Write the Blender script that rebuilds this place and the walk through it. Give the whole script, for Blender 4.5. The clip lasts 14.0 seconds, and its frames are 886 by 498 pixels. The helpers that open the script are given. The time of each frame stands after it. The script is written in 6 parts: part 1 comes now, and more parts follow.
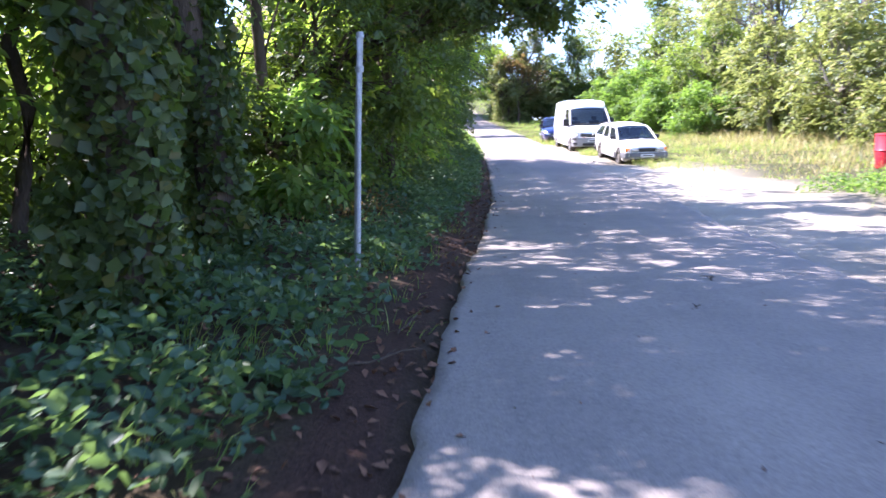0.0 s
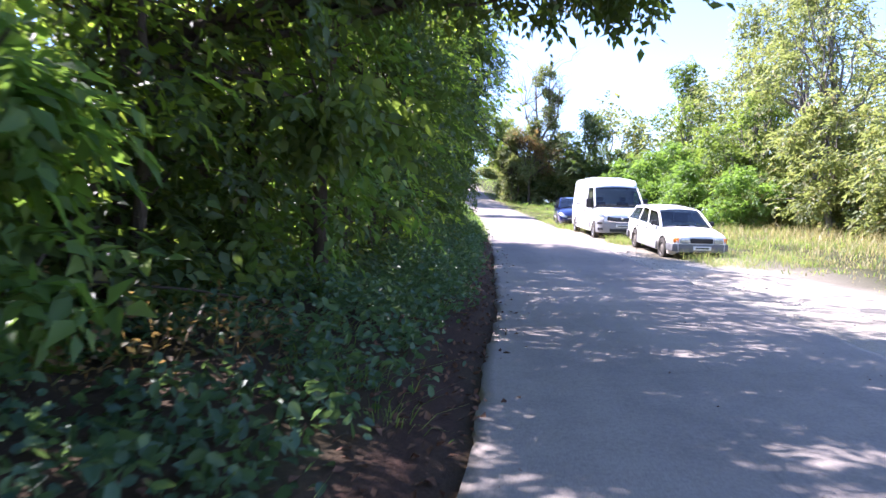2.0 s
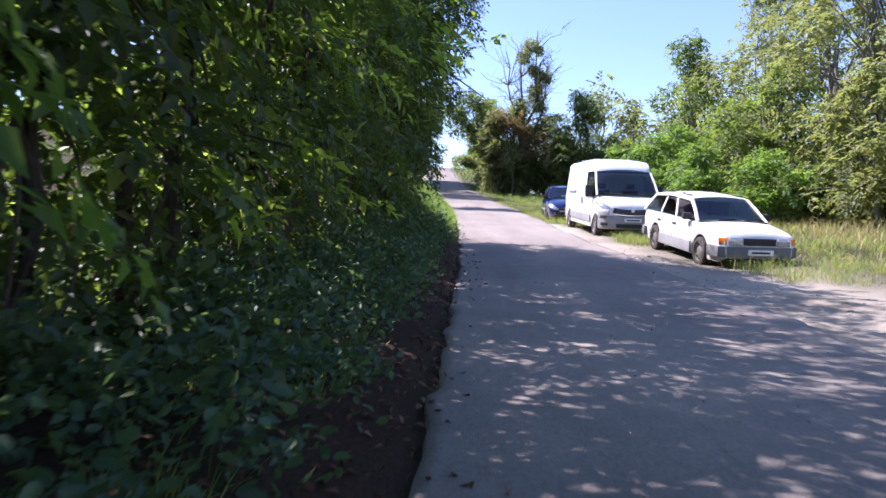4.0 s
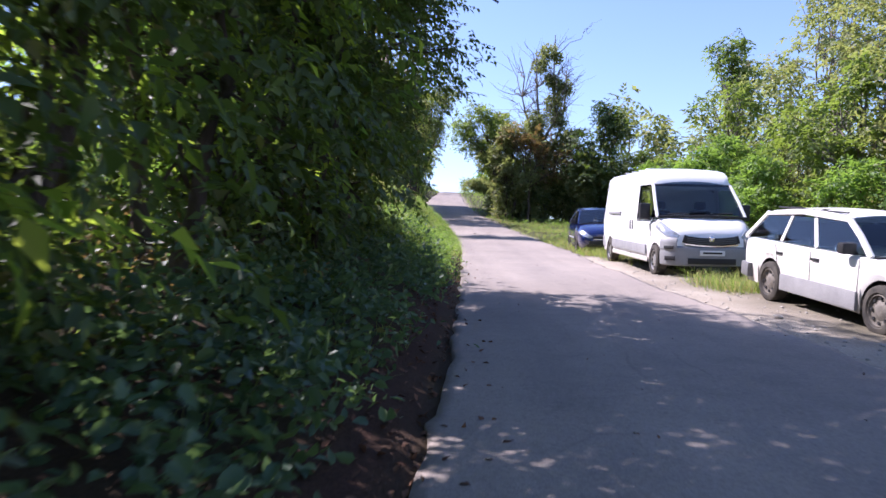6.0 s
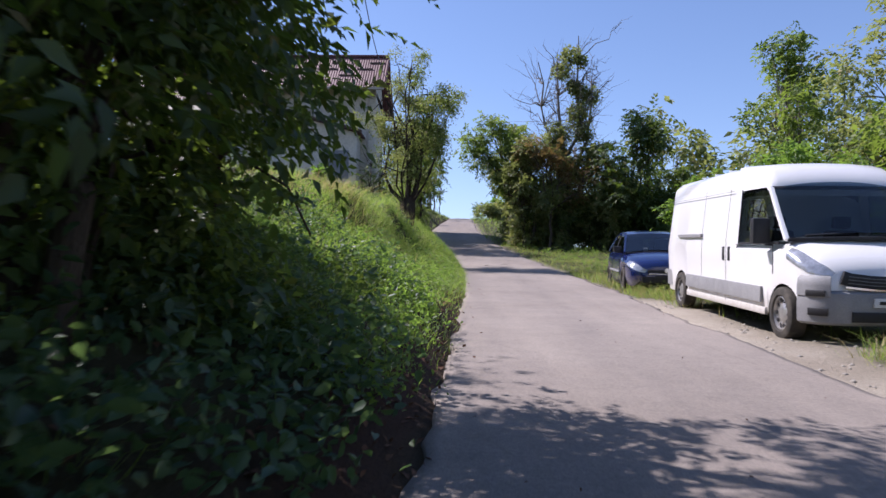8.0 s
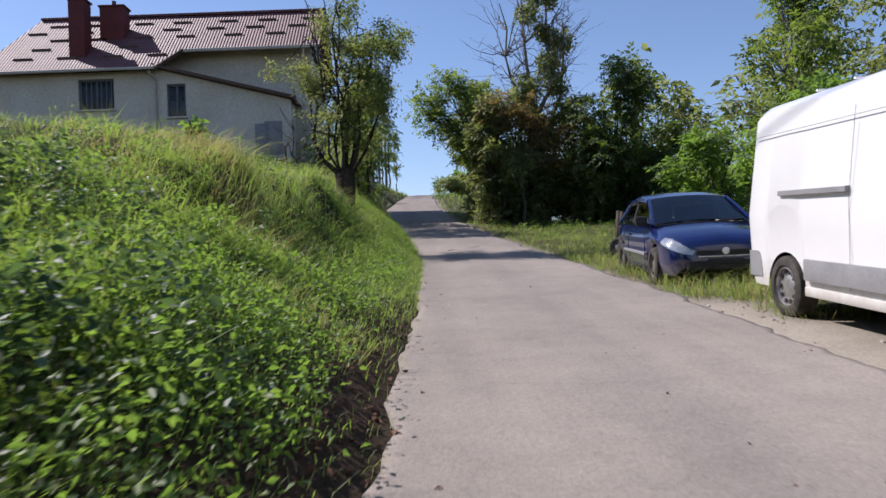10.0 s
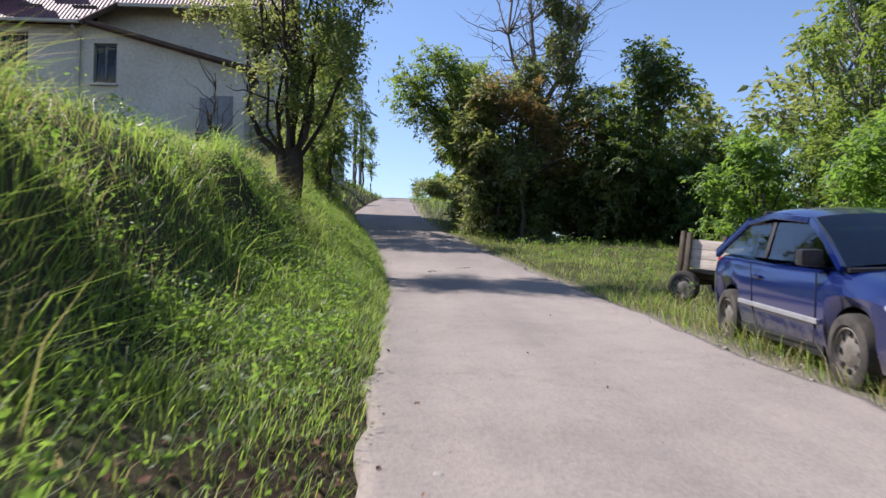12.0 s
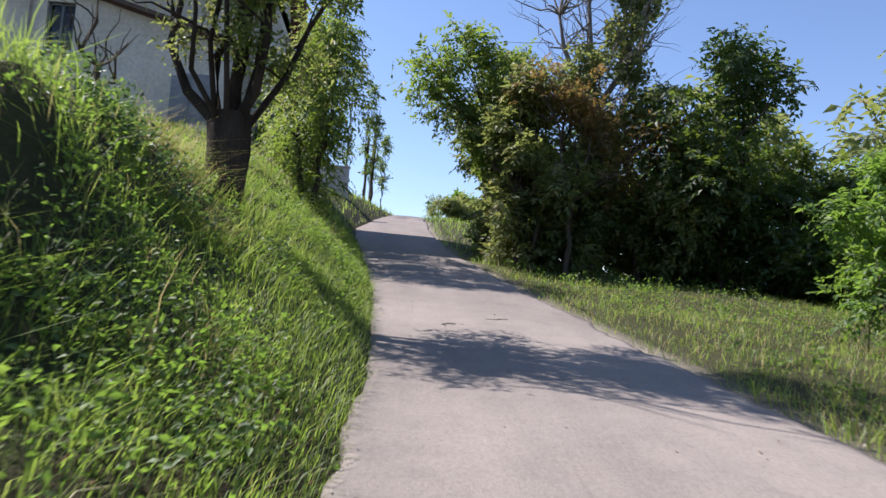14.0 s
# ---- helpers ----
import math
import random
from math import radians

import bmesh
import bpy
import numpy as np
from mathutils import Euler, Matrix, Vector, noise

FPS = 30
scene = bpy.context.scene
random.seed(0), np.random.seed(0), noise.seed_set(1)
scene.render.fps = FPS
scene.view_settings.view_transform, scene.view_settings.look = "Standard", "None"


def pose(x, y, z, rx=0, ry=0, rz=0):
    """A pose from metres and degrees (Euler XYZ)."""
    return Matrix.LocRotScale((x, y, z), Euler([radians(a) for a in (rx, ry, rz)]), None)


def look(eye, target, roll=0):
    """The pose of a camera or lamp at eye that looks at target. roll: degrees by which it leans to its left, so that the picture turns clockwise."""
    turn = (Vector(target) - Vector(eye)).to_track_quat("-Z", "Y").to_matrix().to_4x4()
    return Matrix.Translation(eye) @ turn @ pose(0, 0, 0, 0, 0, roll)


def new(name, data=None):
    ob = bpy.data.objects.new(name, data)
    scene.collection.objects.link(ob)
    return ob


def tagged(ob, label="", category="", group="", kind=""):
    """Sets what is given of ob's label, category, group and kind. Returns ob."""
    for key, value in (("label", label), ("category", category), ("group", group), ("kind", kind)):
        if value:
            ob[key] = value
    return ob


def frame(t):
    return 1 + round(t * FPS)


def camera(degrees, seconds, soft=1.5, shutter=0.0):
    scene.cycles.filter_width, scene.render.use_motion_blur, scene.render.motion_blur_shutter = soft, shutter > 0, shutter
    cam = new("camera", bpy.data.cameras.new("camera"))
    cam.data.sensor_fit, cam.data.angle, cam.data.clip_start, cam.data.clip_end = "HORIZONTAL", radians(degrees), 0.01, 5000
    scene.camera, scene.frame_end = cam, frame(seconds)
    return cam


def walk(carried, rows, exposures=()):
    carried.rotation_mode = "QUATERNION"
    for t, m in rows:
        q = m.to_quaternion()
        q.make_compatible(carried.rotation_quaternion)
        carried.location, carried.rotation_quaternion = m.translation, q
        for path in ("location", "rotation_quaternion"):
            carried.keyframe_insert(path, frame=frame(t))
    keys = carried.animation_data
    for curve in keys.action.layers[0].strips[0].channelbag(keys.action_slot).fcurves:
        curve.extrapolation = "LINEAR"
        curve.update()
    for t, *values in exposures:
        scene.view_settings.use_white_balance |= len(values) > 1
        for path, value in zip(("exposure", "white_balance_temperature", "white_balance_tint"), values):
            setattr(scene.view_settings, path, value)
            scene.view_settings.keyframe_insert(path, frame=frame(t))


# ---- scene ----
cam = camera(63.6, 14.0, soft=1.5, shutter=0.3)
METRES, EYE, TILT, LEAN, TURN = 38.5, 1.08, -7.0, 2.0, 0.0
ROWS = [
    (0.0, 0.0, 0.0, 0.0, 0.0, 0.0, -0.0),
    (0.5, 0.0025, 0.0377, 0.0035, 4.52, 0.83, -1.38),
    (1.0, 0.0042, 0.0754, 0.0078, 6.22, 4.27, -4.12),
    (1.5, 0.0057, 0.1131, 0.0132, 2.8, 6.49, -2.95),
    (2.0, 0.0088, 0.1479, 0.0182, -0.04, 6.37, -3.33),
    (2.5, 0.0144, 0.1845, 0.0237, -0.44, 3.94, -2.86),
    (3.0, 0.0192, 0.2207, 0.0294, -1.31, 4.18, -2.86),
    (5.5, 0.0326, 0.4015, 0.0573, -1.02, 8.3, -3.9),
    (6.0, 0.0356, 0.4387, 0.0645, -0.35, 8.16, -3.13),
    (6.5, 0.0392, 0.4761, 0.0714, -2.25, 10.34, -3.42),
    (7.0, 0.0414, 0.5116, 0.078, -0.53, 10.79, -4.16),
    (9.5, 0.0508, 0.6803, 0.1109, 0.94, 9.15, -1.19),
    (10.0, 0.0514, 0.7135, 0.1179, -1.17, 8.78, 0.7),
    (10.5, 0.0519, 0.7463, 0.1247, -1.62, 8.82, -1.33),
    (11.0, 0.0523, 0.7789, 0.1315, -0.79, 8.32, -1.22),
    (11.5, 0.052, 0.8134, 0.1383, -2.06, 7.16, -1.51),
    (12.0, 0.0526, 0.8483, 0.1458, -3.67, 9.35, -2.17),
    (12.5, 0.0528, 0.8829, 0.1525, -2.96, 9.84, -3.61),
    (13.0, 0.0539, 0.9161, 0.159, -1.67, 10.31, -2.41),
    (13.5, 0.0549, 0.9496, 0.1656, -3.22, 10.71, -5.46),
    (14.0, 0.0556, 0.982, 0.1721, -3.34, 11.29, -5.85),
]
walk(cam, [(t, pose(0, 0, EYE, TILT, LEAN, TURN) @ pose(METRES * x, METRES * y, METRES * z, 90 + pitch, roll, yaw)) for t, x, y, z, yaw, pitch, roll in ROWS],
     [(0.0, 2.56, 5700, 30), (1.5, 2.45, 5700, 30), (3.0, 1.75, 5700, 30), (5.5, 1.33, 5800, 31), (6.0, 1.3, 5800, 31), (6.5, 1.0, 5800, 30), (7.0, 0.86, 5800, 29), (9.5, 0.4, 6000, 20), (11.0, 0.48, 6000, 20), (12.0, 0.78, 6000, 20), (13.0, 0.74, 6000, 20), (14.0, 0.85, 6000, 20)])

# ---- light ----
SUN_TO = Vector((-0.9, 0.43, 0.0)).normalized()
SUN_UP = radians(50)
world = bpy.data.worlds.new("sky")
scene.world = world
world.use_nodes = True
wn = world.node_tree.nodes
sky = wn.new("ShaderNodeTexSky")
sky.sky_type = 'NISHITA'
sky.sun_disc = False
sky.sun_elevation = SUN_UP
sky.sun_rotation = math.atan2(SUN_TO.x, SUN_TO.y)
sky.air_density, sky.dust_density, sky.ozone_density = 1.0, 0.3, 2.2
world.node_tree.links.new(sky.outputs[0], wn["Background"].inputs[0])
wn["Background"].inputs[1].default_value = 0.1
sun = new("sun", bpy.data.lights.new("sun", 'SUN'))
sun.data.energy, sun.data.angle, sun.data.color = 4.6, radians(0.55), (1.0, 0.93, 0.82)
sun_dir = Vector((SUN_TO.x * math.cos(SUN_UP), SUN_TO.y * math.cos(SUN_UP), math.sin(SUN_UP)))
sun.matrix_world = look((0, 0, 60), Vector((0, 0, 60)) - sun_dir)


# ---- materials ----
def material(name, rough=0.8, metal=0.0, spec=0.3):
    m = bpy.data.materials.new(name)
    m.use_nodes = True
    b = m.node_tree.nodes["Principled BSDF"]
    b.inputs["Roughness"].default_value, b.inputs["Metallic"].default_value = rough, metal
    b.inputs["Specular IOR Level"].default_value = spec
    return m, m.node_tree.nodes, m.node_tree.links, b


def ramp(nodes, links, fac, stops):
    r = nodes.new("ShaderNodeValToRGB")
    while len(r.color_ramp.elements) < len(stops):
        r.color_ramp.elements.new(0.5)
    for e, (p, c) in zip(r.color_ramp.elements, stops):
        e.position, e.color = p, (*c, 1)
    links.new(fac, r.inputs[0])
    return r.outputs[0]


def noise_tex(nodes, links, scale, detail=4.0, rough=0.6, stretch=None):
    co = nodes.new("ShaderNodeTexCoord")
    n = nodes.new("ShaderNodeTexNoise")
    n.inputs["Scale"].default_value, n.inputs["Detail"].default_value, n.inputs["Roughness"].default_value = scale, detail, rough
    if stretch:
        mp = nodes.new("ShaderNodeMapping")
        mp.inputs["Scale"].default_value = stretch
        links.new(co.outputs["Object"], mp.inputs[0])
        links.new(mp.outputs[0], n.inputs["Vector"])
    else:
        links.new(co.outputs["Object"], n.inputs["Vector"])
    return n.outputs["Fac"]


def mix(nodes, links, fac, a, b, mode='MIX'):
    m = nodes.new("ShaderNodeMix")
    m.data_type, m.blend_type = 'RGBA', mode
    for sock, v in ((m.inputs["Factor"], fac), (m.inputs[6], a), (m.inputs[7], b)):
        if isinstance(v, (int, float)):
            sock.default_value = v
        elif isinstance(v, tuple):
            sock.default_value = (*v, 1)
        else:
            links.new(v, sock)
    return m.outputs[2]


def bump(nodes, links, b, height, strength=0.4, dist=0.02):
    n = nodes.new("ShaderNodeBump")
    n.inputs["Strength"].default_value, n.inputs["Distance"].default_value = strength, dist
    links.new(height, n.inputs["Height"])
    links.new(n.outputs[0], b.inputs["Normal"])


def mottled(name, c1, c2, scale=3.0, fine=60.0, rough=0.8, metal=0.0, spec=0.3, relief=0.3, dist=0.01, stretch=None):
    """A surface that varies between two colours at two scales, with fine relief."""
    m, n, l, b = material(name, rough, metal, spec)
    big = noise_tex(n, l, scale, 5, 0.6, stretch)
    small = noise_tex(n, l, fine, 3, 0.7, stretch)
    col = ramp(n, l, big, [(0.3, c1), (0.7, c2)])
    grain = ramp(n, l, small, [(0.25, (0.78, 0.78, 0.78)), (0.75, (1.15, 1.15, 1.15))])
    l.new(mix(n, l, 1.0, col, grain, 'MULTIPLY'), b.inputs["Base Color"])
    bump(n, l, b, small, relief, dist)
    return m


def leaf_material(name, stops, through_colour, share=0.4, gloss=0.35):
    """Leaves: each leaf of its own tint, light passing through the blade."""
    m, n, l, b = material(name, 0.5, 0.0, gloss)
    geo = n.new("ShaderNodeNewGeometry")
    tint = ramp(n, l, geo.outputs["Random Per Island"], stops)
    patch = ramp(n, l, noise_tex(n, l, 0.9, 3), [(0.3, (0.7, 0.72, 0.7)), (0.7, (1.25, 1.2, 1.1))])
    col = mix(n, l, 1.0, tint, patch, 'MULTIPLY')
    l.new(col, b.inputs["Base Color"])
    tr = n.new("ShaderNodeBsdfTranslucent")
    l.new(mix(n, l, 1.0, mix(n, l, 0.5, col, through_colour), (1.7, 1.7, 1.5), 'MULTIPLY'), tr.inputs["Color"])
    ms = n.new("ShaderNodeMixShader")
    ms.inputs[0].default_value = share
    l.new(b.outputs[0], ms.inputs[1])
    l.new(tr.outputs[0], ms.inputs[2])
    l.new(ms.outputs[0], n["Material Output"].inputs["Surface"])
    return m


LEAF_DARK = leaf_material("leaf_dark", [(0.0, (0.034, 0.053, 0.022)), (0.5, (0.053, 0.082, 0.032)), (0.9, (0.075, 0.115, 0.038)), (1.0, (0.13, 0.10, 0.03))], (0.25, 0.38, 0.03), 0.27)
LEAF_NETTLE = leaf_material("leaf_nettle", [(0.0, (0.032, 0.07, 0.042)), (0.6, (0.05, 0.10, 0.055)), (1.0, (0.09, 0.14, 0.05))], (0.22, 0.36, 0.08), 0.25)
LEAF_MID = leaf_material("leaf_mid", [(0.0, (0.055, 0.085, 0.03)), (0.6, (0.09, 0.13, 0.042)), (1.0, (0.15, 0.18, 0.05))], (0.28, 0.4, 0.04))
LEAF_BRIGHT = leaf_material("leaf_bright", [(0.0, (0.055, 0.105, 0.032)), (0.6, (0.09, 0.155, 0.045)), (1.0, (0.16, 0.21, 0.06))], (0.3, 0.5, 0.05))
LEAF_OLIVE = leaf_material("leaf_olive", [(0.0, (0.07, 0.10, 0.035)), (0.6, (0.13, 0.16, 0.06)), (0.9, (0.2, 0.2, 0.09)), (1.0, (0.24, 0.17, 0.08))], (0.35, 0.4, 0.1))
LEAF_BROWN = leaf_material("leaf_brown", [(0.0, (0.10, 0.07, 0.03)), (0.6, (0.18, 0.11, 0.05)), (1.0, (0.13, 0.13, 0.05))], (0.3, 0.2, 0.06))
GRASS = leaf_material("grass_blade", [(0.0, (0.05, 0.095, 0.022)), (0.5, (0.095, 0.165, 0.04)), (0.85, (0.17, 0.225, 0.06)), (1.0, (0.32, 0.29, 0.14))], (0.4, 0.56, 0.08), 0.42)
GRASS_DRY = leaf_material("grass_dry", [(0.0, (0.14, 0.16, 0.05)), (0.5, (0.28, 0.25, 0.11)), (1.0, (0.42, 0.36, 0.2))], (0.5, 0.42, 0.18), 0.35)
# lighter, yellower copy of the leaf colours: the glow of backlit foliage, painted in
LEAF_SUNNY = leaf_material("leaf_sunny", [(0.0, (0.07, 0.13, 0.03)), (0.6, (0.13, 0.19, 0.04)), (1.0, (0.22, 0.24, 0.06))], (0.45, 0.62, 0.05), 0.55)
BARK = mottled("bark", (0.055, 0.042, 0.032), (0.14, 0.11, 0.085), 4, 40, 0.95, 0, 0.1, 0.9, 0.03, (1, 1, 0.25))
BARK_PALE = mottled("bark_pale", (0.14, 0.12, 0.10), (0.27, 0.25, 0.22), 5, 40, 0.95, 0, 0.1, 0.7, 0.02, (1, 1, 0.3))
BARK_DARK = mottled("bark_dark", (0.03, 0.024, 0.02), (0.085, 0.068, 0.054), 5, 45, 0.95, 0, 0.1, 1.0, 0.035, (1, 1, 0.25))
LITTER = mottled("dead_leaf", (0.08, 0.035, 0.022), (0.22, 0.12, 0.07), 9, 50, 0.9)


def asphalt_material():
    m, n, l, b = material("asphalt", 0.9, 0, 0.2)
    big = noise_tex(n, l, 0.35, 6, 0.6)
    grit = noise_tex(n, l, 120, 2, 0.7)
    stone = noise_tex(n, l, 38, 3, 0.7)
    col = ramp(n, l, big, [(0.3, (0.25, 0.218, 0.190)), (0.5, (0.292, 0.256, 0.224)), (0.72, (0.33, 0.29, 0.252))])
    col = mix(n, l, 1.0, col, ramp(n, l, grit, [(0.25, (0.72, 0.72, 0.72)), (0.75, (1.2, 1.2, 1.2))]), 'MULTIPLY')
    col = mix(n, l, 0.5, col, ramp(n, l, stone, [(0.3, (0.6, 0.6, 0.6)), (0.6, (1.1, 1.1, 1.1))]), 'MULTIPLY')
    col = mix(n, l, 0.8, col, ramp(n, l, noise_tex(n, l, 2.6, 6, 0.7), [(0.3, (0.86, 0.86, 0.87)), (0.5, (1.0, 1.0, 1.0)), (0.72, (1.1, 1.09, 1.07))]), 'MULTIPLY')
    co = n.new("ShaderNodeTexCoord")
    warp = n.new("ShaderNodeMixRGB")
    warp.inputs[0].default_value = 0.12
    l.new(co.outputs["Object"], warp.inputs[1])
    nz = n.new("ShaderNodeTexNoise")
    nz.inputs["Scale"].default_value = 1.6
    l.new(co.outputs["Object"], nz.inputs["Vector"])
    l.new(nz.outputs["Color"], warp.inputs[2])
    vor = n.new("ShaderNodeTexVoronoi")
    vor.feature = 'DISTANCE_TO_EDGE'
    vor.inputs["Scale"].default_value = 0.55
    l.new(warp.outputs[0], vor.inputs["Vector"])
    crack = ramp(n, l, vor.outputs["Distance"], [(0.0, (0.62, 0.6, 0.58)), (0.006, (1, 1, 1))])
    col = mix(n, l, ramp(n, l, noise_tex(n, l, 0.5, 3), [(0.45, (0, 0, 0)), (0.6, (0.45, 0.45, 0.45))]), col, mix(n, l, 1.0, col, crack, 'MULTIPLY'))
    tracks = noise_tex(n, l, 1.0, 4, 0.6, (1.3, 0.06, 1))
    col = mix(n, l, 0.7, col, ramp(n, l, tracks, [(0.35, (0.82, 0.82, 0.83)), (0.65, (1.08, 1.07, 1.05))]), 'MULTIPLY')
    l.new(col, b.inputs["Base Color"])
    bump(n, l, b, grit, 0.5, 0.006)
    return m


ASPHALT = asphalt_material()


def ground_material():
    """Soil under the grass; the vertex layer 'gravel' bares the trodden stony verge, 'litter' the rotted leaves."""
    m, n, l, b = material("ground", 0.95, 0, 0.15)
    big = noise_tex(n, l, 0.6, 5)
    fine = noise_tex(n, l, 45, 4, 0.75)
    soil = ramp(n, l, big, [(0.3, (0.045, 0.05, 0.02)), (0.7, (0.085, 0.08, 0.04))])
    grav = ramp(n, l, big, [(0.3, (0.32, 0.275, 0.215)), (0.7, (0.46, 0.41, 0.335))])
    lit = ramp(n, l, fine, [(0.3, (0.022, 0.013, 0.01)), (0.7, (0.085, 0.046, 0.032))])
    at = n.new("ShaderNodeAttribute")
    at.attribute_name = "gravel"
    al = n.new("ShaderNodeAttribute")
    al.attribute_name = "litter"
    col = mix(n, l, at.outputs["Fac"], soil, grav)
    col = mix(n, l, 1.0, col, ramp(n, l, fine, [(0.25, (0.6, 0.6, 0.6)), (0.75, (1.25, 1.25, 1.25))]), 'MULTIPLY')
    col = mix(n, l, al.outputs["Fac"], col, lit)
    l.new(col, b.inputs["Base Color"])
    bump(n, l, b, fine, 0.8, 0.03)
    return m


GROUND = ground_material()

# ---- plan: the road's profile and edges ----
G_Y = [-300, -40, 0, 8, 16, 24, 32, 38, 44, 48, 53, 58, 63, 70, 78, 86, 100, 140, 400, 900]
G_Z = [-6, -1.0, 0.0, 0.05, 0.29, 0.80, 1.42, 1.87, 2.35, 2.78, 3.45, 4.3, 5.2, 6.5, 7.55, 7.9, 7.9, 6, 3, 3]
L_Y = [-40, -10, 0, 3.3, 5, 7, 10, 15, 23, 28, 35, 40, 45, 51, 56, 60, 63, 66, 70, 78, 86, 140]
L_X = [-4, -1.4, -0.35, -0.1, 0.0, 0.2, 0.55, 1.0, 1.45, 1.65, 1.85, 1.9, 1.88, 1.5, 0.9, 0.4, 0.05, 0.3, 0.75, 0.95, 0.9, -3]
R_Y = [-40, -10, 0, 5, 9.5, 14, 18, 25, 32, 36, 41, 46, 50, 53, 58, 62, 68, 78, 86, 140]
R_X = [-0.5, 1.8, 2.8, 3.15, 3.8, 4.3, 4.6, 4.8, 4.75, 5.0, 5.05, 4.9, 4.45, 4.1, 3.25, 2.85, 2.6, 2.4, 2.5, -0.5]


def smooth_lookup(ys, vs):
    """A dense table of a piecewise profile, softened along the road."""
    g = np.arange(-300, 900, 0.5)
    v = np.interp(g, ys, vs)
    k = np.hanning(15)
    k /= k.sum()
    v = np.convolve(np.pad(v, 7, mode="edge"), k, "valid")
    return lambda y: np.interp(y, g, v)


road_z, edge_l, edge_r = smooth_lookup(G_Y, G_Z), smooth_lookup(L_Y, L_X), smooth_lookup(R_Y, R_X)


def wave(x, y, s, seed=0.0):
    """A cheap smooth unevenness, about -1 to 1."""
    return (np.sin(x * s * 1.3 + y * s * 0.7 + seed) + np.sin(y * s * 1.9 - x * s * 0.8 + seed * 2.1) + np.sin((x + y) * s * 2.7 + seed * 3.7) * 0.6) / 2.6


def height(x, y):
    """The ground's height: road, left bank, flat right verge."""
    x, y = np.asarray(x, float), np.asarray(y, float)
    g = road_z(y)
    u = np.maximum(edge_l(y) - x, 0)
    amp = np.interp(y, [-40, 16, 24, 30, 37, 45, 62, 80, 200], [0.15, 0.2, 0.45, 0.62, 0.73, 0.92, 1.0, 0.35, 0.2])
    step = 0.62 * np.tanh((u - 2.0 - 0.3 * wave(x, y, 0.5, 3)) / 0.33) * np.clip(u / 1.2, 0, 1) * np.interp(y, [31, 35, 37.5, 41, 44, 52], [0, 0.5, 1.05, 1.05, 0.35, 0.1])
    left = amp * (2.45 * (1 - np.exp(-u / 2.4)) + 0.12 * np.minimum(u, 14) + step) - 0.02
    left -= 0.4 * np.clip((u - 2.2) / 1.6, 0, 1) * np.interp(y, [38, 42, 48, 54], [0, 1, 1, 0])
    left += (wave(x, y, 1.1) * 0.17 + wave(x, y, 2.6, 5) * 0.10) * np.clip(u - 0.5, 0, 1.5) * np.interp(y, [20, 28], [0.5, 1])
    v = np.maximum(x - edge_r(y), 0)
    lower = np.minimum(g, 3.4 + 0.03 * np.maximum(y - 50, 0))
    far = np.clip((v - 1.5) / 6, 0, 1)
    right = (lower - g) * far * far * (3 - 2 * far) + wave(x, y, 0.9, 2) * 0.06 * np.clip(v - 0.3, 0, 1.5) - 0.03
    on = (x > edge_l(y)) & (x < edge_r(y))
    return g + np.where(on, -0.06, np.where(u > 0, left, right))


# ---- mesh helpers ----
def mesh_from(name, verts, faces, smooth=False):
    """A mesh from an array of points and an array of faces, all of one size."""
    verts, faces = np.asarray(verts, np.float32), np.asarray(faces, np.int32)
    me = bpy.data.meshes.new(name)
    me.vertices.add(len(verts))
    me.vertices.foreach_set("co", verts.ravel())
    k = faces.shape[1]
    me.loops.add(faces.size)
    me.loops.foreach_set("vertex_index", faces.ravel())
    me.polygons.add(len(faces))
    me.polygons.foreach_set("loop_start", np.arange(len(faces), dtype=np.int32) * k)
    me.update(calc_edges=True)
    if smooth:
        me.polygons.foreach_set("use_smooth", np.ones(len(faces), bool))
    return me


def link(name, me, mat, parent=None, label=""):
    ob = new(name, me)
    if mat and not me.materials:
        me.materials.append(mat)
    if parent:
        ob.parent = parent
    if label:
        ob["label"] = label
    return ob


def part(name, bm, mat, parent=None, label="", smooth=False):
    me = bpy.data.meshes.new(name)
    bm.to_mesh(me)
    bm.free()
    if smooth:
        me.polygons.foreach_set("use_smooth", np.ones(len(me.polygons), bool))
    return link(name, me, mat, parent, label)


def empty(name, m, label, category, group=""):
    ob = new(name)
    ob.matrix_world = m
    return tagged(ob, label, category, group)


def box(bm, lo, hi, bevel=0.0):
    """A box from corner to corner added to bm."""
    lo, hi = Vector(lo), Vector(hi)
    r = bmesh.ops.create_cube(bm, size=1, matrix=Matrix.Translation((lo + hi) / 2) @ Matrix.Diagonal((*(hi - lo), 1)))
    if bevel:
        es = {e for v in r["verts"] for e in v.link_edges}
        bmesh.ops.bevel(bm, geom=list(es), offset=bevel, segments=2, affect='EDGES', profile=0.6)


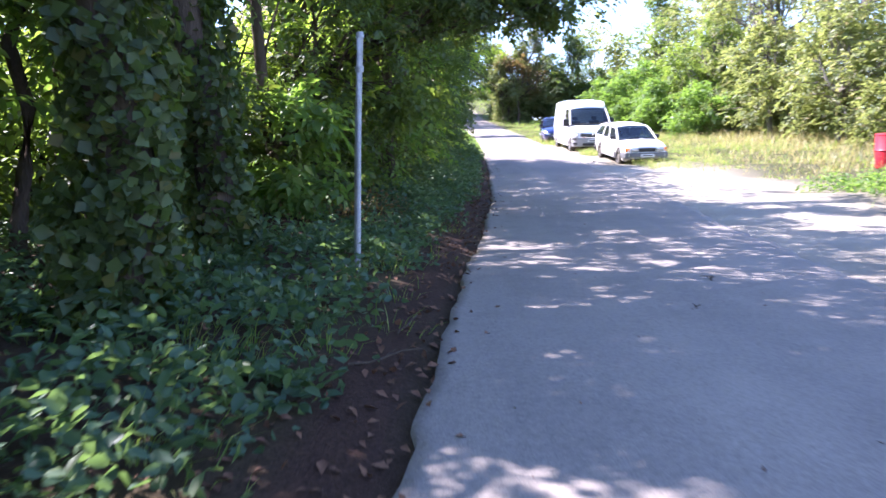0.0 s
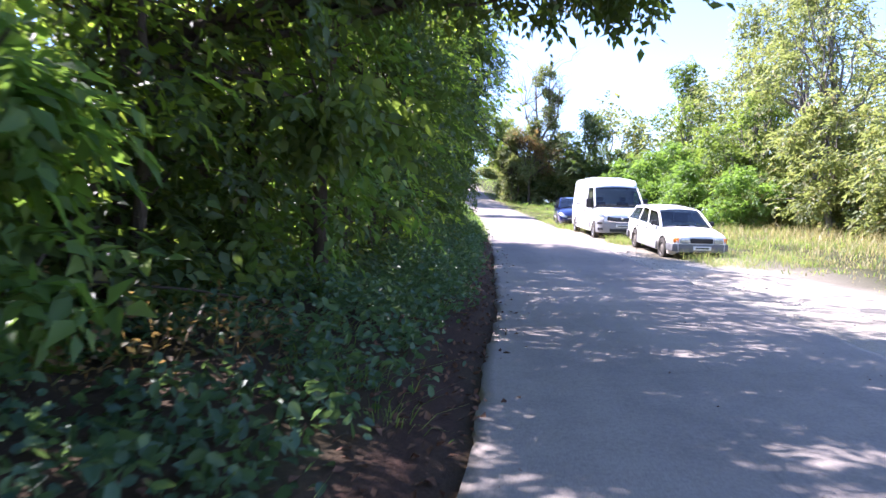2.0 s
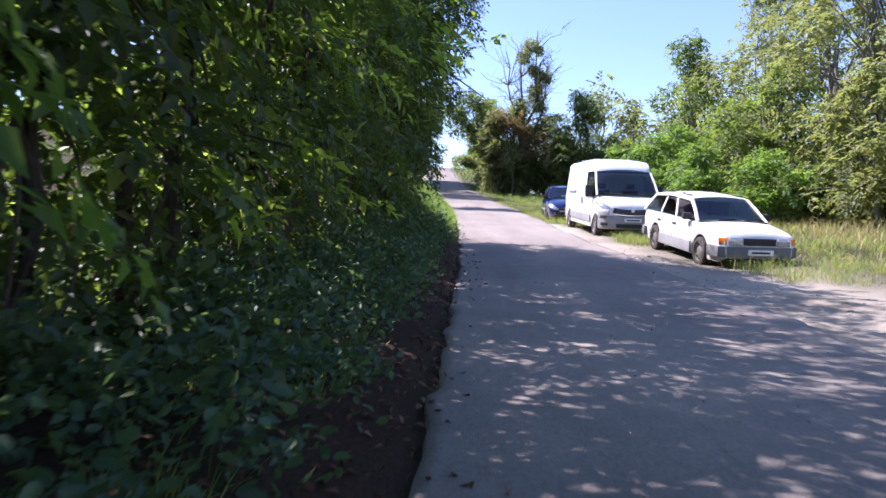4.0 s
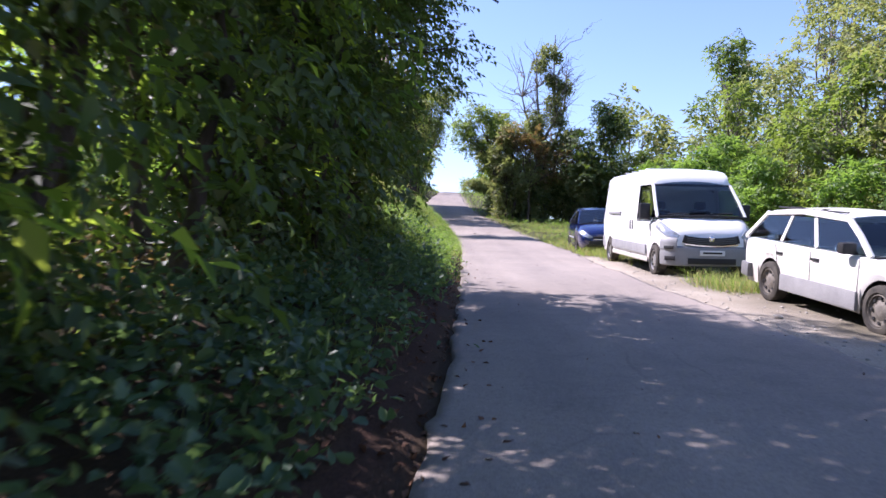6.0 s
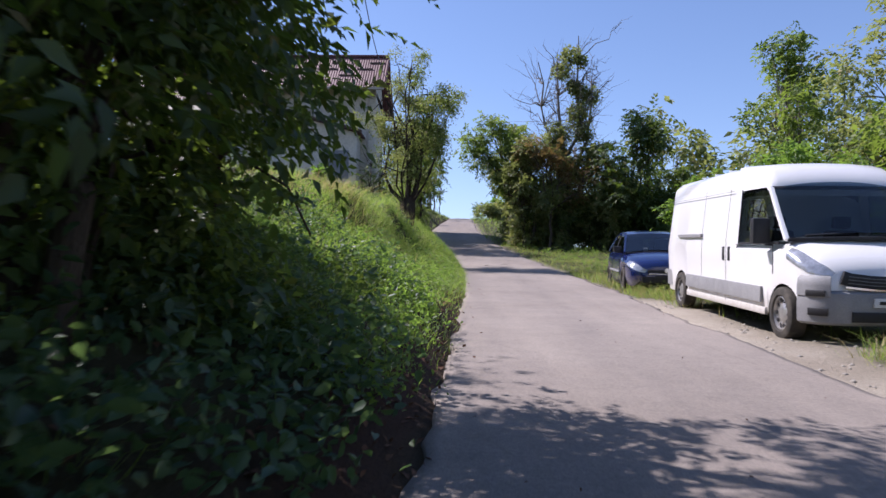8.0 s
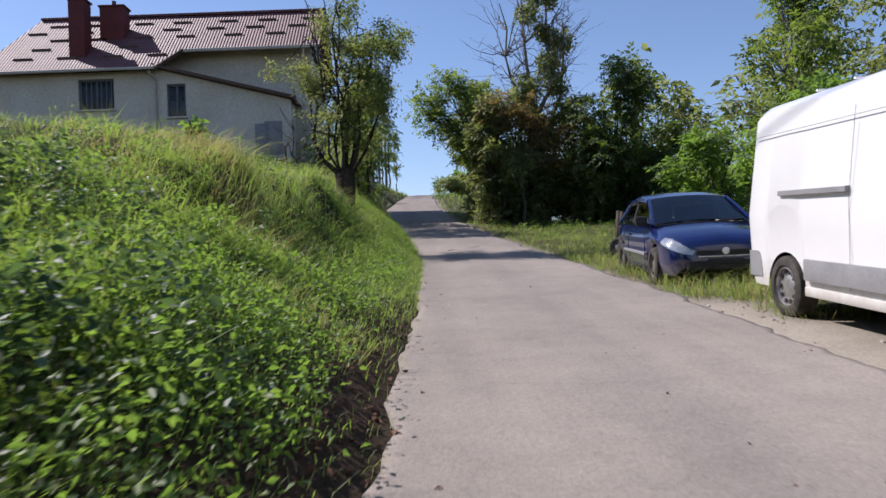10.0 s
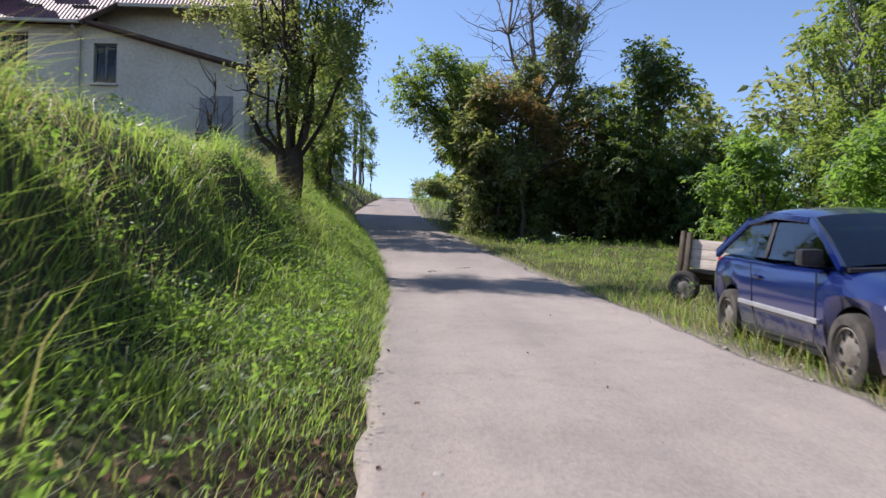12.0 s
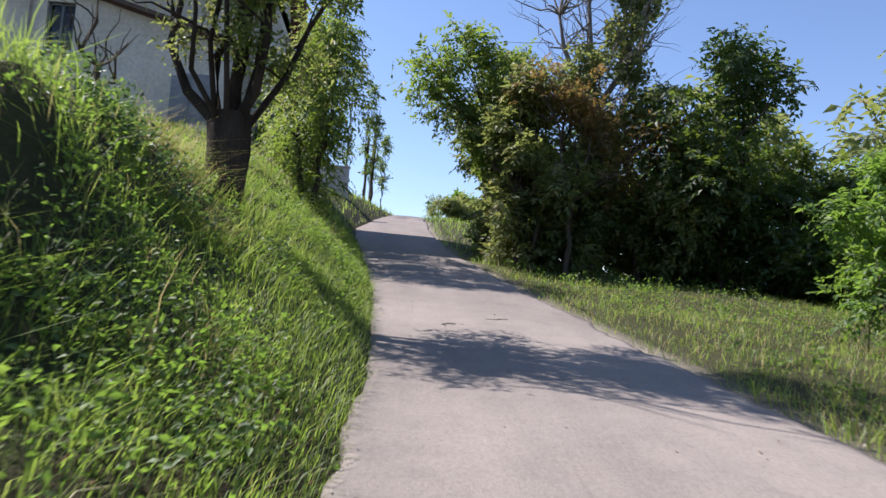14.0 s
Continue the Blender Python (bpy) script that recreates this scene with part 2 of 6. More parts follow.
def tube(points, radii, sides=8):
    """Points and faces of a tapered tube along a line."""
    pts = [Vector(p) for p in points]
    vs, fs = [], []
    for i, p in enumerate(pts):
        d = (pts[min(i + 1, len(pts) - 1)] - pts[max(i - 1, 0)]).normalized()
        a = d.orthogonal().normalized() if abs(d.z) > 0.99 else d.cross(Vector((0, 0, 1))).normalized()
        b = d.cross(a)
        for k in range(sides):
            w = 2 * math.pi * k / sides
            vs.append(p + (a * math.cos(w) + b * math.sin(w)) * radii[i])
    for i in range(len(pts) - 1):
        for k in range(sides):
            k2 = (k + 1) % sides
            fs.append((i * sides + k, i * sides + k2, (i + 1) * sides + k2, (i + 1) * sides + k))
    return [tuple(v) for v in vs], fs


rng = np.random.default_rng(7)


def leaves_mesh(name, centre, size, lean=None, shape=0.5, droop=0.0, fine=False):
    """Many leaves: each a blade folded along its rib, at the given places."""
    n = len(centre)
    d = rng.normal(size=(n, 3))
    d[:, 2] = d[:, 2] * 0.6 - droop
    d /= np.linalg.norm(d, axis=1)[:, None]
    up = rng.normal(size=(n, 3)) * 0.75 + (np.array([0, 0, 0.9]) if lean is None else lean)
    s = np.cross(d, up)
    s /= np.linalg.norm(s, axis=1)[:, None] + 1e-9
    nrm = np.cross(s, d)
    size = np.broadcast_to(size, (n,))[:, None] * rng.uniform(0.65, 1.25, (n, 1))
    a = centre - d * size * 0.5
    tip = centre + d * size * 0.5 - nrm * size * 0.12
    l = centre - d * size * 0.08 + s * size * shape * 0.5 + nrm * size * 0.1
    r = centre - d * size * 0.08 - s * size * shape * 0.5 + nrm * size * 0.1
    if fine:
        w = s * size * shape * 0.5
        rows = [a] + [centre + d * size * f + w * q + nrm * size * 0.07 for f, q in ((-0.3, 0.85), (0.12, 0.8))] + [tip] + [centre + d * size * f - w * q + nrm * size * 0.07 for f, q in ((0.12, 0.8), (-0.3, 0.85))]
        i = np.arange(n)[:, None] * 6
        return mesh_from(name, np.stack(rows, 1).reshape(-1, 3), np.concatenate([i + [0, k + 1, k] for k in (1, 2, 3, 4)], 0))
    verts = np.stack([a, l, tip, r], 1).reshape(-1, 3)
    i = np.arange(n)[:, None] * 4
    faces = np.concatenate([i + [0, 2, 1], i + [0, 3, 2]], 0)
    return mesh_from(name, verts, faces)


def clump_points(clumps, n, hollow=0.55, gaps=-0.75, ways=False):
    """n places in the shells of ellipsoid clumps (x, y, z, rx, ry, rz), thicker towards the outside, with gaps."""
    c = np.asarray(clumps, float)
    w = (c[:, 3] * c[:, 4] + c[:, 4] * c[:, 5] + c[:, 3] * c[:, 5])
    k = rng.choice(len(c), int(n * (1.6 if gaps < -0.5 else 2.4)), p=w / w.sum())
    d = rng.normal(size=(len(k), 3))
    d /= np.linalg.norm(d, axis=1)[:, None]
    r = (hollow + (1.08 - hollow) * rng.random(len(k)) ** 0.7)[:, None]
    bumpy = 1 + 0.16 * np.sin(d[:, :1] * 7 + k[:, None]) + 0.14 * np.sin(d[:, 2:] * 9 + d[:, 1:2] * 6 + k[:, None] * 2)
    p = c[k, :3] + d * r * bumpy * c[k, 3:]
    gap = np.sin(p[:, 0] * 4.1 + p[:, 2] * 3.3) + np.sin(p[:, 1] * 4.7 - p[:, 2] * 2.9) + np.sin(p[:, 0] * 2.3 + p[:, 1] * 1.9 + p[:, 2] * 5.1)
    keep = gap + rng.normal(size=len(p)) * (0.9 if gaps < -0.5 else 0.45) > gaps
    return (p[keep][:n], d[keep][:n]) if ways else p[keep][:n]


def sprays_mesh(name, p, way, leaf, per=7, shape=0.5, droop=0.2, fine=False):
    """Leafy twigs: at each place a short twig that points out of the crown, with leaves set in a layer along its two sides."""
    n = len(p)
    unit = lambda v: v / (np.linalg.norm(v, axis=-1, keepdims=True) + 1e-9)
    a = unit(way * np.array([1, 1, 0.6]) + rng.normal(size=(n, 3)) * 0.45 + np.array([0, 0, -0.55 * droop]))
    up = np.array([0, 0, 1.0]) + way * 0.5 + rng.normal(size=(n, 3)) * 0.28
    side = unit(np.cross(a, up))
    f = (np.arange(per) + 0.5) / per
    reach = leaf * per * 0.36 * rng.uniform(0.7, 1.3, (n, 1, 1))
    base = p[:, None] + a[:, None] * (f[None, :, None] - 0.5) * reach - np.array([0, 0, 1.0]) * (f ** 2)[None, :, None] * reach * droop * 0.5
    turn = np.where(np.arange(per) % 2, 1.0, -1.0)
    turn[-1] = 0.0
    d = unit(a[:, None] * 0.6 + side[:, None] * turn[None, :, None] * 0.9 + rng.normal(size=(n, per, 3)) * 0.25 - np.array([0, 0, 0.5 * droop]))
    nrm = unit(np.cross(side, a))[:, None] + rng.normal(size=(n, per, 3)) * 0.32
    s = unit(np.cross(d, nrm))
    nrm = np.cross(s, d)
    size = leaf * rng.uniform(0.6, 1.3, (n, per, 1)) * rng.uniform(0.75, 1.2, (n, 1, 1))
    w = size * shape
    rows = [base, base + d * size * 0.36 + s * w * 0.5 + nrm * size * 0.08, base + d * size - nrm * size * 0.14, base + d * size * 0.36 - s * w * 0.5 + nrm * size * 0.08]
    if fine:
        rows = [rows[0], base + d * size * 0.22 + s * w * 0.44 + nrm * size * 0.06, base + d * size * 0.62 + s * w * 0.4 + nrm * size * 0.03, rows[2], base + d * size * 0.62 - s * w * 0.4 + nrm * size * 0.03, base + d * size * 0.22 - s * w * 0.44 + nrm * size * 0.06]
    k = len(rows)
    verts = np.stack(rows, 2).reshape(-1, 3)
    i = np.arange(n * per)[:, None] * k
    tris = ([0, 2, 1], [0, 3, 2]) if k == 4 else ([0, 2, 1], [0, 3, 2], [0, 4, 3], [0, 5, 4])
    return mesh_from(name, verts, np.concatenate([i + t for t in tris], 0))


def limb_line(a, b, wobble, steps=6):
    a, b = Vector(a), Vector(b)
    out = []
    for i in range(steps + 1):
        f = i / steps
        o = Vector(rng.normal(size=3) * wobble * math.sin(math.pi * f)) if 0 < i < steps else Vector((0, 0, 0))
        out.append(a.lerp(b, f) + o)
    return out


def wood_mesh(name, lines, sides=8):
    """Trunk and limbs joined: lines of (points, thick, thin)."""
    vs, fs = [], []
    for pts, r0, r1 in lines:
        n = len(pts)
        v, f = tube(pts, [r0 + (r1 - r0) * i / (n - 1) for i in range(n)], sides)
        o = len(vs)
        vs += v
        fs += [tuple(i + o for i in q) for q in f]
    return mesh_from(name, vs, fs, True)


def tree(name, base, clumps, leaves, leaf, leaf_mat, label, category="tree", bark=None, trunk=0.16, group="", stems=1, droop=0.15, hollow=0.5, shape=0.5, gaps=-0.75, per=7, fine=False):
    """A tree at base: trunk with limbs that reach into each clump, and a crown of leaves. Clumps are relative to the base."""
    root = empty(name, Matrix.Translation(base), label, category, group)
    c = np.asarray(clumps, float)
    top = c[:, 2].max()
    lines = []
    fork = Vector((0, 0, top * 0.38))
    for s in range(stems):
        w = 2 * math.pi * s / max(stems, 1)
        f = fork + Vector((math.cos(w), math.sin(w), 0)) * (0.25 * (stems > 1)) * top * 0.25
        lines.append((limb_line((math.cos(w) * trunk * (stems > 1), math.sin(w) * trunk * (stems > 1), -0.25), f, 0.05 * top / 5), trunk, trunk * 0.65))
        for j in range(s, len(c), stems):
            e = c[j, :3] + rng.normal(size=3) * 0.15
            lines.append((limb_line(f, e, 0.10 * top / 5), trunk * 0.5, 0.012))
            for q in range(3 if len(c) < 12 else 1):
                lines.append((limb_line(f.lerp(Vector(e), 0.6), c[j, :3] + rng.normal(size=3) * c[j, 3:] * 0.5, 0.06, 4), trunk * 0.2, 0.008))
    link("trunk", wood_mesh("trunk", lines, 7 if len(c) < 12 else 4), bark or BARK, root)
    p, way = clump_points(c, leaves // per, hollow, gaps, True)
    wx, wy, wz = p[:, 0] + base[0], p[:, 1] + base[1], p[:, 2] + base[2]
    clear = (wx < edge_l(wy) - 0.4) | (wx > edge_r(wy) + 0.3) | (wz > road_z(wy) + 2.3)  # traffic keeps the lane free of twigs
    p, way = p[clear], way[clear]
    link("crown", sprays_mesh("crown", p, way, leaf, per, shape, droop, fine), leaf_mat, root)
    return root


def billow(h, r, low=0.9, n=20, size=0.42, lean=0.0):
    """Clumps of uneven size heaped into a rounded crown of height h and radius r."""
    out = []
    for k in range(n):
        f = (k + rng.uniform(0.2, 0.8)) / n
        wide = r * (0.72 + 0.5 * math.sin(math.pi * min(f * 1.05, 1.0)) - 0.62 * max(f - 0.6, 0) / 0.4)
        w, q = rng.uniform(0, 2 * math.pi), math.sqrt(rng.random()) * wide * 0.8
        rr = r * size * rng.uniform(0.7, 1.35) * (1 - 0.35 * f)
        out.append((math.cos(w) * q + lean * f, math.sin(w) * q, low + (h - low) * f, rr, rr, rr * 0.75))
    return out


# ---- ground and road ----
xs = np.concatenate([[-900, -500, -250, -120, -60, -40, -30, -24, -20, -17], np.arange(-15, -6, 0.8), np.arange(-6, 8, 0.22), np.arange(8, 22, 0.7), [24, 28, 34, 45, 70, 130, 260, 500, 900]])
ys = np.concatenate([[-300, -150, -80, -45, -25, -15, -10], np.arange(-7, 56, 0.3), np.arange(56, 100, 1.0), [104, 110, 120, 135, 160, 200, 280, 400, 600, 900]])
X, Y = np.meshgrid(xs, ys)
Z = height(X, Y)
nx, ny = len(xs), len(ys)
i = (np.arange(ny - 1)[:, None] * nx + np.arange(nx - 1)[None, :]).ravel()
me = mesh_from("ground", np.stack([X, Y, Z], -1).reshape(-1, 3), np.stack([i, i + 1, i + nx + 1, i + nx], 1), True)
v = X - edge_r(Y)
u = edge_l(Y) - X
gravel = np.clip(1.25 - v / (1.6 + 0.5 * wave(X, Y, 1.6, 3)), 0, 1) * (v > -1) * np.clip((37.5 - Y) / 2, 0, 1)
gravel = np.maximum(gravel, np.clip(0.9 - v / 0.5, 0, 1) * (v > -1) * 0.8)
lot = np.interp(Y, [4, 8, 22, 27], [0, 1, 1, 0]) * np.clip(1.7 - v / 2.6, 0, 1) * (v > -1)
gravel = np.maximum(gravel, lot)
litter = np.clip(1.3 - np.abs(u - 0.25) / (0.42 + 0.12 * wave(X, Y, 2.2, 5)), 0, 1) * (u > -0.5) * np.interp(Y, [-40, 28, 36, 44], [1, 1, 0.8, 0.3])
litter = np.maximum(litter, np.clip(u, 0, 1) * np.clip(9 - u, 0, 1) * np.interp(Y, [22, 28], [0.75, 0]))
for key, val in (("gravel", gravel), ("litter", litter)):
    a = me.attributes.new(key, 'FLOAT', 'POINT')
    a.data.foreach_set("value", val.astype(np.float32).ravel())
tagged(link("ground", me, GROUND), "earth ground with a grassy bank and stony verge", "ground", kind="structure")

ry = np.concatenate([[-300, -100, -40, -20], np.arange(-10, 60, 0.18), np.arange(60, 100, 0.6), [104, 112, 125, 140]])
cols = 14
f = np.concatenate([[0, 0.006], np.linspace(0.03, 0.97, cols - 4), [0.994, 1]])
lx = edge_l(ry) + wave(ry, ry * 0, 1.1, 1) * 0.03 + wave(ry, ry * 0, 7.0, 4) * 0.03 + wave(ry, ry * 0, 3.1, 2) * 0.05 * np.interp(ry, [24, 28, 40, 46], [0, 1, 1, 0]) + rng.normal(size=len(ry)) * 0.012
rx = edge_r(ry) + wave(ry, ry * 0, 1.3, 7) * 0.08 + wave(ry, ry * 0, 6.0, 9) * 0.03 + rng.normal(size=len(ry)) * 0.018
RX = lx[:, None] + (rx - lx)[:, None] * f[None, :]
RZ = road_z(ry)[:, None] + 0.02 * np.sin(math.pi * f)[None, :] + np.where((f == 0) | (f == 1), -0.07, 0.012)[None, :]
RY = np.repeat(ry[:, None], cols, 1)
i = (np.arange(len(ry) - 1)[:, None] * cols + np.arange(cols - 1)[None, :]).ravel()
me = mesh_from("road", np.stack([RX, RY, RZ], -1).reshape(-1, 3), np.stack([i, i + 1, i + cols + 1, i + cols], 1), True)
tagged(link("road", me, ASPHALT), "narrow worn grey asphalt lane climbing a hill", "road", kind="structure")


# ---- vehicles ----
def paint(name, c1, c2, dust=(0.33, 0.28, 0.21), rough=0.28, coat=0.6, low=0.55):
    """Car paint, with road dust thrown up on the lower panels."""
    m, n, l, b = material(name, rough, 0.0, 0.5)
    b.inputs["Coat Weight"].default_value, b.inputs["Coat Roughness"].default_value = coat, 0.08
    col = ramp(n, l, noise_tex(n, l, 1.2, 4), [(0.3, c1), (0.7, c2)])
    co = n.new("ShaderNodeTexCoord")
    sp = n.new("ShaderNodeSeparateXYZ")
    l.new(co.outputs["Object"], sp.inputs[0])
    ad = n.new("ShaderNodeMath")
    ad.operation = 'MULTIPLY_ADD'
    l.new(noise_tex(n, l, 6, 5, 0.7), ad.inputs[0])
    ad.inputs[1].default_value = 0.5
    l.new(sp.outputs["Z"], ad.inputs[2])
    soil = ramp(n, l, ad.outputs[0], [(low, (0.6, 0.6, 0.6)), (low + 0.35, (0.0, 0.0, 0.0))])
    l.new(mix(n, l, soil, col, dust), b.inputs["Base Color"])
    l.new(mix(n, l, soil, (rough, rough, rough), (0.8, 0.8, 0.8)), b.inputs["Roughness"])
    return m


WHITE = paint("white_paint", (0.78, 0.78, 0.76), (0.83, 0.83, 0.82))
WHITE_OLD = paint("white_paint_old", (0.72, 0.71, 0.67), (0.80, 0.79, 0.76), rough=0.42, coat=0.3)
BLUE = paint("blue_paint", (0.003, 0.009, 0.065), (0.004, 0.012, 0.085), rough=0.22, coat=0.9, low=0.34)
PLASTIC = mottled("grey_plastic", (0.13, 0.13, 0.135), (0.19, 0.19, 0.19), 3, 80, 0.6)
PALE_PLASTIC = mottled("pale_grey_plastic", (0.23, 0.23, 0.235), (0.31, 0.31, 0.31), 3, 80, 0.55)
BLACK = mottled("black_plastic", (0.018, 0.018, 0.02), (0.035, 0.035, 0.037), 3, 80, 0.5)
CABIN = mottled("cabin_cloth", (0.012, 0.012, 0.014), (0.025, 0.025, 0.028), 5, 90, 0.9)
RUBBER = mottled("tyre_rubber", (0.025, 0.024, 0.023), (0.09, 0.08, 0.065), 6, 60, 0.85)
RIM = mottled("steel_rim", (0.34, 0.33, 0.32), (0.50, 0.49, 0.47), 6, 50, 0.4, 0.7, 0.5, 0.1)
RIM_DARK = mottled("dusty_rim", (0.14, 0.125, 0.105), (0.24, 0.22, 0.19), 6, 50, 0.6, 0.3)
CHROME = mottled("bright_metal", (0.65, 0.65, 0.66), (0.75, 0.75, 0.76), 4, 50, 0.2, 1.0, 0.5, 0.05)
LAMP_GLASS = mottled("lamp_glass", (0.30, 0.32, 0.34), (0.55, 0.57, 0.6), 14, 50, 0.1, 0.45, 0.6, 0.1)
AMBER = mottled("amber_lens", (0.75, 0.18, 0.02), (0.85, 0.25, 0.03), 9, 60, 0.2)
RED_LENS = mottled("red_lens", (0.35, 0.02, 0.02), (0.45, 0.03, 0.03), 9, 60, 0.2)
PLATE = mottled("number_plate", (0.7, 0.7, 0.7), (0.78, 0.78, 0.78), 5, 60, 0.5)


def glass_material():
    m, n, l, b = material("window_glass", 0.02, 0.0, 0.5)
    b.inputs["Base Color"].default_value = (0.24, 0.30, 0.33, 1)
    b.inputs["Transmission Weight"].default_value = 1.0
    b.inputs["IOR"].default_value = 1.45
    return m


GLASS = glass_material()


def loft(columns, cap=True):
    """Points and quads of a skin through rings of equal length; the first and last ring are closed."""
    bm = bmesh.new()
    rings = [[bm.verts.new(p) for p in c] for c in columns]
    for a, b in zip(rings, rings[1:]):
        for k in range(len(a) - 1):
            bm.faces.new((a[k], a[k + 1], b[k + 1], b[k]))
    if cap:
        bm.faces.new(rings[0][::-1])
        bm.faces.new(rings[-1])
    bmesh.ops.recalc_face_normals(bm, faces=bm.faces[:])
    return bm


def soft(ob, angle=35):
    """Smooth shading, but for sharp edges."""
    me = ob.data
    me.polygons.foreach_set("use_smooth", np.ones(len(me.polygons), bool))
    me.set_sharp_from_angle(angle=radians(angle))
    return ob


def body_shell(top, width, wheels, arch, sill, y0, y1, shoulder=0.03, crown=0.03, waist=0.75, tuck=0.965):
    """A car's lower body: top(y) and half width(y) along its length, with wheel arches cut into the sides."""
    ys = set(np.linspace(y0, y1, 42)) | {y0 + q for q in (0.012, 0.03, 0.055, 0.085, 0.13, 0.17)} | {y1 - q for q in (0.015, 0.04, 0.07)}
    for w in wheels:
        ys |= set(w + arch * np.sin(np.linspace(-math.pi / 2, math.pi / 2, 19)))
        ys |= {w - arch - 0.01, w + arch + 0.01}
    ys = [y for y in sorted(ys) if y0 <= y <= y1]
    cols = []
    for y in ys:
        b = sill(y)
        for w in wheels:
            if abs(y - w) < arch:
                b = max(b, 0.31 + math.sqrt(arch ** 2 - (y - w) ** 2))
        t, h = top(y), width(y)
        b = min(b, t - 0.06)
        z = [b, b + (t - b) * 0.3, max(b + (t - b) * 0.31, min(waist, t - shoulder * 1.6 - 0.03)), t - shoulder * 1.6, t - shoulder * 0.5]
        z = np.maximum.accumulate(z)
        x = [h * tuck, h * 0.995, h, h - shoulder * 0.6, h - shoulder * 1.8]
        half = list(zip(x, z)) + [(h * 0.75, t), (h * 0.4, t + crown * 0.7)]
        ring = [(-p, y, q) for p, q in half] + [(0, y, t + crown)] + [(p, y, q) for p, q in half[::-1]]
        cols.append(ring)
    return loft(cols)


def corner_patch(name, ys, z0, z1, top, width, shoulder, s, mat, parent, label="", proud=0.008):
    """A lens or panel that wraps a body's corner: between the heights z0(y) and z1(y), on the skin of the given width."""
    cols = []
    for k, y in enumerate(ys):
        t, h = top(y), width(y)
        slope = (width(y + 0.02) - width(y - 0.02)) / 0.04
        n = Vector((1, -slope, 0)).normalized()
        ring = []
        for q in np.linspace(z0(y), z1(y), 6):
            x = float(np.interp(q, [t - 1.6 * shoulder - 0.03, t - 1.6 * shoulder, t - 0.5 * shoulder], [h, h - shoulder * 0.6, h - shoulder * 1.8]))
            ring.append((x, y, q))
        out = [(s * (p[0] + n.x * proud), p[1] + n.y * proud, p[2]) for p in ring]
        inn = [(s * (p[0] - n.x * 0.02), p[1] - n.y * 0.02, p[2]) for p in ring[::-1]]
        cols.append(out + inn + out[:1])
    return soft(part(name, loft(cols), mat, parent, label), 50)


def sweep(name, path, profile, mat, parent, label=""):
    """A profile of (outward, height) drawn along a plan line that bends round the front."""
    cols = []
    for i, (x, y) in enumerate(path):
        a, b = Vector(path[max(i - 1, 0)]), Vector(path[min(i + 1, len(path) - 1)])
        d = (b - a).normalized()
        n = Vector((d.y, -d.x))
        ring = [(x + n.x * o, y + n.y * o, z) for o, z in profile]
        cols.append(ring + [(x - n.x * 0.05, y - n.y * 0.05, z) for o, z in profile[::-1]] + ring[:1])
    return soft(part(name, loft(cols), mat, parent, label), 40)


def pane(name, corners, parent, thick=0.006, bow=0.0, cols=1, mat=None, label=""):
    """A glass pane between four corners (lower left, lower right, upper right, upper left), bowed towards the front."""
    a, b, c, d = [Vector(p) for p in corners]
    bm = bmesh.new()
    nrm = (b - a).cross(d - a).normalized()
    grid = []
    for i in range(cols + 1):
        f = i / cols
        o = nrm * bow * (1 - (2 * f - 1) ** 2)
        grid.append((a.lerp(b, f) + o, d.lerp(c, f) + o))
    for s in (0, -thick):
        vs = [(bm.verts.new(p + nrm * s), bm.verts.new(q + nrm * s)) for p, q in grid]
        for (p, q), (p2, q2) in zip(vs, vs[1:]):
            bm.faces.new((p, p2, q2, q) if s == 0 else (q, q2, p2, p))
    ob = part(name, bm, mat or GLASS, parent, label, True)
    return ob


def bar(name, pts, w, t, mat, parent, out=(1, 0, 0), label=""):
    """A flat bar of width w and thickness t along a line of points."""
    pts, out = [Vector(p) for p in pts], Vector(out)
    cols = []
    for i, p in enumerate(pts):
        d = (pts[min(i + 1, len(pts) - 1)] - pts[max(i - 1, 0)]).normalized()
        s = d.cross(out).normalized() * w / 2
        o = s.cross(d).normalized() * t / 2
        cols.append([tuple(p + s + o), tuple(p + s * 0.8 + o * 1.3), tuple(p - s * 0.8 + o * 1.3), tuple(p - s + o), tuple(p - s - o), tuple(p + s - o), tuple(p + s + o)])
    bm = bmesh.new()
    rings = [[bm.verts.new(p) for p in c[:-1]] for c in cols]
    for a, b in zip(rings, rings[1:]):
        for k in range(6):
            bm.faces.new((a[k], a[(k + 1) % 6], b[(k + 1) % 6], b[k]))
    bm.faces.new(rings[0][::-1])
    bm.faces.new(rings[-1])
    bmesh.ops.recalc_face_normals(bm, faces=bm.faces[:])
    return soft(part(name, bm, mat, parent, label))


def slab(name, lo, hi, mat, parent, bevel=0.015, label=""):
    bm = bmesh.new()
    box(bm, lo, hi, min(bevel, 0.45 * min(abs(h - l) for l, h in zip(lo, hi))))
    return soft(part(name, bm, mat, parent, label), 50)


def lens(name, at_, size, turn, mat, parent, label=""):
    """A rounded lamp lens, flattened at the back."""
    bm = bmesh.new()
    bmesh.ops.create_uvsphere(bm, u_segments=20, v_segments=12, radius=1.0)
    for v in bm.verts:
        v.co = Vector([math.copysign(abs(c) ** 0.7, c) for c in v.co])
    bmesh.ops.transform(bm, matrix=Matrix.Translation(at_) @ pose(0, 0, 0, *turn) @ Matrix.Diagonal((*size, 1)), verts=bm.verts[:])
    return part(name, bm, mat, parent, label, True)


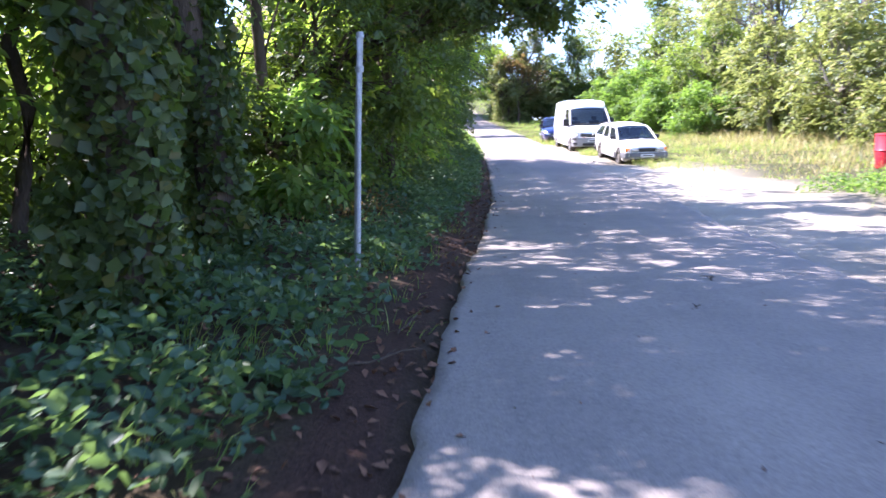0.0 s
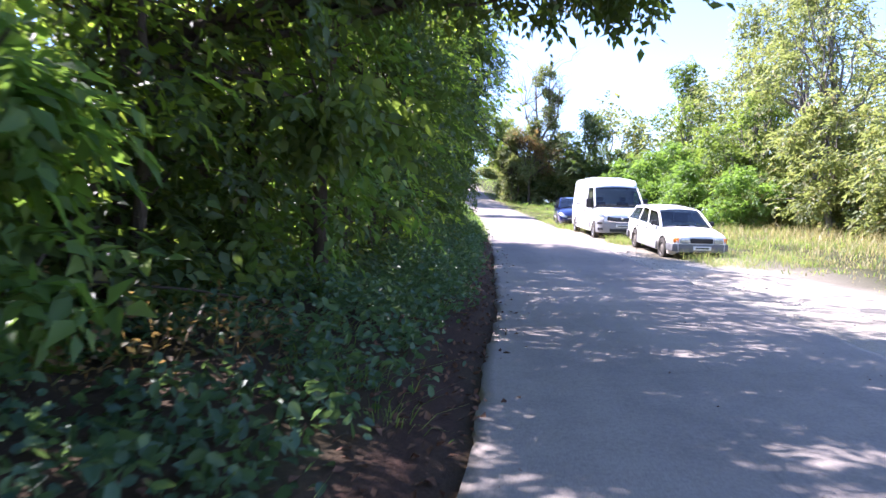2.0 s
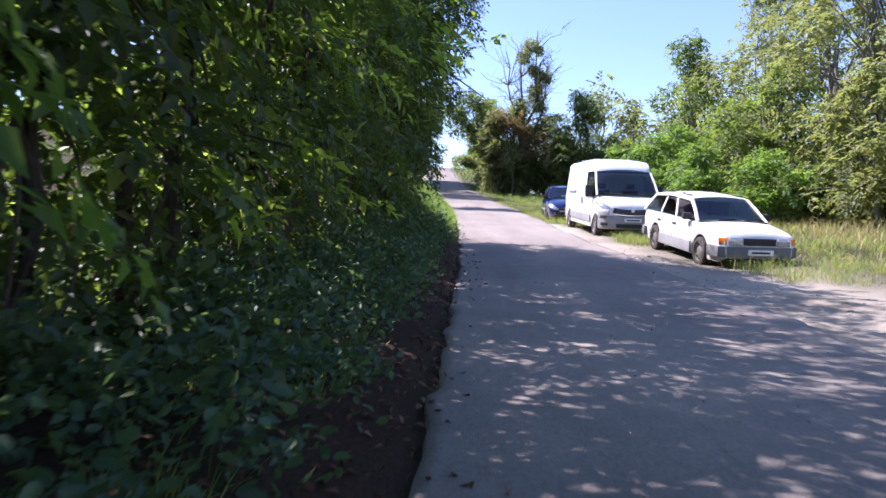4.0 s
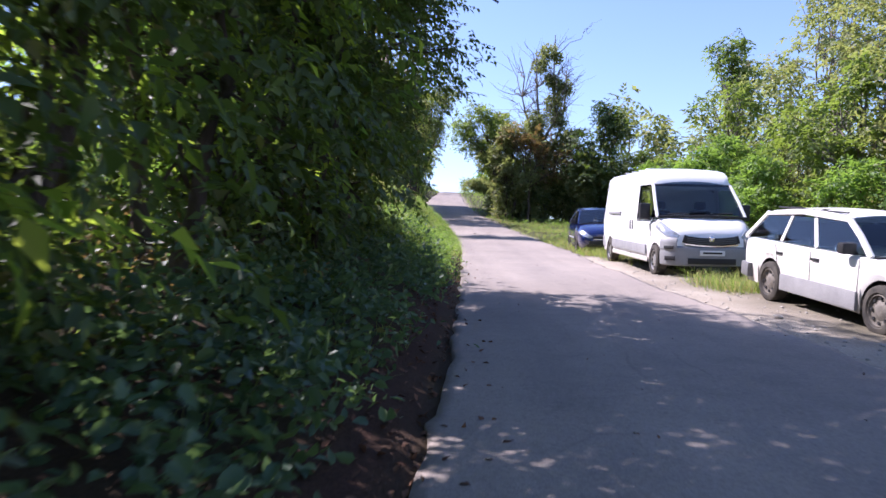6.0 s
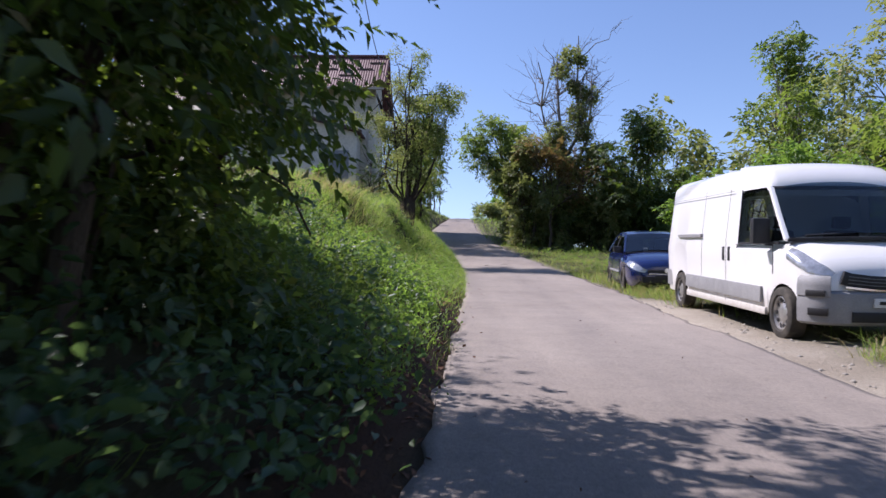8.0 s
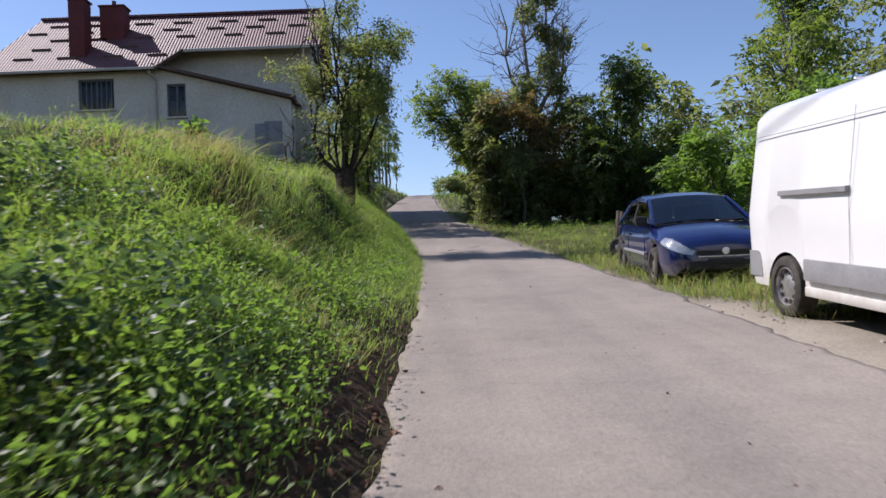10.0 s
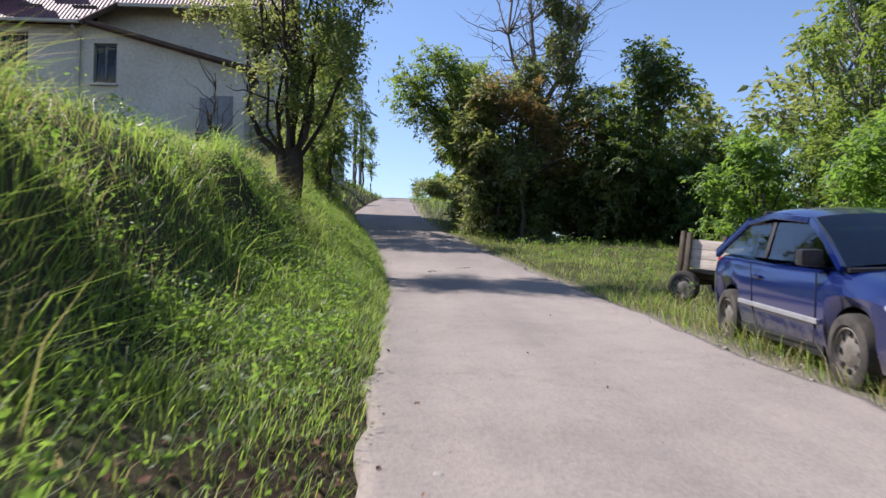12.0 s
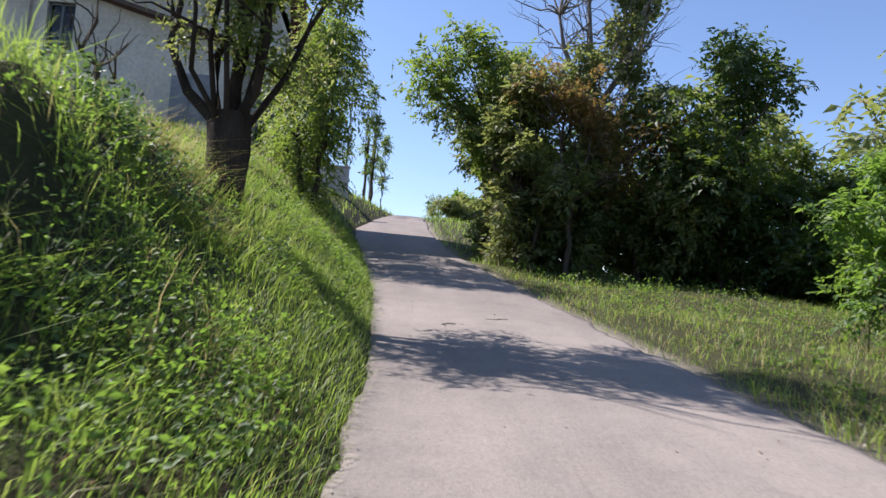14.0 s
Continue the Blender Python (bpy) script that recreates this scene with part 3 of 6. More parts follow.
def lathe(profile, n=28):
    """A ring turned about the x axis from a profile of (x, r)."""
    bm = bmesh.new()
    rings = [[bm.verts.new((x, r * math.cos(2 * math.pi * k / n), r * math.sin(2 * math.pi * k / n))) for x, r in profile] for k in range(n)]
    for k in range(n):
        a, b = rings[k], rings[(k + 1) % n]
        for j in range(len(profile) - 1):
            bm.faces.new((a[j], a[j + 1], b[j + 1], b[j]))
    bmesh.ops.remove_doubles(bm, verts=bm.verts[:], dist=0.0005)
    bmesh.ops.recalc_face_normals(bm, faces=bm.faces[:])
    return bm


def wheel(parent, x, y, r, w, side, rim_mat, spokes, turn=0.0):
    """Tyre and rim; side is the way that the outer face looks, -1 or 1."""
    hub = slab("wheel", (-0.03, -0.05, -0.05), (0.03, 0.05, 0.05), BLACK, parent, 0.01)
    hub.matrix_local = pose(x, y, r, 0, 0, (0 if side > 0 else 180) + turn)
    ri = r * 0.64
    h = w / 2
    t = part("tyre", lathe([(h * 0.8, ri), (h, ri + 0.02), (h, r * 0.88), (h * 0.86, r * 0.97), (h * 0.5, r), (-h * 0.5, r), (-h * 0.86, r * 0.97), (-h, r * 0.88), (-h, ri), (h * 0.8, ri)]), RUBBER, hub)
    soft(t, 40)
    rim = part("rim", lathe([(h * 0.82, ri), (h * 0.86, ri * 0.95), (h * 0.55, ri * 0.9), (h * 0.50, ri * 0.62), (h * 0.72, ri * 0.4), (h * 0.75, ri * 0.2), (h * 0.75, 0.001)]), rim_mat, hub)
    soft(rim, 30)
    for k in range(spokes):
        a = 2 * math.pi * k / spokes
        bm = bmesh.new()
        bmesh.ops.create_cone(bm, cap_ends=True, segments=8, radius1=ri * 0.12, radius2=ri * 0.12, depth=0.012, matrix=Matrix.Translation((h * 0.54 + 0.012, ri * 0.76 * math.cos(a), ri * 0.76 * math.sin(a))) @ pose(0, 0, 0, 0, 90, 0))
        part("rim_hole", bm, BLACK, hub)
    return hub


def mirror(parent, x, y, z, side, mat, w=0.2, h=0.15):
    arm = slab("wing_mirror", (-w / 2, -0.07, -h / 2), (w / 2, 0.07, h / 2), mat, parent, 0.04)
    arm.location = (x + side * w * 0.5, y, z)
    slab("mirror_glass", (-w * 0.4, 0.071, -h * 0.38), (w * 0.4, 0.077, h * 0.38), CHROME, arm, 0.002)
    slab("mirror_foot", (-w * 0.7 if side > 0 else w * 0.3, -0.03, -h * 0.55), (-w * 0.3 if side > 0 else w * 0.7, 0.03, -h * 0.25), BLACK, arm, 0.01)
    return arm


def seat(parent, x, y, z):
    s = slab("seat", (x - 0.24, y - 0.08, z), (x + 0.24, y + 0.08, z + 0.55), CABIN, parent, 0.05)
    slab("headrest", (x - 0.13, y - 0.05, z + 0.58), (x + 0.13, y + 0.05, z + 0.76), CABIN, parent, 0.04)
    return s


def table(*pairs):
    ys, vs = zip(*pairs)
    return lambda y: float(np.interp(y, ys, vs))


def slab_on_slope(name, x, y, yaw, label, category, group, scale, wb=2.6):
    """An empty on the ground, pitched to the slope between its axles."""
    a = radians(yaw)
    front = (x + math.sin(a) * wb / 2, y - math.cos(a) * wb / 2)
    back = (x - math.sin(a) * wb / 2, y + math.cos(a) * wb / 2)
    zf, zb = float(height(*front)), float(height(*back))
    tilt = math.degrees(math.atan2(zb - zf, wb))
    sink = 0.07 if category == 'car' else 0.02
    return empty(name, pose(x, y, (zf + zb) / 2 - sink, 0, 0, yaw) @ pose(0, 0, 0, tilt) @ Matrix.Scale(scale, 4), label, category, group)


def build_car(name, x, y, yaw, label, scale, L, W, H, wb, front_axle, hood, belt, ws, roof, rear, mat, rim_mat, kind, shoulder=0.03, arch_=0.06):
    """A car that faces -y. hood: height table of the lower body; ws, roof, rear: (y, z) of the glasshouse corners."""
    root = slab_on_slope(name, x, y, yaw, label, "car", "parked cars", scale, wb * scale)
    y0, y1 = -L / 2, L / 2
    fa, ra = y0 + front_axle, y0 + front_axle + wb
    half = W / 2
    wide = table((y0, half * 0.80), (y0 + 0.10, half * 0.90), (y0 + 0.35, half * 0.965), (fa + 0.3, half), (ra, half), (y1 - 0.35, half * 0.97), (y1 - 0.08, half * 0.9), (y1, half * 0.84))
    if kind == "hatch":
        wide = table((y0, half * 0.55), (y0 + 0.03, half * 0.68), (y0 + 0.09, half * 0.79), (y0 + 0.18, half * 0.875), (y0 + 0.32, half * 0.935), (y0 + 0.55, half * 0.975), (fa + 0.3, half), (ra, half), (y1 - 0.35, half * 0.975), (y1 - 0.12, half * 0.92), (y1 - 0.03, half * 0.82), (y1, half * 0.7))
    sill = table((y0, 0.36 if kind == "hatch" else 0.30), (y0 + 0.15, 0.2), (y1 - 0.2, 0.24), (y1, 0.34))
    r = 0.31
    soft(part("body", body_shell(hood, wide, (fa, ra), r + 0.055, sill, y0, y1, shoulder, 0.03 + shoulder * 0.3, 0.75, 0.93 if kind == "hatch" else 0.965), mat, root), 38)
    slab("underbody", (-half * 0.78, y0 + 0.25, 0.22), (half * 0.78, y1 - 0.25, 0.62), BLACK, root)
    (wy0, wz0), (wy1, wz1), (ry, rz), (by, bz) = ws[0], ws[1], roof, rear
    wb_, wt = half * 0.9, half * 0.73
    # roof skin
    cols = []
    for i in range(9):
        f = i / 8
        yy = wy1 + (ry - wy1) * f
        zz = wz1 + (rz - wz1) * f + arch_ * math.sin(math.pi * f)
        wd = wt * (1 + 0.03 * math.sin(math.pi * f))
        top = [(wd + 0.03, zz - 0.05), (wd + 0.015, zz - 0.01), (wd * 0.9, zz + 0.02), (wd * 0.5, zz + 0.045)]
        cols.append([(-p, yy, q) for p, q in top] + [(0, yy, zz + 0.055)] + [(p, yy, q) for p, q in top[::-1]])
    soft(part("roof", loft(cols), mat, root), 40)
    for s in (-1, 1):
        out = (s, 0, 0.3)
        bar("pillar", [(s * wb_, wy0, wz0), (s * (wb_ + wt) / 2, (wy0 + wy1) / 2, (wz0 + wz1) / 2 + 0.02), (s * (wt + 0.01), wy1, wz1 - 0.01)], 0.07, 0.04, mat, root, out)
        bar("pillar", [(s * wb_, by, bz), (s * (wt + 0.01), ry, rz - 0.01)], 0.12 if kind == "hatch" else 0.08, 0.04, mat, root, out)
        bar("roof_rail", [(s * (wt + 0.02), wy1, wz1 - 0.02), (s * (wt * 1.03 + 0.02), (wy1 + ry) / 2, (wz1 + rz) / 2 + 0.03), (s * (wt + 0.02), ry, rz - 0.03)], 0.06, 0.04, mat, root, out)
    cuts = [0.0, 0.52, 1.0] if kind == "hatch" else [0.0, 0.36, 0.66, 1.0]
    for s in (-1, 1):
        for i in range(len(cuts) - 1):
            f0, f1 = cuts[i], cuts[i + 1]
            lo0, lo1 = wy0 + 0.06 + (by - 0.06 - wy0 - 0.06) * f0, wy0 + 0.06 + (by - 0.12 - wy0) * f1
            up0, up1 = wy1 + 0.03 + (ry - wy1 - 0.06) * f0, wy1 + 0.03 + (ry - wy1 - 0.06) * f1
            zb = lambda q: wz0 + (bz - wz0) * (q - wy0) / (by - wy0) + 0.012
            zt = lambda q: wz1 + (rz - wz1) * (q - wy1) / (ry - wy1) - 0.03
            cs = [(s * (wb_ + 0.003), lo0, zb(lo0)), (s * (wb_ + 0.003), lo1 - 0.02, zb(lo1)), (s * (wt + 0.022), up1 - 0.02, zt(up1)), (s * (wt + 0.022), up0, zt(up0))]
            pane("side_window", cs if s > 0 else [cs[1], cs[0], cs[3], cs[2]], root)
            if i:
                bar("pillar", [(s * wb_, lo0 - 0.01, zb(lo0)), (s * (wt + 0.015), up0 - 0.01, zt(up0))], 0.07, 0.03, BLACK if kind == "hatch" else mat, root, (s, 0, 0.3))
    pane("windscreen", [(-wb_ + 0.04, wy0, wz0 + 0.02), (wb_ - 0.04, wy0, wz0 + 0.02), (wt - 0.02, wy1, wz1), (-wt + 0.02, wy1, wz1)], root, 0.006, 0.06, 8)
    pane("rear_window", [(wb_ - 0.1, by, bz + 0.05), (-wb_ + 0.1, by, bz + 0.05), (-wt + 0.05, ry, rz), (wt - 0.05, ry, rz)], root, 0.006, 0.04, 6)
    bar("scuttle", [(-wb_ + 0.03, wy0 - 0.02, wz0 - 0.005), (0, wy0 - 0.09, wz0 + 0.025), (wb_ - 0.03, wy0 - 0.02, wz0 - 0.005)], 0.09, 0.03, BLACK, root, (0, 0, 1))
    for q in (-0.32, 0.25):
        bar("wiper", [(q, wy0 - 0.05, wz0 + 0.04), (q + 0.42, wy0 + 0.02, wz0 + 0.06)], 0.025, 0.02, BLACK, root, (0, -1, 1))
    slab("dashboard", (-wb_ * 0.9, wy0 + 0.1, wz0 - 0.1), (wb_ * 0.9, wy0 + 0.5, wz0 + 0.005), CABIN, root, 0.04)
    for q in (-0.38, 0.38):
        seat(root, q, (wy1 + ry) / 2 - 0.2, wz0 - 0.2)
        seat(root, q, (wy1 + ry) / 2 + 0.7, wz0 - 0.2)
    for s in (-1, 1):
        wheel(root, s * (half - 0.10), fa, r, 0.2, s, rim_mat, 8)
        wheel(root, s * (half - 0.10), ra, r, 0.2, s, rim_mat, 8)
        mirror(root, s * (wb_ + 0.02), wy0 + 0.32, wz0 + 0.09, s, BLACK)
    return root, (y0, y1, fa, ra, half, wide)


def seam(root, pts, s, wide, mat=None):
    """A thin dark door gap down a car's side."""
    for (ya, za), (yb, zb) in zip(pts, pts[1:]):
        bar("door_gap", [(s * (wide(ya) + 0.001), ya, za), (s * (wide(yb) + 0.001), yb, zb)], 0.010, 0.006, mat or BLACK, root, (s, 0, 0))


# blue hatchback
hood = table((-2.1, 0.50), (-2.08, 0.61), (-2.03, 0.685), (-1.95, 0.74), (-1.85, 0.785), (-1.65, 0.845), (-1.4, 0.895), (-1.1, 0.94), (-0.95, 0.96), (0.2, 0.97), (1.2, 1.0), (1.85, 1.03), (2.0, 0.99), (2.07, 0.9), (2.1, 0.75))
car, (y0, y1, fa, ra, half, wide) = build_car("hatchback_car", 6.14, 39.1, -5, "dark blue hatchback parked in long grass at the roadside", 0.90, 4.2, 1.76, 1.48, 2.58, 0.87, hood, 0.95,
    ((-1.0, 0.955), (-0.18, 1.40)), (1.25, 1.40), (1.88, 1.02), BLUE, RIM_DARK, "hatch", 0.06, 0.085)
for s in (-1, 1):
    corner_patch("headlight", [y0 + q for q in (0.015, 0.04, 0.08, 0.13, 0.19, 0.26, 0.34, 0.42)], table((y0, 0.50), (y0 + 0.1, 0.575), (y0 + 0.42, 0.70)), table((y0, 0.545), (y0 + 0.02, 0.585), (y0 + 0.1, 0.68), (y0 + 0.25, 0.755), (y0 + 0.42, 0.775)), hood, wide, 0.06, s, LAMP_GLASS, car, "large clear headlight lens")
    bar("side_moulding", [(s * (half + 0.006), fa + 0.42, 0.50), (s * (half + 0.006), ra - 0.42, 0.53)], 0.045, 0.03, PALE_PLASTIC, car, (s, 0, 0))
    seam(car, [(-0.75, 0.95), (-0.72, 0.30), (0.45, 0.28), (0.62, 0.5), (0.66, 0.96)], s, wide)
    slab("door_handle", (s * half - 0.02, 0.42, 0.80), (s * half + 0.02, 0.60, 0.83), BLUE, car, 0.01)
    slab("tail_lamp", (s * 0.66 - 0.06, y1 - 0.13, 0.78), (s * 0.66 + 0.06, y1 - 0.005, 0.97), RED_LENS, car, 0.02)
    bar("lower_sill", [(s * (half * 0.945), fa + 0.4, 0.25), (s * (half * 0.945), ra - 0.4, 0.26)], 0.1, 0.03, BLACK, car, (s, 0, 0))
slab("grille", (-0.42, y0 - 0.010, 0.50), (0.42, y0 + 0.05, 0.575), BLACK, car, 0.01)
slab("lower_grille", (-0.55, y0 - 0.015, 0.28), (0.55, y0 + 0.05, 0.42), BLACK, car, 0.01)
bar("grille_trim", [(-0.40, y0 - 0.014, 0.485), (0, y0 - 0.018, 0.48), (0.40, y0 - 0.014, 0.485)], 0.018, 0.012, CHROME, car, (0, -1, 0))
slab("number_plate_holder", (-0.26, y0 - 0.02, 0.36), (0.26, y0 + 0.02, 0.45), BLACK, car, 0.01)
bm = lathe([(0.0, 0.058), (0.012, 0.056), (0.014, 0.047), (0.006, 0.044), (0.006, 0.001)], 20)
bmesh.ops.transform(bm, matrix=Matrix.Translation((0, y0 - 0.012, 0.555)) @ pose(0, 0, 0, 0, 0, -90), verts=bm.verts[:])
soft(part("badge", bm, CHROME, car, "round chrome badge"))

# white estate car
hood = table((-2.28, 0.5), (-2.26, 0.68), (-2.2, 0.76), (-1.7, 0.84), (-1.05, 0.92), (0.5, 0.93), (1.9, 0.95), (2.22, 0.94), (2.28, 0.7))
car, (y0, y1, fa, ra, half, wide) = build_car("estate_car", 6.64, 25.85, 3, "dusty white estate car with grey lower cladding parked on the verge", 0.88, 4.56, 1.70, 1.48, 2.62, 0.93, hood, 0.93,
    ((-1.05, 0.915), (-0.35, 1.37)), (1.75, 1.38), (2.2, 0.95), WHITE_OLD, RIM_DARK, "estate")
for s in (-1, 1):
    bar("headlight", [(s * 0.36, y0 - 0.006, 0.63), (s * 0.62, y0 + 0.02, 0.63)], 0.15, 0.05, LAMP_GLASS, car, (0, -1, 0))
    bar("indicator", [(s * 0.655, y0 + 0.03, 0.63), (s * 0.77, y0 + 0.14, 0.63)], 0.14, 0.05, AMBER, car, (s * 0.6, -1, 0), "orange indicator lens")
    bar("cladding", [(s * (half + 0.004), fa + 0.4, 0.36), (s * (half + 0.004), ra - 0.4, 0.36)], 0.24, 0.035, PALE_PLASTIC, car, (s, 0, 0), "wide grey side cladding")
    seam(car, [(-0.95, 0.9), (-0.93, 0.28), (0.12, 0.28), (0.15, 0.92)], s, wide)
    seam(car, [(0.12, 0.28), (0.85, 0.28), (1.02, 0.62), (1.1, 0.93)], s, wide)
    for q in (0.0, 0.95):
        slab("door_handle", (s * half - 0.02, q - 0.08, 0.76), (s * half + 0.022, q + 0.1, 0.80), BLACK, car, 0.01)
    bar("roof_bar", [(s * 0.56, -0.2, 1.44), (s * 0.56, 1.6, 1.46)], 0.03, 0.02, BLACK, car, (0, 0, 1))
    slab("tail_lamp", (s * 0.64 - 0.07, y1 - 0.08, 0.6), (s * 0.64 + 0.07, y1 + 0.015, 0.85), RED_LENS, car, 0.02)
bar("front_bumper", [(-0.84, y0 + 0.45, 0.42), (-0.78, y0 + 0.1, 0.42), (-0.5, y0 - 0.03, 0.42), (0.5, y0 - 0.03, 0.42), (0.78, y0 + 0.1, 0.42), (0.84, y0 + 0.45, 0.42)], 0.22, 0.07, PLASTIC, car, (0, -1, 0), "dull grey plastic bumper")
bar("rear_bumper", [(-0.84, y1 - 0.45, 0.42), (-0.78, y1 - 0.06, 0.42), (0.78, y1 - 0.06, 0.42), (0.84, y1 - 0.45, 0.42)], 0.22, 0.09, PLASTIC, car, (0, 1, 0))
slab("radiator_panel", (-0.33, y0 - 0.02, 0.56), (0.33, y0 + 0.04, 0.70), BLACK, car, 0.01)
slab("number_plate", (-0.26, y0 - 0.085, 0.37), (0.26, y0 - 0.068, 0.48), PLATE, car, 0.004)
slab("plate_text", (-0.19, y0 - 0.0885, 0.405), (0.19, y0 - 0.086, 0.445), BLACK, car, 0.001)

# white van
hood = table((-2.56, 0.72), (-2.535, 0.90), (-2.47, 1.0), (-2.36, 1.10), (-2.15, 1.22), (-1.95, 1.31), (-1.86, 1.31), (-1.8, 1.28), (-0.17, 1.28), (-0.13, 2.34), (0.2, 2.42), (0.8, 2.45), (3.25, 2.44), (3.41, 2.38), (3.45, 2.2))
van = slab_on_slope("van", 6.31, 32.45, -0.6, "white high-roofed panel van with grey bumpers parked on gravel", "van", "parked cars", 0.87, 3.3)
y0, y1, fa, ra, half = -2.56, 3.45, -1.85, 2.55, 1.02
wide = table((-2.56, 0.62), (-2.54, 0.72), (-2.49, 0.82), (-2.38, 0.91), (-2.2, 0.97), (-1.9, 1.01), (-0.6, 1.02), (3.25, 1.02), (3.41, 1.0), (3.45, 0.97))


def van_shell():
    """The van's sides lean in towards the roof."""
    bm = body_shell(hood, wide, (fa, ra), 0.42, table((-2.56, 0.45), (-2.4, 0.3), (3.3, 0.32), (3.45, 0.45)), y0, y1, 0.07, 0.04, 1.15)
    for v in bm.verts:
        if v.co.z > 1.3:
            v.co.x *= 1 - 0.10 * (v.co.z - 1.3)
    return bm


soft(part("body", van_shell(), WHITE, van), 38)
slab("underbody", (-0.8, y0 + 0.3, 0.3), (0.8, y1 - 0.2, 0.8), BLACK, van)
wsb, wst = (-1.92, 1.30), (-1.2, 2.03)
cols = []
for yy, zz, wd in ((-1.24, 2.0, 0.84), (-1.14, 2.15, 0.86), (-1.0, 2.28, 0.87), (-0.75, 2.38, 0.875), (-0.1, 2.43, 0.88)):
    top = [(wd + 0.05, min(zz - 0.08, 2.04)), (wd + 0.035, (zz + 1.98) / 2), (wd, zz - 0.02), (wd * 0.85, zz + 0.01), (wd * 0.5, zz + 0.035)]
    cols.append([(-p, yy, q) for p, q in top] + [(0, yy, zz + 0.045)] + [(p, yy, q) for p, q in top[::-1]])
soft(part("cab_roof", loft(cols), WHITE, van), 45)
for s in (-1, 1):
    bar("pillar", [(s * 0.96, wsb[0], wsb[1]), (s * 0.93, -1.6, 1.64), (s * 0.87, wst[0], wst[1])], 0.045, 0.05, WHITE, van, (s, 0, 0.2))
    cs = [(s * 0.985, -1.72, 1.26), (s * 0.985, -0.36, 1.26), (s * 0.925, -0.36, 2.0), (s * 0.90, -1.22, 2.0)]
    pane("side_window", cs if s > 0 else [cs[1], cs[0], cs[3], cs[2]], van)
    bar("window_seal", [(s * 0.99, -1.76, 1.26), (s * 0.99, -0.34, 1.25), (s * 0.93, -0.34, 2.02)], 0.035, 0.02, BLACK, van, (s, 0, 0.1))
    bar("window_frame", [(s * 0.985, -0.23, 1.24), (s * 0.925, -0.23, 2.06)], 0.22, 0.04, WHITE, van, (s, 0, 0.1))
    corner_patch("headlight", [-2.515, -2.48, -2.44, -2.38, -2.3, -2.2, -2.1, -2.0], table((-2.52, 0.865), (-2.4, 0.90), (-2.0, 1.06)), table((-2.52, 0.90), (-2.48, 0.965), (-2.36, 1.05), (-2.15, 1.165), (-2.0, 1.20)), hood, wide, 0.07, s, LAMP_GLASS, van, "tall clear headlight lens")
    bar("side_moulding", [(s * 1.026, fa + 0.55, 0.55), (s * 1.026, ra - 0.48, 0.57)], 0.22, 0.03, PALE_PLASTIC, van, (s, 0, 0), "broad grey side strip")
    bar("sill", [(s * 0.99, fa + 0.45, 0.33), (s * 0.99, ra - 0.45, 0.34)], 0.10, 0.04, WHITE, van, (s, 0, 0))
    seam(van, [(-1.62, 1.25), (-1.62, 0.85)], s, wide)
    bar("door_gap", [(s * 1.0215, 0.10, 0.36), (s * 1.0235, 0.10, 1.3), (s * 0.9445, 0.10, 2.1)], 0.006, 0.004, PLASTIC, van, (s, 0, 0))
    bar("door_gap", [(s * 1.022, 1.27, 0.42), (s * 1.024, 1.27, 1.3), (s * 0.94, 1.27, 2.15)], 0.004, 0.004, PALE_PLASTIC, van, (s, 0, 0))
    bar("roof_seam", [(s * 0.943, 0.0, 2.06), (s * 0.943, 3.3, 2.06)], 0.005, 0.008, PALE_PLASTIC, van, (s, 0, 0))
    bar("slide_rail", [(s * 0.99, 1.3, 1.38), (s * 0.99, 2.6, 1.38)], 0.06, 0.08, PALE_PLASTIC, van, (s, 0, 0), "grey sliding door rail")
    bar("rail_slot", [(s * 1.032, 1.33, 1.38), (s * 1.032, 2.57, 1.38)], 0.022, 0.008, BLACK, van, (s, 0, 0))
    for q in (-0.02, 0.22):
        slab("door_handle", (s * 1.0 - 0.03, q - 0.045, 0.98), (s * 1.02 + 0.025, q + 0.045, 1.2), BLACK, van, 0.03)
    bar("rear_corner", [(s * 0.985, y1 - 0.19, 0.42), (s * 0.99, y1 - 0.19, 0.72)], 0.32, 0.02, PALE_PLASTIC, van, (s, 0, 0), "grey rear corner bumper")
    slab("tail_lamp", (s * 0.84 - 0.05, y1 - 0.06, 1.1), (s * 0.84 + 0.05, y1 + 0.02, 1.7), RED_LENS, van, 0.02)
    wheel(van, s * 0.90, fa, 0.345, 0.23, s, RIM, 10)
    wheel(van, s * 0.90, ra, 0.345, 0.23, s, RIM, 10)
    m_ = mirror(van, s * 1.0, -1.45, 1.42, s, BLACK, 0.24, 0.36)
pane("windscreen", [(-0.955, wsb[0] + 0.02, wsb[1] + 0.02), (0.955, wsb[0] + 0.02, wsb[1] + 0.02), (0.86, wst[0], wst[1]), (-0.86, wst[0], wst[1])], van, 0.006, 0.12, 10)
bar("screen_edge", [(-0.86, wst[0] - 0.01, wst[1] - 0.005), (-0.4, wst[0] - 0.10, wst[1] - 0.005), (0, wst[0] - 0.125, wst[1] - 0.005), (0.4, wst[0] - 0.10, wst[1] - 0.005), (0.86, wst[0] - 0.01, wst[1] - 0.005)], 0.05, 0.02, BLACK, van, (0, -1, 0.6))
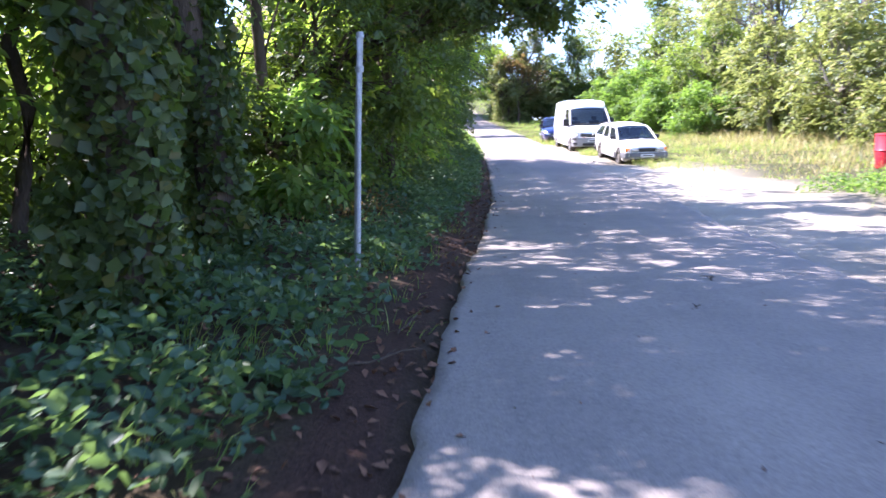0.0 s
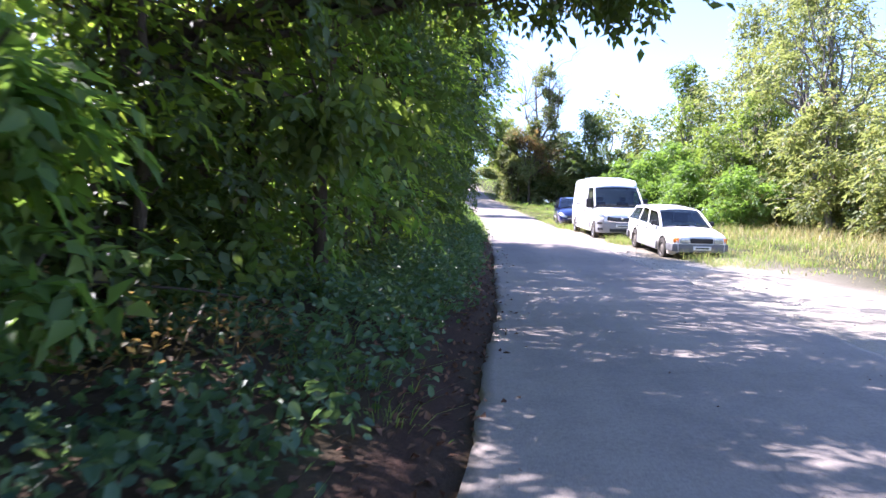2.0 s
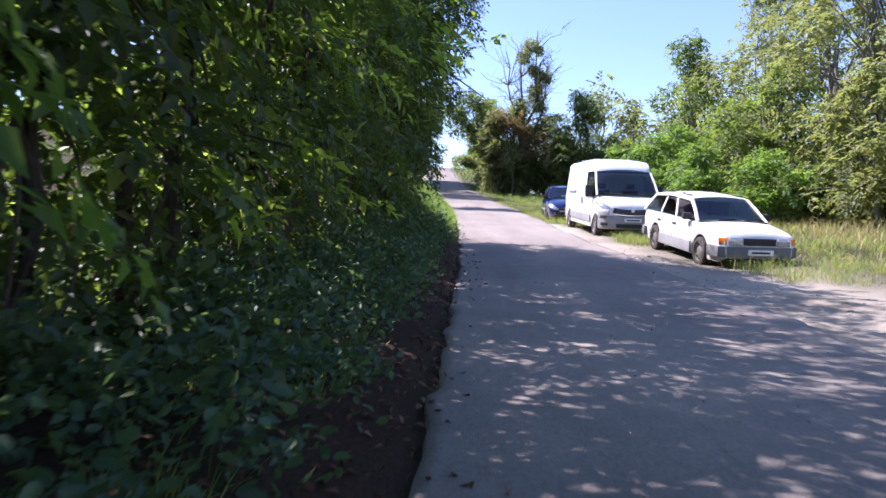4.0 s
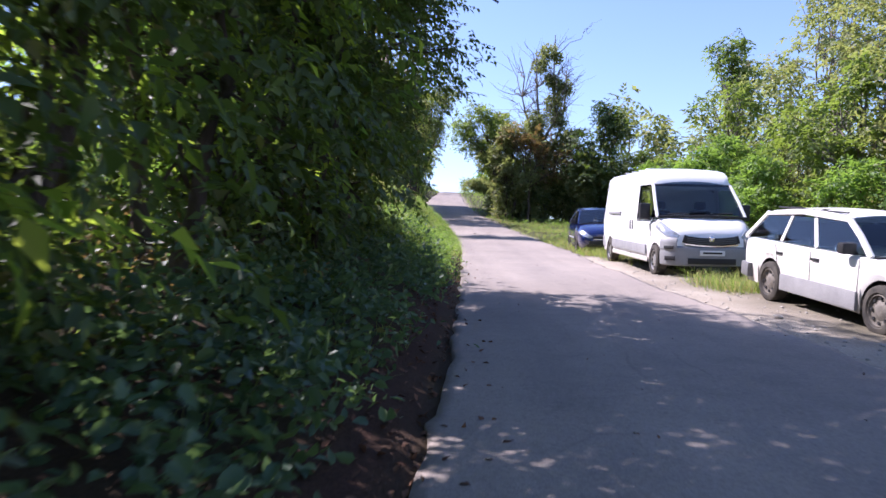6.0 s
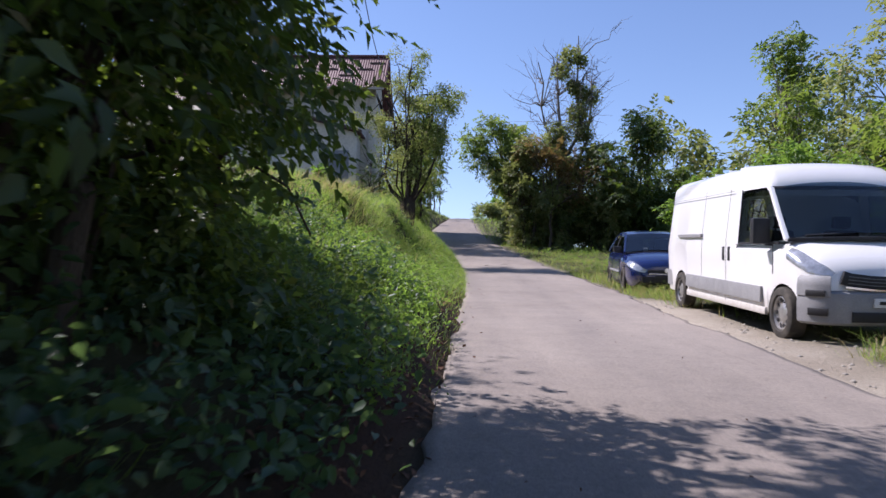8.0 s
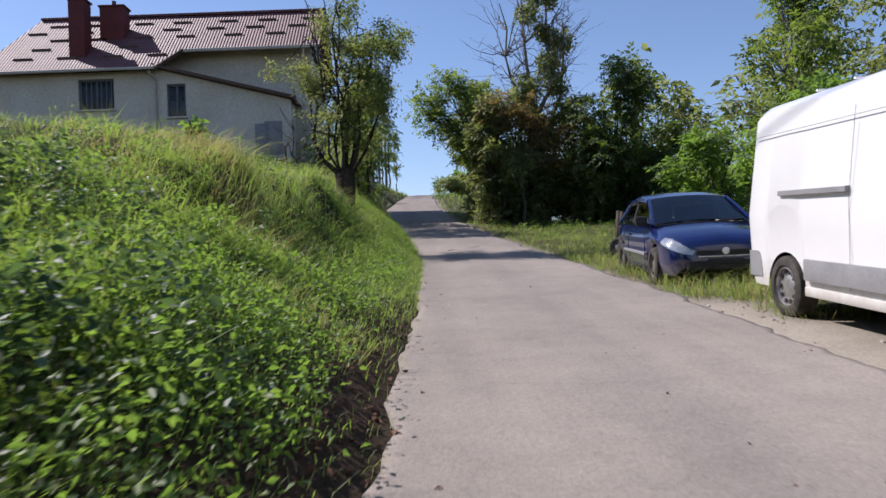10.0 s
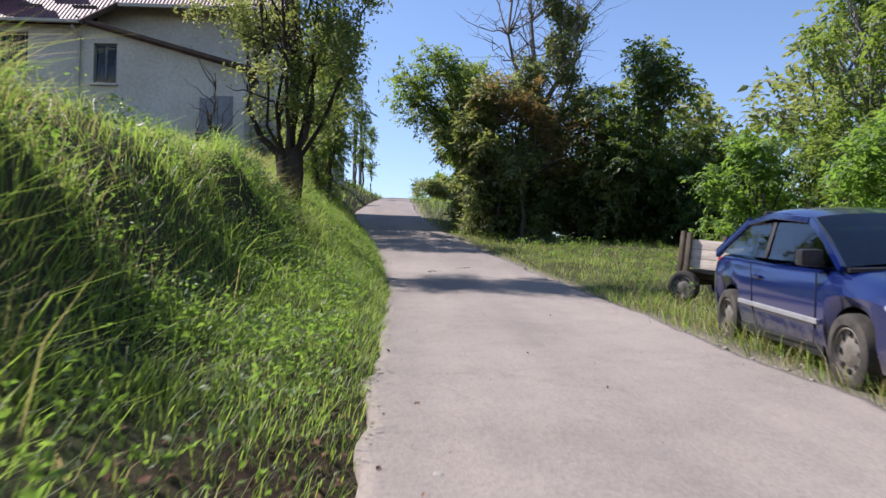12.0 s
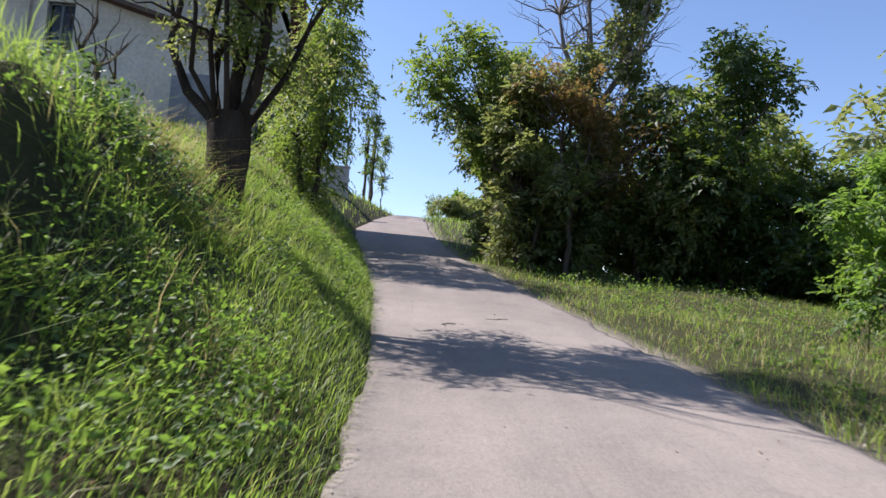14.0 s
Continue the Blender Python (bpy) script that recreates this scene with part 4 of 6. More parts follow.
bar("scuttle", [(-0.95, wsb[0] + 0.0, wsb[1] - 0.0), (-0.5, wsb[0] - 0.11, wsb[1] + 0.02), (0, wsb[0] - 0.16, wsb[1] + 0.03), (0.5, wsb[0] - 0.11, wsb[1] + 0.02), (0.95, wsb[0] + 0.0, wsb[1] - 0.0)], 0.14, 0.04, BLACK, van, (0, 0, 1))
for q in (-0.75, 0.05):
    bar("wiper", [(q, wsb[0] - 0.06, wsb[1] + 0.06), (q + 0.62, wsb[0] - 0.03, wsb[1] + 0.10)], 0.03, 0.02, BLACK, van, (0, -1, 1))
slab("dashboard", (-0.88, -1.82, 1.12), (0.88, -1.35, 1.27), CABIN, van, 0.05)
slab("dash_papers", (-0.05, -1.72, 1.275), (0.28, -1.5, 1.285), PLATE, van, 0.002, "white papers on the dashboard")
slab("bulkhead", (-0.9, -0.12, 1.0), (0.9, -0.10, 2.3), CABIN, van, 0.005)
for q in (-0.5, 0.45):
    seat(van, q, -0.5, 0.9)
RIGHT_SIDE = [(0.0, -2.63), (0.3, -2.625), (0.56, -2.61), (0.72, -2.575), (0.83, -2.51), (0.91, -2.41), (0.965, -2.28)]
FRONT_LINE = [(-x_, y_) for x_, y_ in RIGHT_SIDE[:0:-1]] + RIGHT_SIDE
sweep("front_bumper", FRONT_LINE, [(-0.03, 0.27), (0.02, 0.30), (0.03, 0.42), (0.03, 0.55), (0.015, 0.655), (-0.03, 0.69)], PALE_PLASTIC, van, "deep grey plastic bumper")
for s in (-1, 1):
    line = [(-x_, y_) for x_, y_ in RIGHT_SIDE[:2:-1]] if s < 0 else RIGHT_SIDE[3:]
    sweep("bumper_corner", line, [(0.0, 0.60), (0.034, 0.62), (0.034, 0.75), (0.02, 0.83), (-0.02, 0.865)], PALE_PLASTIC, van, "grey plastic bumper corner")
    bar("bumper_recess", [(s * 0.79, -2.583, 0.655), (s * 0.87, -2.507, 0.655), (s * 0.935, -2.415, 0.655)], 0.075, 0.03, BLACK, van, (s * 0.8, -1, 0))
    bar("fog_lamp", [(s * 0.76, -2.60, 0.43), (s * 0.86, -2.52, 0.43), (s * 0.92, -2.44, 0.43)], 0.09, 0.03, BLACK, van, (s * 0.8, -1, 0))
bar("grille", [(-0.58, -2.555, 0.85), (-0.5, -2.565, 0.825), (-0.25, -2.575, 0.795), (0, -2.578, 0.785), (0.25, -2.575, 0.795), (0.5, -2.565, 0.825), (0.58, -2.555, 0.85)], 0.16, 0.05, BLACK, van, (0, -1, 0), "wide black grille")
for q in (-0.04, 0.0, 0.04):
    bar("grille_slat", [(-0.52, -2.592, 0.825 + q), (-0.25, -2.603, 0.797 + q), (0, -2.606, 0.787 + q), (0.25, -2.603, 0.797 + q), (0.52, -2.592, 0.825 + q)], 0.012, 0.012, PLASTIC, van, (0, -1, 0))
bar("grille_trim", [(-0.56, -2.59, 0.735), (-0.25, -2.61, 0.705), (0, -2.612, 0.695), (0.25, -2.61, 0.705), (0.56, -2.59, 0.735)], 0.03, 0.03, CHROME, van, (0, -1, 0))
bar("lower_grille", [(-0.5, -2.655, 0.38), (0, -2.668, 0.38), (0.5, -2.655, 0.38)], 0.12, 0.02, BLACK, van, (0, -1, 0))
slab("number_plate", (-0.26, -2.682, 0.50), (0.26, -2.66, 0.61), PLATE, van, 0.004)
slab("plate_text", (-0.2, -2.686, 0.535), (0.2, -2.683, 0.575), BLACK, van, 0.001)
lens("badge", (0, -2.60, 0.845), (0.06, 0.03, 0.065), (0, 0, 0), CHROME, van, "rounded chrome badge")
for q in range(4):
    slab("roof_rib", (-0.62, 0.4 + q * 0.7, 2.475), (0.62, 0.44 + q * 0.7, 2.50), WHITE, van, 0.008)


# ---- house on the hill ----
PLASTER = mottled("plaster", (0.50, 0.45, 0.36), (0.64, 0.59, 0.50), 0.5, 9, 0.92, 0, 0.2, 0.3, 0.02)
CHIMNEY = mottled("chimney_paint", (0.10, 0.022, 0.02), (0.16, 0.035, 0.03), 2, 30, 0.7)
TIMBER = mottled("dark_timber", (0.07, 0.045, 0.035), (0.12, 0.08, 0.06), 3, 40, 0.8)
GUTTER = mottled("gutter_metal", (0.42, 0.36, 0.30), (0.5, 0.44, 0.37), 3, 30, 0.5)
FRAME = mottled("window_frame", (0.10, 0.12, 0.12), (0.16, 0.18, 0.18), 5, 40, 0.6)
DARKNESS = mottled("dark_room", (0.03, 0.035, 0.04), (0.05, 0.055, 0.06), 2, 20, 0.6)
STAIN = mottled("grey_wall_stain", (0.20, 0.20, 0.21), (0.3, 0.3, 0.3), 3, 20, 0.95)


def tile_material():
    """Ribbed pressed-metal tiles: rows of arched ribs with stepped courses."""
    m, n, l, b = material("roof_tiles", 0.6, 0.0, 0.35)
    w1, w2 = n.new("ShaderNodeTexWave"), n.new("ShaderNodeTexWave")
    co = n.new("ShaderNodeTexCoord")
    for w, d, s in ((w1, 'X', 2.3), (w2, 'Y', 1.5)):
        w.bands_direction = d
        w.inputs["Scale"].default_value = s
        w.inputs["Distortion"].default_value = 0.2
        l.new(co.outputs["Object"], w.inputs["Vector"])
    w2.wave_profile = 'SAW'
    col = ramp(n, l, noise_tex(n, l, 0.8, 5), [(0.3, (0.105, 0.04, 0.042)), (0.7, (0.16, 0.068, 0.07))])
    # shade in the troughs of ribs and courses is multiplied into the tile colour
    shade_ = mix(n, l, 0.5, w1.outputs["Color"], w2.outputs["Color"])
    col = mix(n, l, 0.6, col, ramp(n, l, shade_, [(0.15, (0.5, 0.5, 0.5)), (0.6, (1.15, 1.15, 1.15))]), 'MULTIPLY')
    l.new(col, b.inputs["Base Color"])
    bump(n, l, b, shade_, 0.8, 0.05)
    return m


TILES = tile_material()
house = empty("house", Matrix.Translation((-10, 59.3, 8.2)), "cream plastered house with a dark red tiled roof on the hill", "house")


def hpart(name, lo, hi, mat, bevel=0.02, parent=None, label=""):
    """A block of the house, from world corners."""
    o = Vector((-10, 59.3, 8.2))
    return slab(name, tuple(Vector(lo) - o), tuple(Vector(hi) - o), mat, parent or house, bevel, label)


def prism(name, outline, y0, y1, mat, label=""):
    """A wall of the given outline in x and z between two depths."""
    bm = bmesh.new()
    a = [bm.verts.new((x + 10, y0 - 59.3, z - 8.2)) for x, z in outline]
    b = [bm.verts.new((x + 10, y1 - 59.3, z - 8.2)) for x, z in outline]
    bm.faces.new(a)
    bm.faces.new(b[::-1])
    for k in range(len(a)):
        bm.faces.new((a[k], b[k], b[(k + 1) % len(a)], a[(k + 1) % len(a)]))
    bmesh.ops.recalc_face_normals(bm, faces=bm.faces[:])
    return part(name, bm, mat, house, label)


# front walls, pierced by two windows
W1, W2 = (-12.95, -11.4, 9.9, 11.25), (-9.1, -8.28, 9.45, 10.92)
hpart("wall", (-16.6, 59.3, 6.0), (W1[0], 59.6, 11.55), PLASTER, 0.01)
hpart("wall", (W1[1], 59.3, 6.0), (-9.62, 59.6, 11.55), PLASTER, 0.01)
hpart("wall", (W1[0], 59.3, 6.0), (W1[1], 59.6, W1[2]), PLASTER, 0.01)
hpart("wall", (W1[0], 59.3, W1[3]), (W1[1], 59.6, 11.55), PLASTER, 0.01)
slope_z = lambda x: 11.62 + (10.02 - 11.62) * (x + 9.6) / 5.9
prism("wall", [(-9.62, 6.0), (W2[0], 6.0), (W2[0], slope_z(W2[0])), (-9.62, 11.6)], 59.32, 59.6, PLASTER)
prism("wall", [(W2[1], 6.0), (-3.7, 6.0), (-3.7, 10.02), (W2[1], slope_z(W2[1]))], 59.32, 59.6, PLASTER)
prism("wall", [(W2[0], 6.0), (W2[1], 6.0), (W2[1], W2[2]), (W2[0], W2[2])], 59.32, 59.6, PLASTER)
prism("wall", [(W2[0], W2[3]), (W2[1], W2[3]), (W2[1], slope_z(W2[1])), (W2[0], slope_z(W2[0]))], 59.32, 59.6, PLASTER)
hpart("wall", (-9.6, 60.7, 6.0), (-2.9, 61.0, 12.95), PLASTER, 0.01)
hpart("wall", (-16.6, 59.6, 6.0), (-16.3, 64.3, 11.6), PLASTER, 0.01)
hpart("wall", (-3.2, 61.0, 6.0), (-2.9, 64.3, 11.9), PLASTER, 0.01)
hpart("wall", (-16.6, 64.0, 6.0), (-2.9, 64.3, 11.6), PLASTER, 0.01)
hpart("wall", (-4.0, 59.6, 6.0), (-3.7, 60.7, 10.0), PLASTER, 0.01)
hpart("wall_stain", (-4.9, 59.305, 7.6), (-4.1, 59.318, 9.1), STAIN, 0.003, None, "grey damp patch on the plaster")
for (x0, x1, z0, z1), bars in ((W1, 7), (W2, 0)):
    # a dark sheet behind each pane stands in for the unlit room
    win = hpart("window", (x0 + 0.02, 59.5, z0 + 0.02), (x1 - 0.02, 59.53, z1 - 0.02), DARKNESS, 0.002)
    hpart("pane", (x0 + 0.08, 59.46, z0 + 0.08), (x1 - 0.08, 59.47, z1 - 0.08), GLASS, 0.002)
    for a, b in (((x0, z0), (x1, z0 + 0.08)), ((x0, z1 - 0.08), (x1, z1)), ((x0, z0), (x0 + 0.07, z1)), ((x1 - 0.07, z0), (x1, z1)), (((x0 + x1) / 2 - 0.04, z0), ((x0 + x1) / 2 + 0.04, z1))):
        hpart("window_frame", (a[0], 59.42, a[1]), (b[0], 59.48, b[1]), FRAME, 0.01)
    for k in range(bars):
        q = x0 + 0.12 + k * (x1 - x0 - 0.24) / (bars - 1)
        hpart("window_bar", (q - 0.02, 59.33, z0), (q + 0.02, 59.36, z1), FRAME, 0.008)
    hpart("window_sill", (x0 - 0.08, 59.2, z0 - 0.08), (x1 + 0.08, 59.36, z0), PLASTER, 0.01)
hpart("shutter", (-8.95, 59.44, 10.2), (-8.45, 59.455, 10.55), DARKNESS, 0.003)
hpart("cellar_door", (-5.3, 59.28, 7.6), (-4.75, 59.316, 9.0), STAIN, 0.005, None, "weathered grey cellar door")


# roof: the front slope comes lower over the left wing
def roof_plane(name, corners, mat, thick=0.12):
    bm = bmesh.new()
    vs = [Vector(c) - Vector((-10, 59.3, 8.2)) for c in corners]
    nrm = (vs[1] - vs[0]).cross(vs[2] - vs[0]).normalized()
    a = [bm.verts.new(v) for v in vs]
    b = [bm.verts.new(v - nrm * thick) for v in vs]
    bm.faces.new(a)
    bm.faces.new(b[::-1])
    for k in range(len(a)):
        bm.faces.new((a[k], b[k], b[(k + 1) % len(a)], a[(k + 1) % len(a)]))
    bmesh.ops.recalc_face_normals(bm, faces=bm.faces[:])
    return part(name, bm, mat, house)


RIDGE_Y, RIDGE_Z = 62.3, 15.05
k = (RIDGE_Z - 11.6) / (RIDGE_Y - 58.85)
rz_ = lambda yy: 11.6 + k * (yy - 58.85)
roof = roof_plane("roof", [(-17.3, 58.85, rz_(58.85)), (-9.45, 58.85, rz_(58.85)), (-8.55, 59.9, rz_(59.9)), (-2.35, 59.9, rz_(59.9)), (-2.35, RIDGE_Y, RIDGE_Z), (-16.0, RIDGE_Y, RIDGE_Z)], TILES)
roof["label"] = "dark red ribbed roof tiles"
roof_plane("roof", [(-2.35, 64.7, 12.0), (-17.3, 64.7, 12.0), (-16.0, RIDGE_Y + 0.02, RIDGE_Z), (-2.35, RIDGE_Y + 0.02, RIDGE_Z)], TILES)
roof_plane("roof", [(-17.3, 64.7, 12.0), (-17.3, 58.87, 11.62), (-16.02, RIDGE_Y, RIDGE_Z)], TILES)
prism("gable", [(-2.9, 11.0), (-3.15, 11.0), (-3.15, 12.6), (-2.9, 12.6)], 61.0, 64.3, PLASTER)
bm = bmesh.new()
vs = [bm.verts.new((x_ + 10, y_ - 59.3, z_ - 8.2)) for x_, y_, z_ in [(-2.9, 60.75, 12.4), (-2.9, 64.3, 12.0), (-2.9, RIDGE_Y, 14.9), (-3.15, 60.75, 12.4), (-3.15, 64.3, 12.0), (-3.15, RIDGE_Y, 14.9)]]
for f_ in ((0, 1, 2), (5, 4, 3), (0, 3, 4, 1), (1, 4, 5, 2), (2, 5, 3, 0)):
    bm.faces.new([vs[q] for q in f_])
part("gable", bm, PLASTER, house)
bar("ridge_cap", [(-6.0, RIDGE_Y - 59.3, RIDGE_Z - 8.16), (7.6, RIDGE_Y - 59.3, RIDGE_Z - 8.16)], 0.22, 0.1, TILES, house, (0, 0, 1))
bar("gutter", [(-7.2, -0.5, 3.32), (0.55, -0.5, 3.32)], 0.12, 0.1, GUTTER, house, (0, -1, 0))
bar("gutter", [(1.5, 0.55, rz_(59.9) - 8.3), (7.6, 0.55, rz_(59.9) - 8.3)], 0.14, 0.1, GUTTER, house, (0, -1, 0))
bar("verge_board", [(0.55, -0.42, 3.30), (1.48, 0.57, rz_(59.9) - 8.28)], 0.2, 0.06, TIMBER, house, (1, 0, 0))
bar("lean_to_verge", [(0.35, -0.1, 3.52), (6.55, -0.1, 1.86)], 0.16, 0.35, TIMBER, house, (0, -1, 0), "dark timber verge of the lean-to")
roof_plane("lean_to_roof", [(-9.7, 59.1, 11.72), (-3.45, 59.1, 10.06), (-3.45, 60.75, 10.06), (-9.7, 60.75, 11.72)], TILES, 0.08)
bar("downpipe", [(6.85, 0.62, 4.5), (6.7, 1.2, 3.6), (6.65, 1.2, -2)], 0.1, 0.1, GUTTER, house, (0, -1, 0))
bar("downpipe", [(0.3, -0.45, 3.2), (0.42, -0.06, 2.9), (0.42, -0.06, -2)], 0.09, 0.09, GUTTER, house, (0, -1, 0))
for x0, x1, yy, z1 in ((-13.45, -12.75, 59.6, 14.95), (-12.55, -11.45, 60.7, 15.0)):
    ch = hpart("chimney", (x0, yy, 11.5), (x1, yy + 0.7, z1), CHIMNEY, 0.02, None, "dark red painted chimney stack")
    o = Vector((-10, 59.3, 8.2))
    slab("chimney_cap", (x0 + 10 - 0.06, yy - 59.3 - 0.06, z1 - 8.2), (x1 + 10 + 0.06, yy - 59.3 + 0.76, z1 - 8.12), CHIMNEY, ch, 0.02)
hpart("chimney_cowl", (-12.1, 61.0, 15.07), (-11.95, 61.15, 15.4), TIMBER, 0.02)
for row, yy in enumerate((59.5, 60.1, 60.7, 61.2, 61.7)):
    for q in range(7):
        x0 = -16.0 + q * 2.0 + 0.55 * (row % 3) + rng.uniform(-0.2, 0.2)
        if x0 > -3.4 or (x0 > -9.6 and yy < 60.4):
            continue
        g = hpart("snow_guard", (x0, yy, rz_(yy) + 0.0), (x0 + 0.85, yy + 0.05, rz_(yy) + 0.11), TIMBER, 0.01)

# ---- plants ----
def at(x, y, dz=0.0):
    return (x, y, float(height(x, y)) + dz)


def blades_mesh(name, p, length, width, lean=(0, 0, 0), spread=0.35):
    """Grass blades: each a tapering strip that bends over."""
    n = len(p)
    length = np.broadcast_to(length, (n,))[:, None] * (0.32 + 0.95 * rng.random((n, 1)) ** 1.4)
    a = rng.uniform(0, 2 * math.pi, n)
    d = np.stack([np.cos(a), np.sin(a), np.zeros(n)], 1)
    s = np.stack([-np.sin(a), np.cos(a), np.zeros(n)], 1)
    w = width * rng.uniform(0.6, 1.4, (n, 1))
    tilt = d * rng.uniform(0.1, 1.0, (n, 1)) * spread + np.asarray(lean)
    if p.shape[1] == 5:
        tilt[:, :2] += p[:, 3:5] * 0.7
        p = p[:, :3]
    up = np.array([0, 0, 1.0])
    mid = p + (up * 0.55 + tilt * 0.4) * length
    tip = p + (up * rng.uniform(0.5, 1.0, (n, 1)) + tilt * 1.4) * length
    verts = np.stack([p - s * w * 0.5, p + s * w * 0.5, mid - s * w * 0.42, mid + s * w * 0.42, tip], 1).reshape(-1, 3)
    i = np.arange(n)[:, None] * 5
    faces = np.concatenate([i + [0, 1, 3], i + [0, 3, 2], i + [2, 3, 4]], 0)
    return mesh_from(name, verts, faces)


def scatter(n, x0, x1, y0, y1, keep):
    """n places on the ground within a rectangle, where keep(x, y) says how likely a plant is."""
    x, y = rng.uniform(x0, x1, n), rng.uniform(y0, y1, n)
    k = rng.random(n) < keep(x, y)
    x, y = x[k], y[k]
    return np.stack([x, y, height(x, y) - 0.02], 1)


def tufty(p, reach=0.16, share=0.7):
    """Draws part of the places together into tufts."""
    c = p[rng.integers(0, len(p), max(len(p) // 22, 1))]
    k = rng.integers(0, len(c), len(p))
    m = rng.random(len(p)) < share
    off = rng.normal(size=(len(p), 2)) * reach
    q = np.concatenate([p, np.where(m[:, None], off / reach * 0.6, 0)], 1)
    q[m, :2] = c[k[m], :2] + off[m]
    q[:, 2] = height(q[:, 0], q[:, 1]) - 0.02
    return q


def off_road(p, gap=0.05):
    return p[(p[:, 0] < edge_l(p[:, 1]) - gap) | (p[:, 0] > edge_r(p[:, 1]) + gap)]


def weeds_mesh(name, p, tall, leaf, per, fine=False):
    """Leafy weeds: leaves set up along upright stalks."""
    q = np.repeat(p, per, 0)
    h = np.repeat(tall * rng.uniform(0.4, 1.2, len(p)), per)
    f = rng.random(len(q)) ** 0.7
    q = q + np.stack([rng.normal(size=len(q)) * (0.05 + 0.12 * (1 - f)), rng.normal(size=len(q)) * (0.05 + 0.12 * (1 - f)), f * h], 1)
    return leaves_mesh(name, q, leaf, None, 0.6 if fine else 0.55, 0.1, fine)


# grassy bank
left_u = lambda x, y: edge_l(y) - x
p = scatter(400000, -8, 2.0, 27.0, 60, lambda x, y: np.where(left_u(x, y) > 0.02, np.clip(1.25 - left_u(x, y) / 5.5, 0.12, 1) * np.clip((y - 26.6) / 1.5, 0, 1) * np.interp(y, [27, 44, 60], [1, 0.75, 0.35]) * np.clip((left_u(x, y) - np.interp(y, [28, 33, 38], [0.2, 0.18, 0.04])) / 0.22, 0, 1) * np.clip(0.65 + 0.75 * wave(x, y, 1.9, 11), 0.12, 1), 0))
p = off_road(tufty(p, 0.10, 0.85), 0.0)
dry = wave(p[:, 0], p[:, 1], 1.0, 8) + 0.5 * wave(p[:, 0], p[:, 1], 3.0, 2) + np.clip(left_u(p[:, 0], p[:, 1]) - 2.0, -1, 1.5) * 0.35 + rng.normal(size=len(p)) * 0.25
edge = np.clip(left_u(p[:, 0], p[:, 1]) / 1.2, 0.4, 1) * np.clip(1.5 - left_u(p[:, 0], p[:, 1]) / 4.5, 0.6, 1) * np.interp(p[:, 1], [28, 35, 40], [0.9, 1.0, 1.05])
for name, sel, mat, ln, wd, label in (("bank_grass", dry < 0.45, GRASS, 0.31, 0.0075, "lush green grass covering the roadside bank"), ("dry_bank_grass", dry >= 0.45, GRASS_DRY, 0.36, 0.0065, "tall seeding yellowish grass on the bank")):
    q = p[sel]
    sway = np.stack([0.15 + 0.4 * wave(q[:, 0], q[:, 1], 0.8, 1), -0.05 + 0.4 * wave(q[:, 0], q[:, 1], 1.0, 5), np.zeros(len(q))], 1)
    ln = ln * (1 + 0.45 * wave(q[:, 0], q[:, 1], 1.7, 14))
    tagged(link(name, blades_mesh(name, q, ln * edge[sel], wd, sway, 0.8), mat), label, "grass", kind="stuff")
p = off_road(scatter(19000, -5.5, 2, 26.5, 52, lambda x, y: np.where(left_u(x, y) > 0.25, np.clip(0.5 + wave(x, y, 0.9, 6), 0.12, 1) * np.clip(1.35 - left_u(x, y) / 3.2, 0.05, 1) * np.interp(y, [27, 31, 36, 40, 47], [1.6, 1, 0.6, 0.55, 0.4]), 0)))
# weeds next to the wood get the darkest leaf colour to deepen its shade
near_wood = (p[:, 1] + 0.6 * left_u(p[:, 0], p[:, 1]) < 31.3 - rng.random(len(p))) & (left_u(p[:, 0], p[:, 1]) > 0.7)
tagged(link("shade_weeds", weeds_mesh("shade_weeds", p[near_wood], 0.36, 0.05, 20), LEAF_DARK), "weeds coloured dark for shade at the end of the wood on the bank", "weeds", kind="stuff")
p = p[~near_wood]
tagged(link("bank_weeds", weeds_mesh("bank_weeds", p, 0.28 + 0.16 * wave(p[:, 0], p[:, 1], 1.6, 3), 0.046, 20), LEAF_BRIGHT), "broad-leaved green weeds among the bank grass", "weeds", kind="stuff")
p = tufty(np.repeat(off_road(scatter(900, -4.5, 1.2, 29, 47, lambda x, y: np.where(left_u(x, y) > 0.9, np.clip(0.2 + wave(x, y, 1.1, 4), 0.02, 1) * np.clip(1.5 - left_u(x, y) / 3, 0, 1), 0))), 1, 0), 0.35, 0.8)[:, :3]
tagged(link("tall_weeds", weeds_mesh("tall_weeds", p, 0.55, 0.065, 60), LEAF_NETTLE), "tall grey-green leafy weeds standing in clumps on the bank", "weeds", kind="stuff")
p = off_road(scatter(14000, -3.5, 1.4, 29, 50, lambda x, y: np.where((left_u(x, y) > 1.1) & (left_u(x, y) < 3.2), np.clip(0.35 + wave(x, y, 1.3, 2), 0.05, 1), 0)))
tagged(link("arching_grass", blades_mesh("arching_grass", tufty(p, 0.08, 0.85), 0.42, 0.008, (0.45, -0.15, -0.1), 0.7), GRASS), "long arching grass hanging down the bank", "grass", kind="stuff")
p = off_road(scatter(500, -6, 1.6, 27, 50, lambda x, y: np.where(left_u(x, y) > 0.7, 0.5, 0)))
tagged(link("seed_stalks", blades_mesh("seed_stalks", p, 0.62, 0.008, (0.15, 0, 0), 0.4), GRASS_DRY), "tall pale seed stalks on the bank", "grass", kind="stuff")

# verges to the right
right_v = lambda x, y: x - edge_r(y)


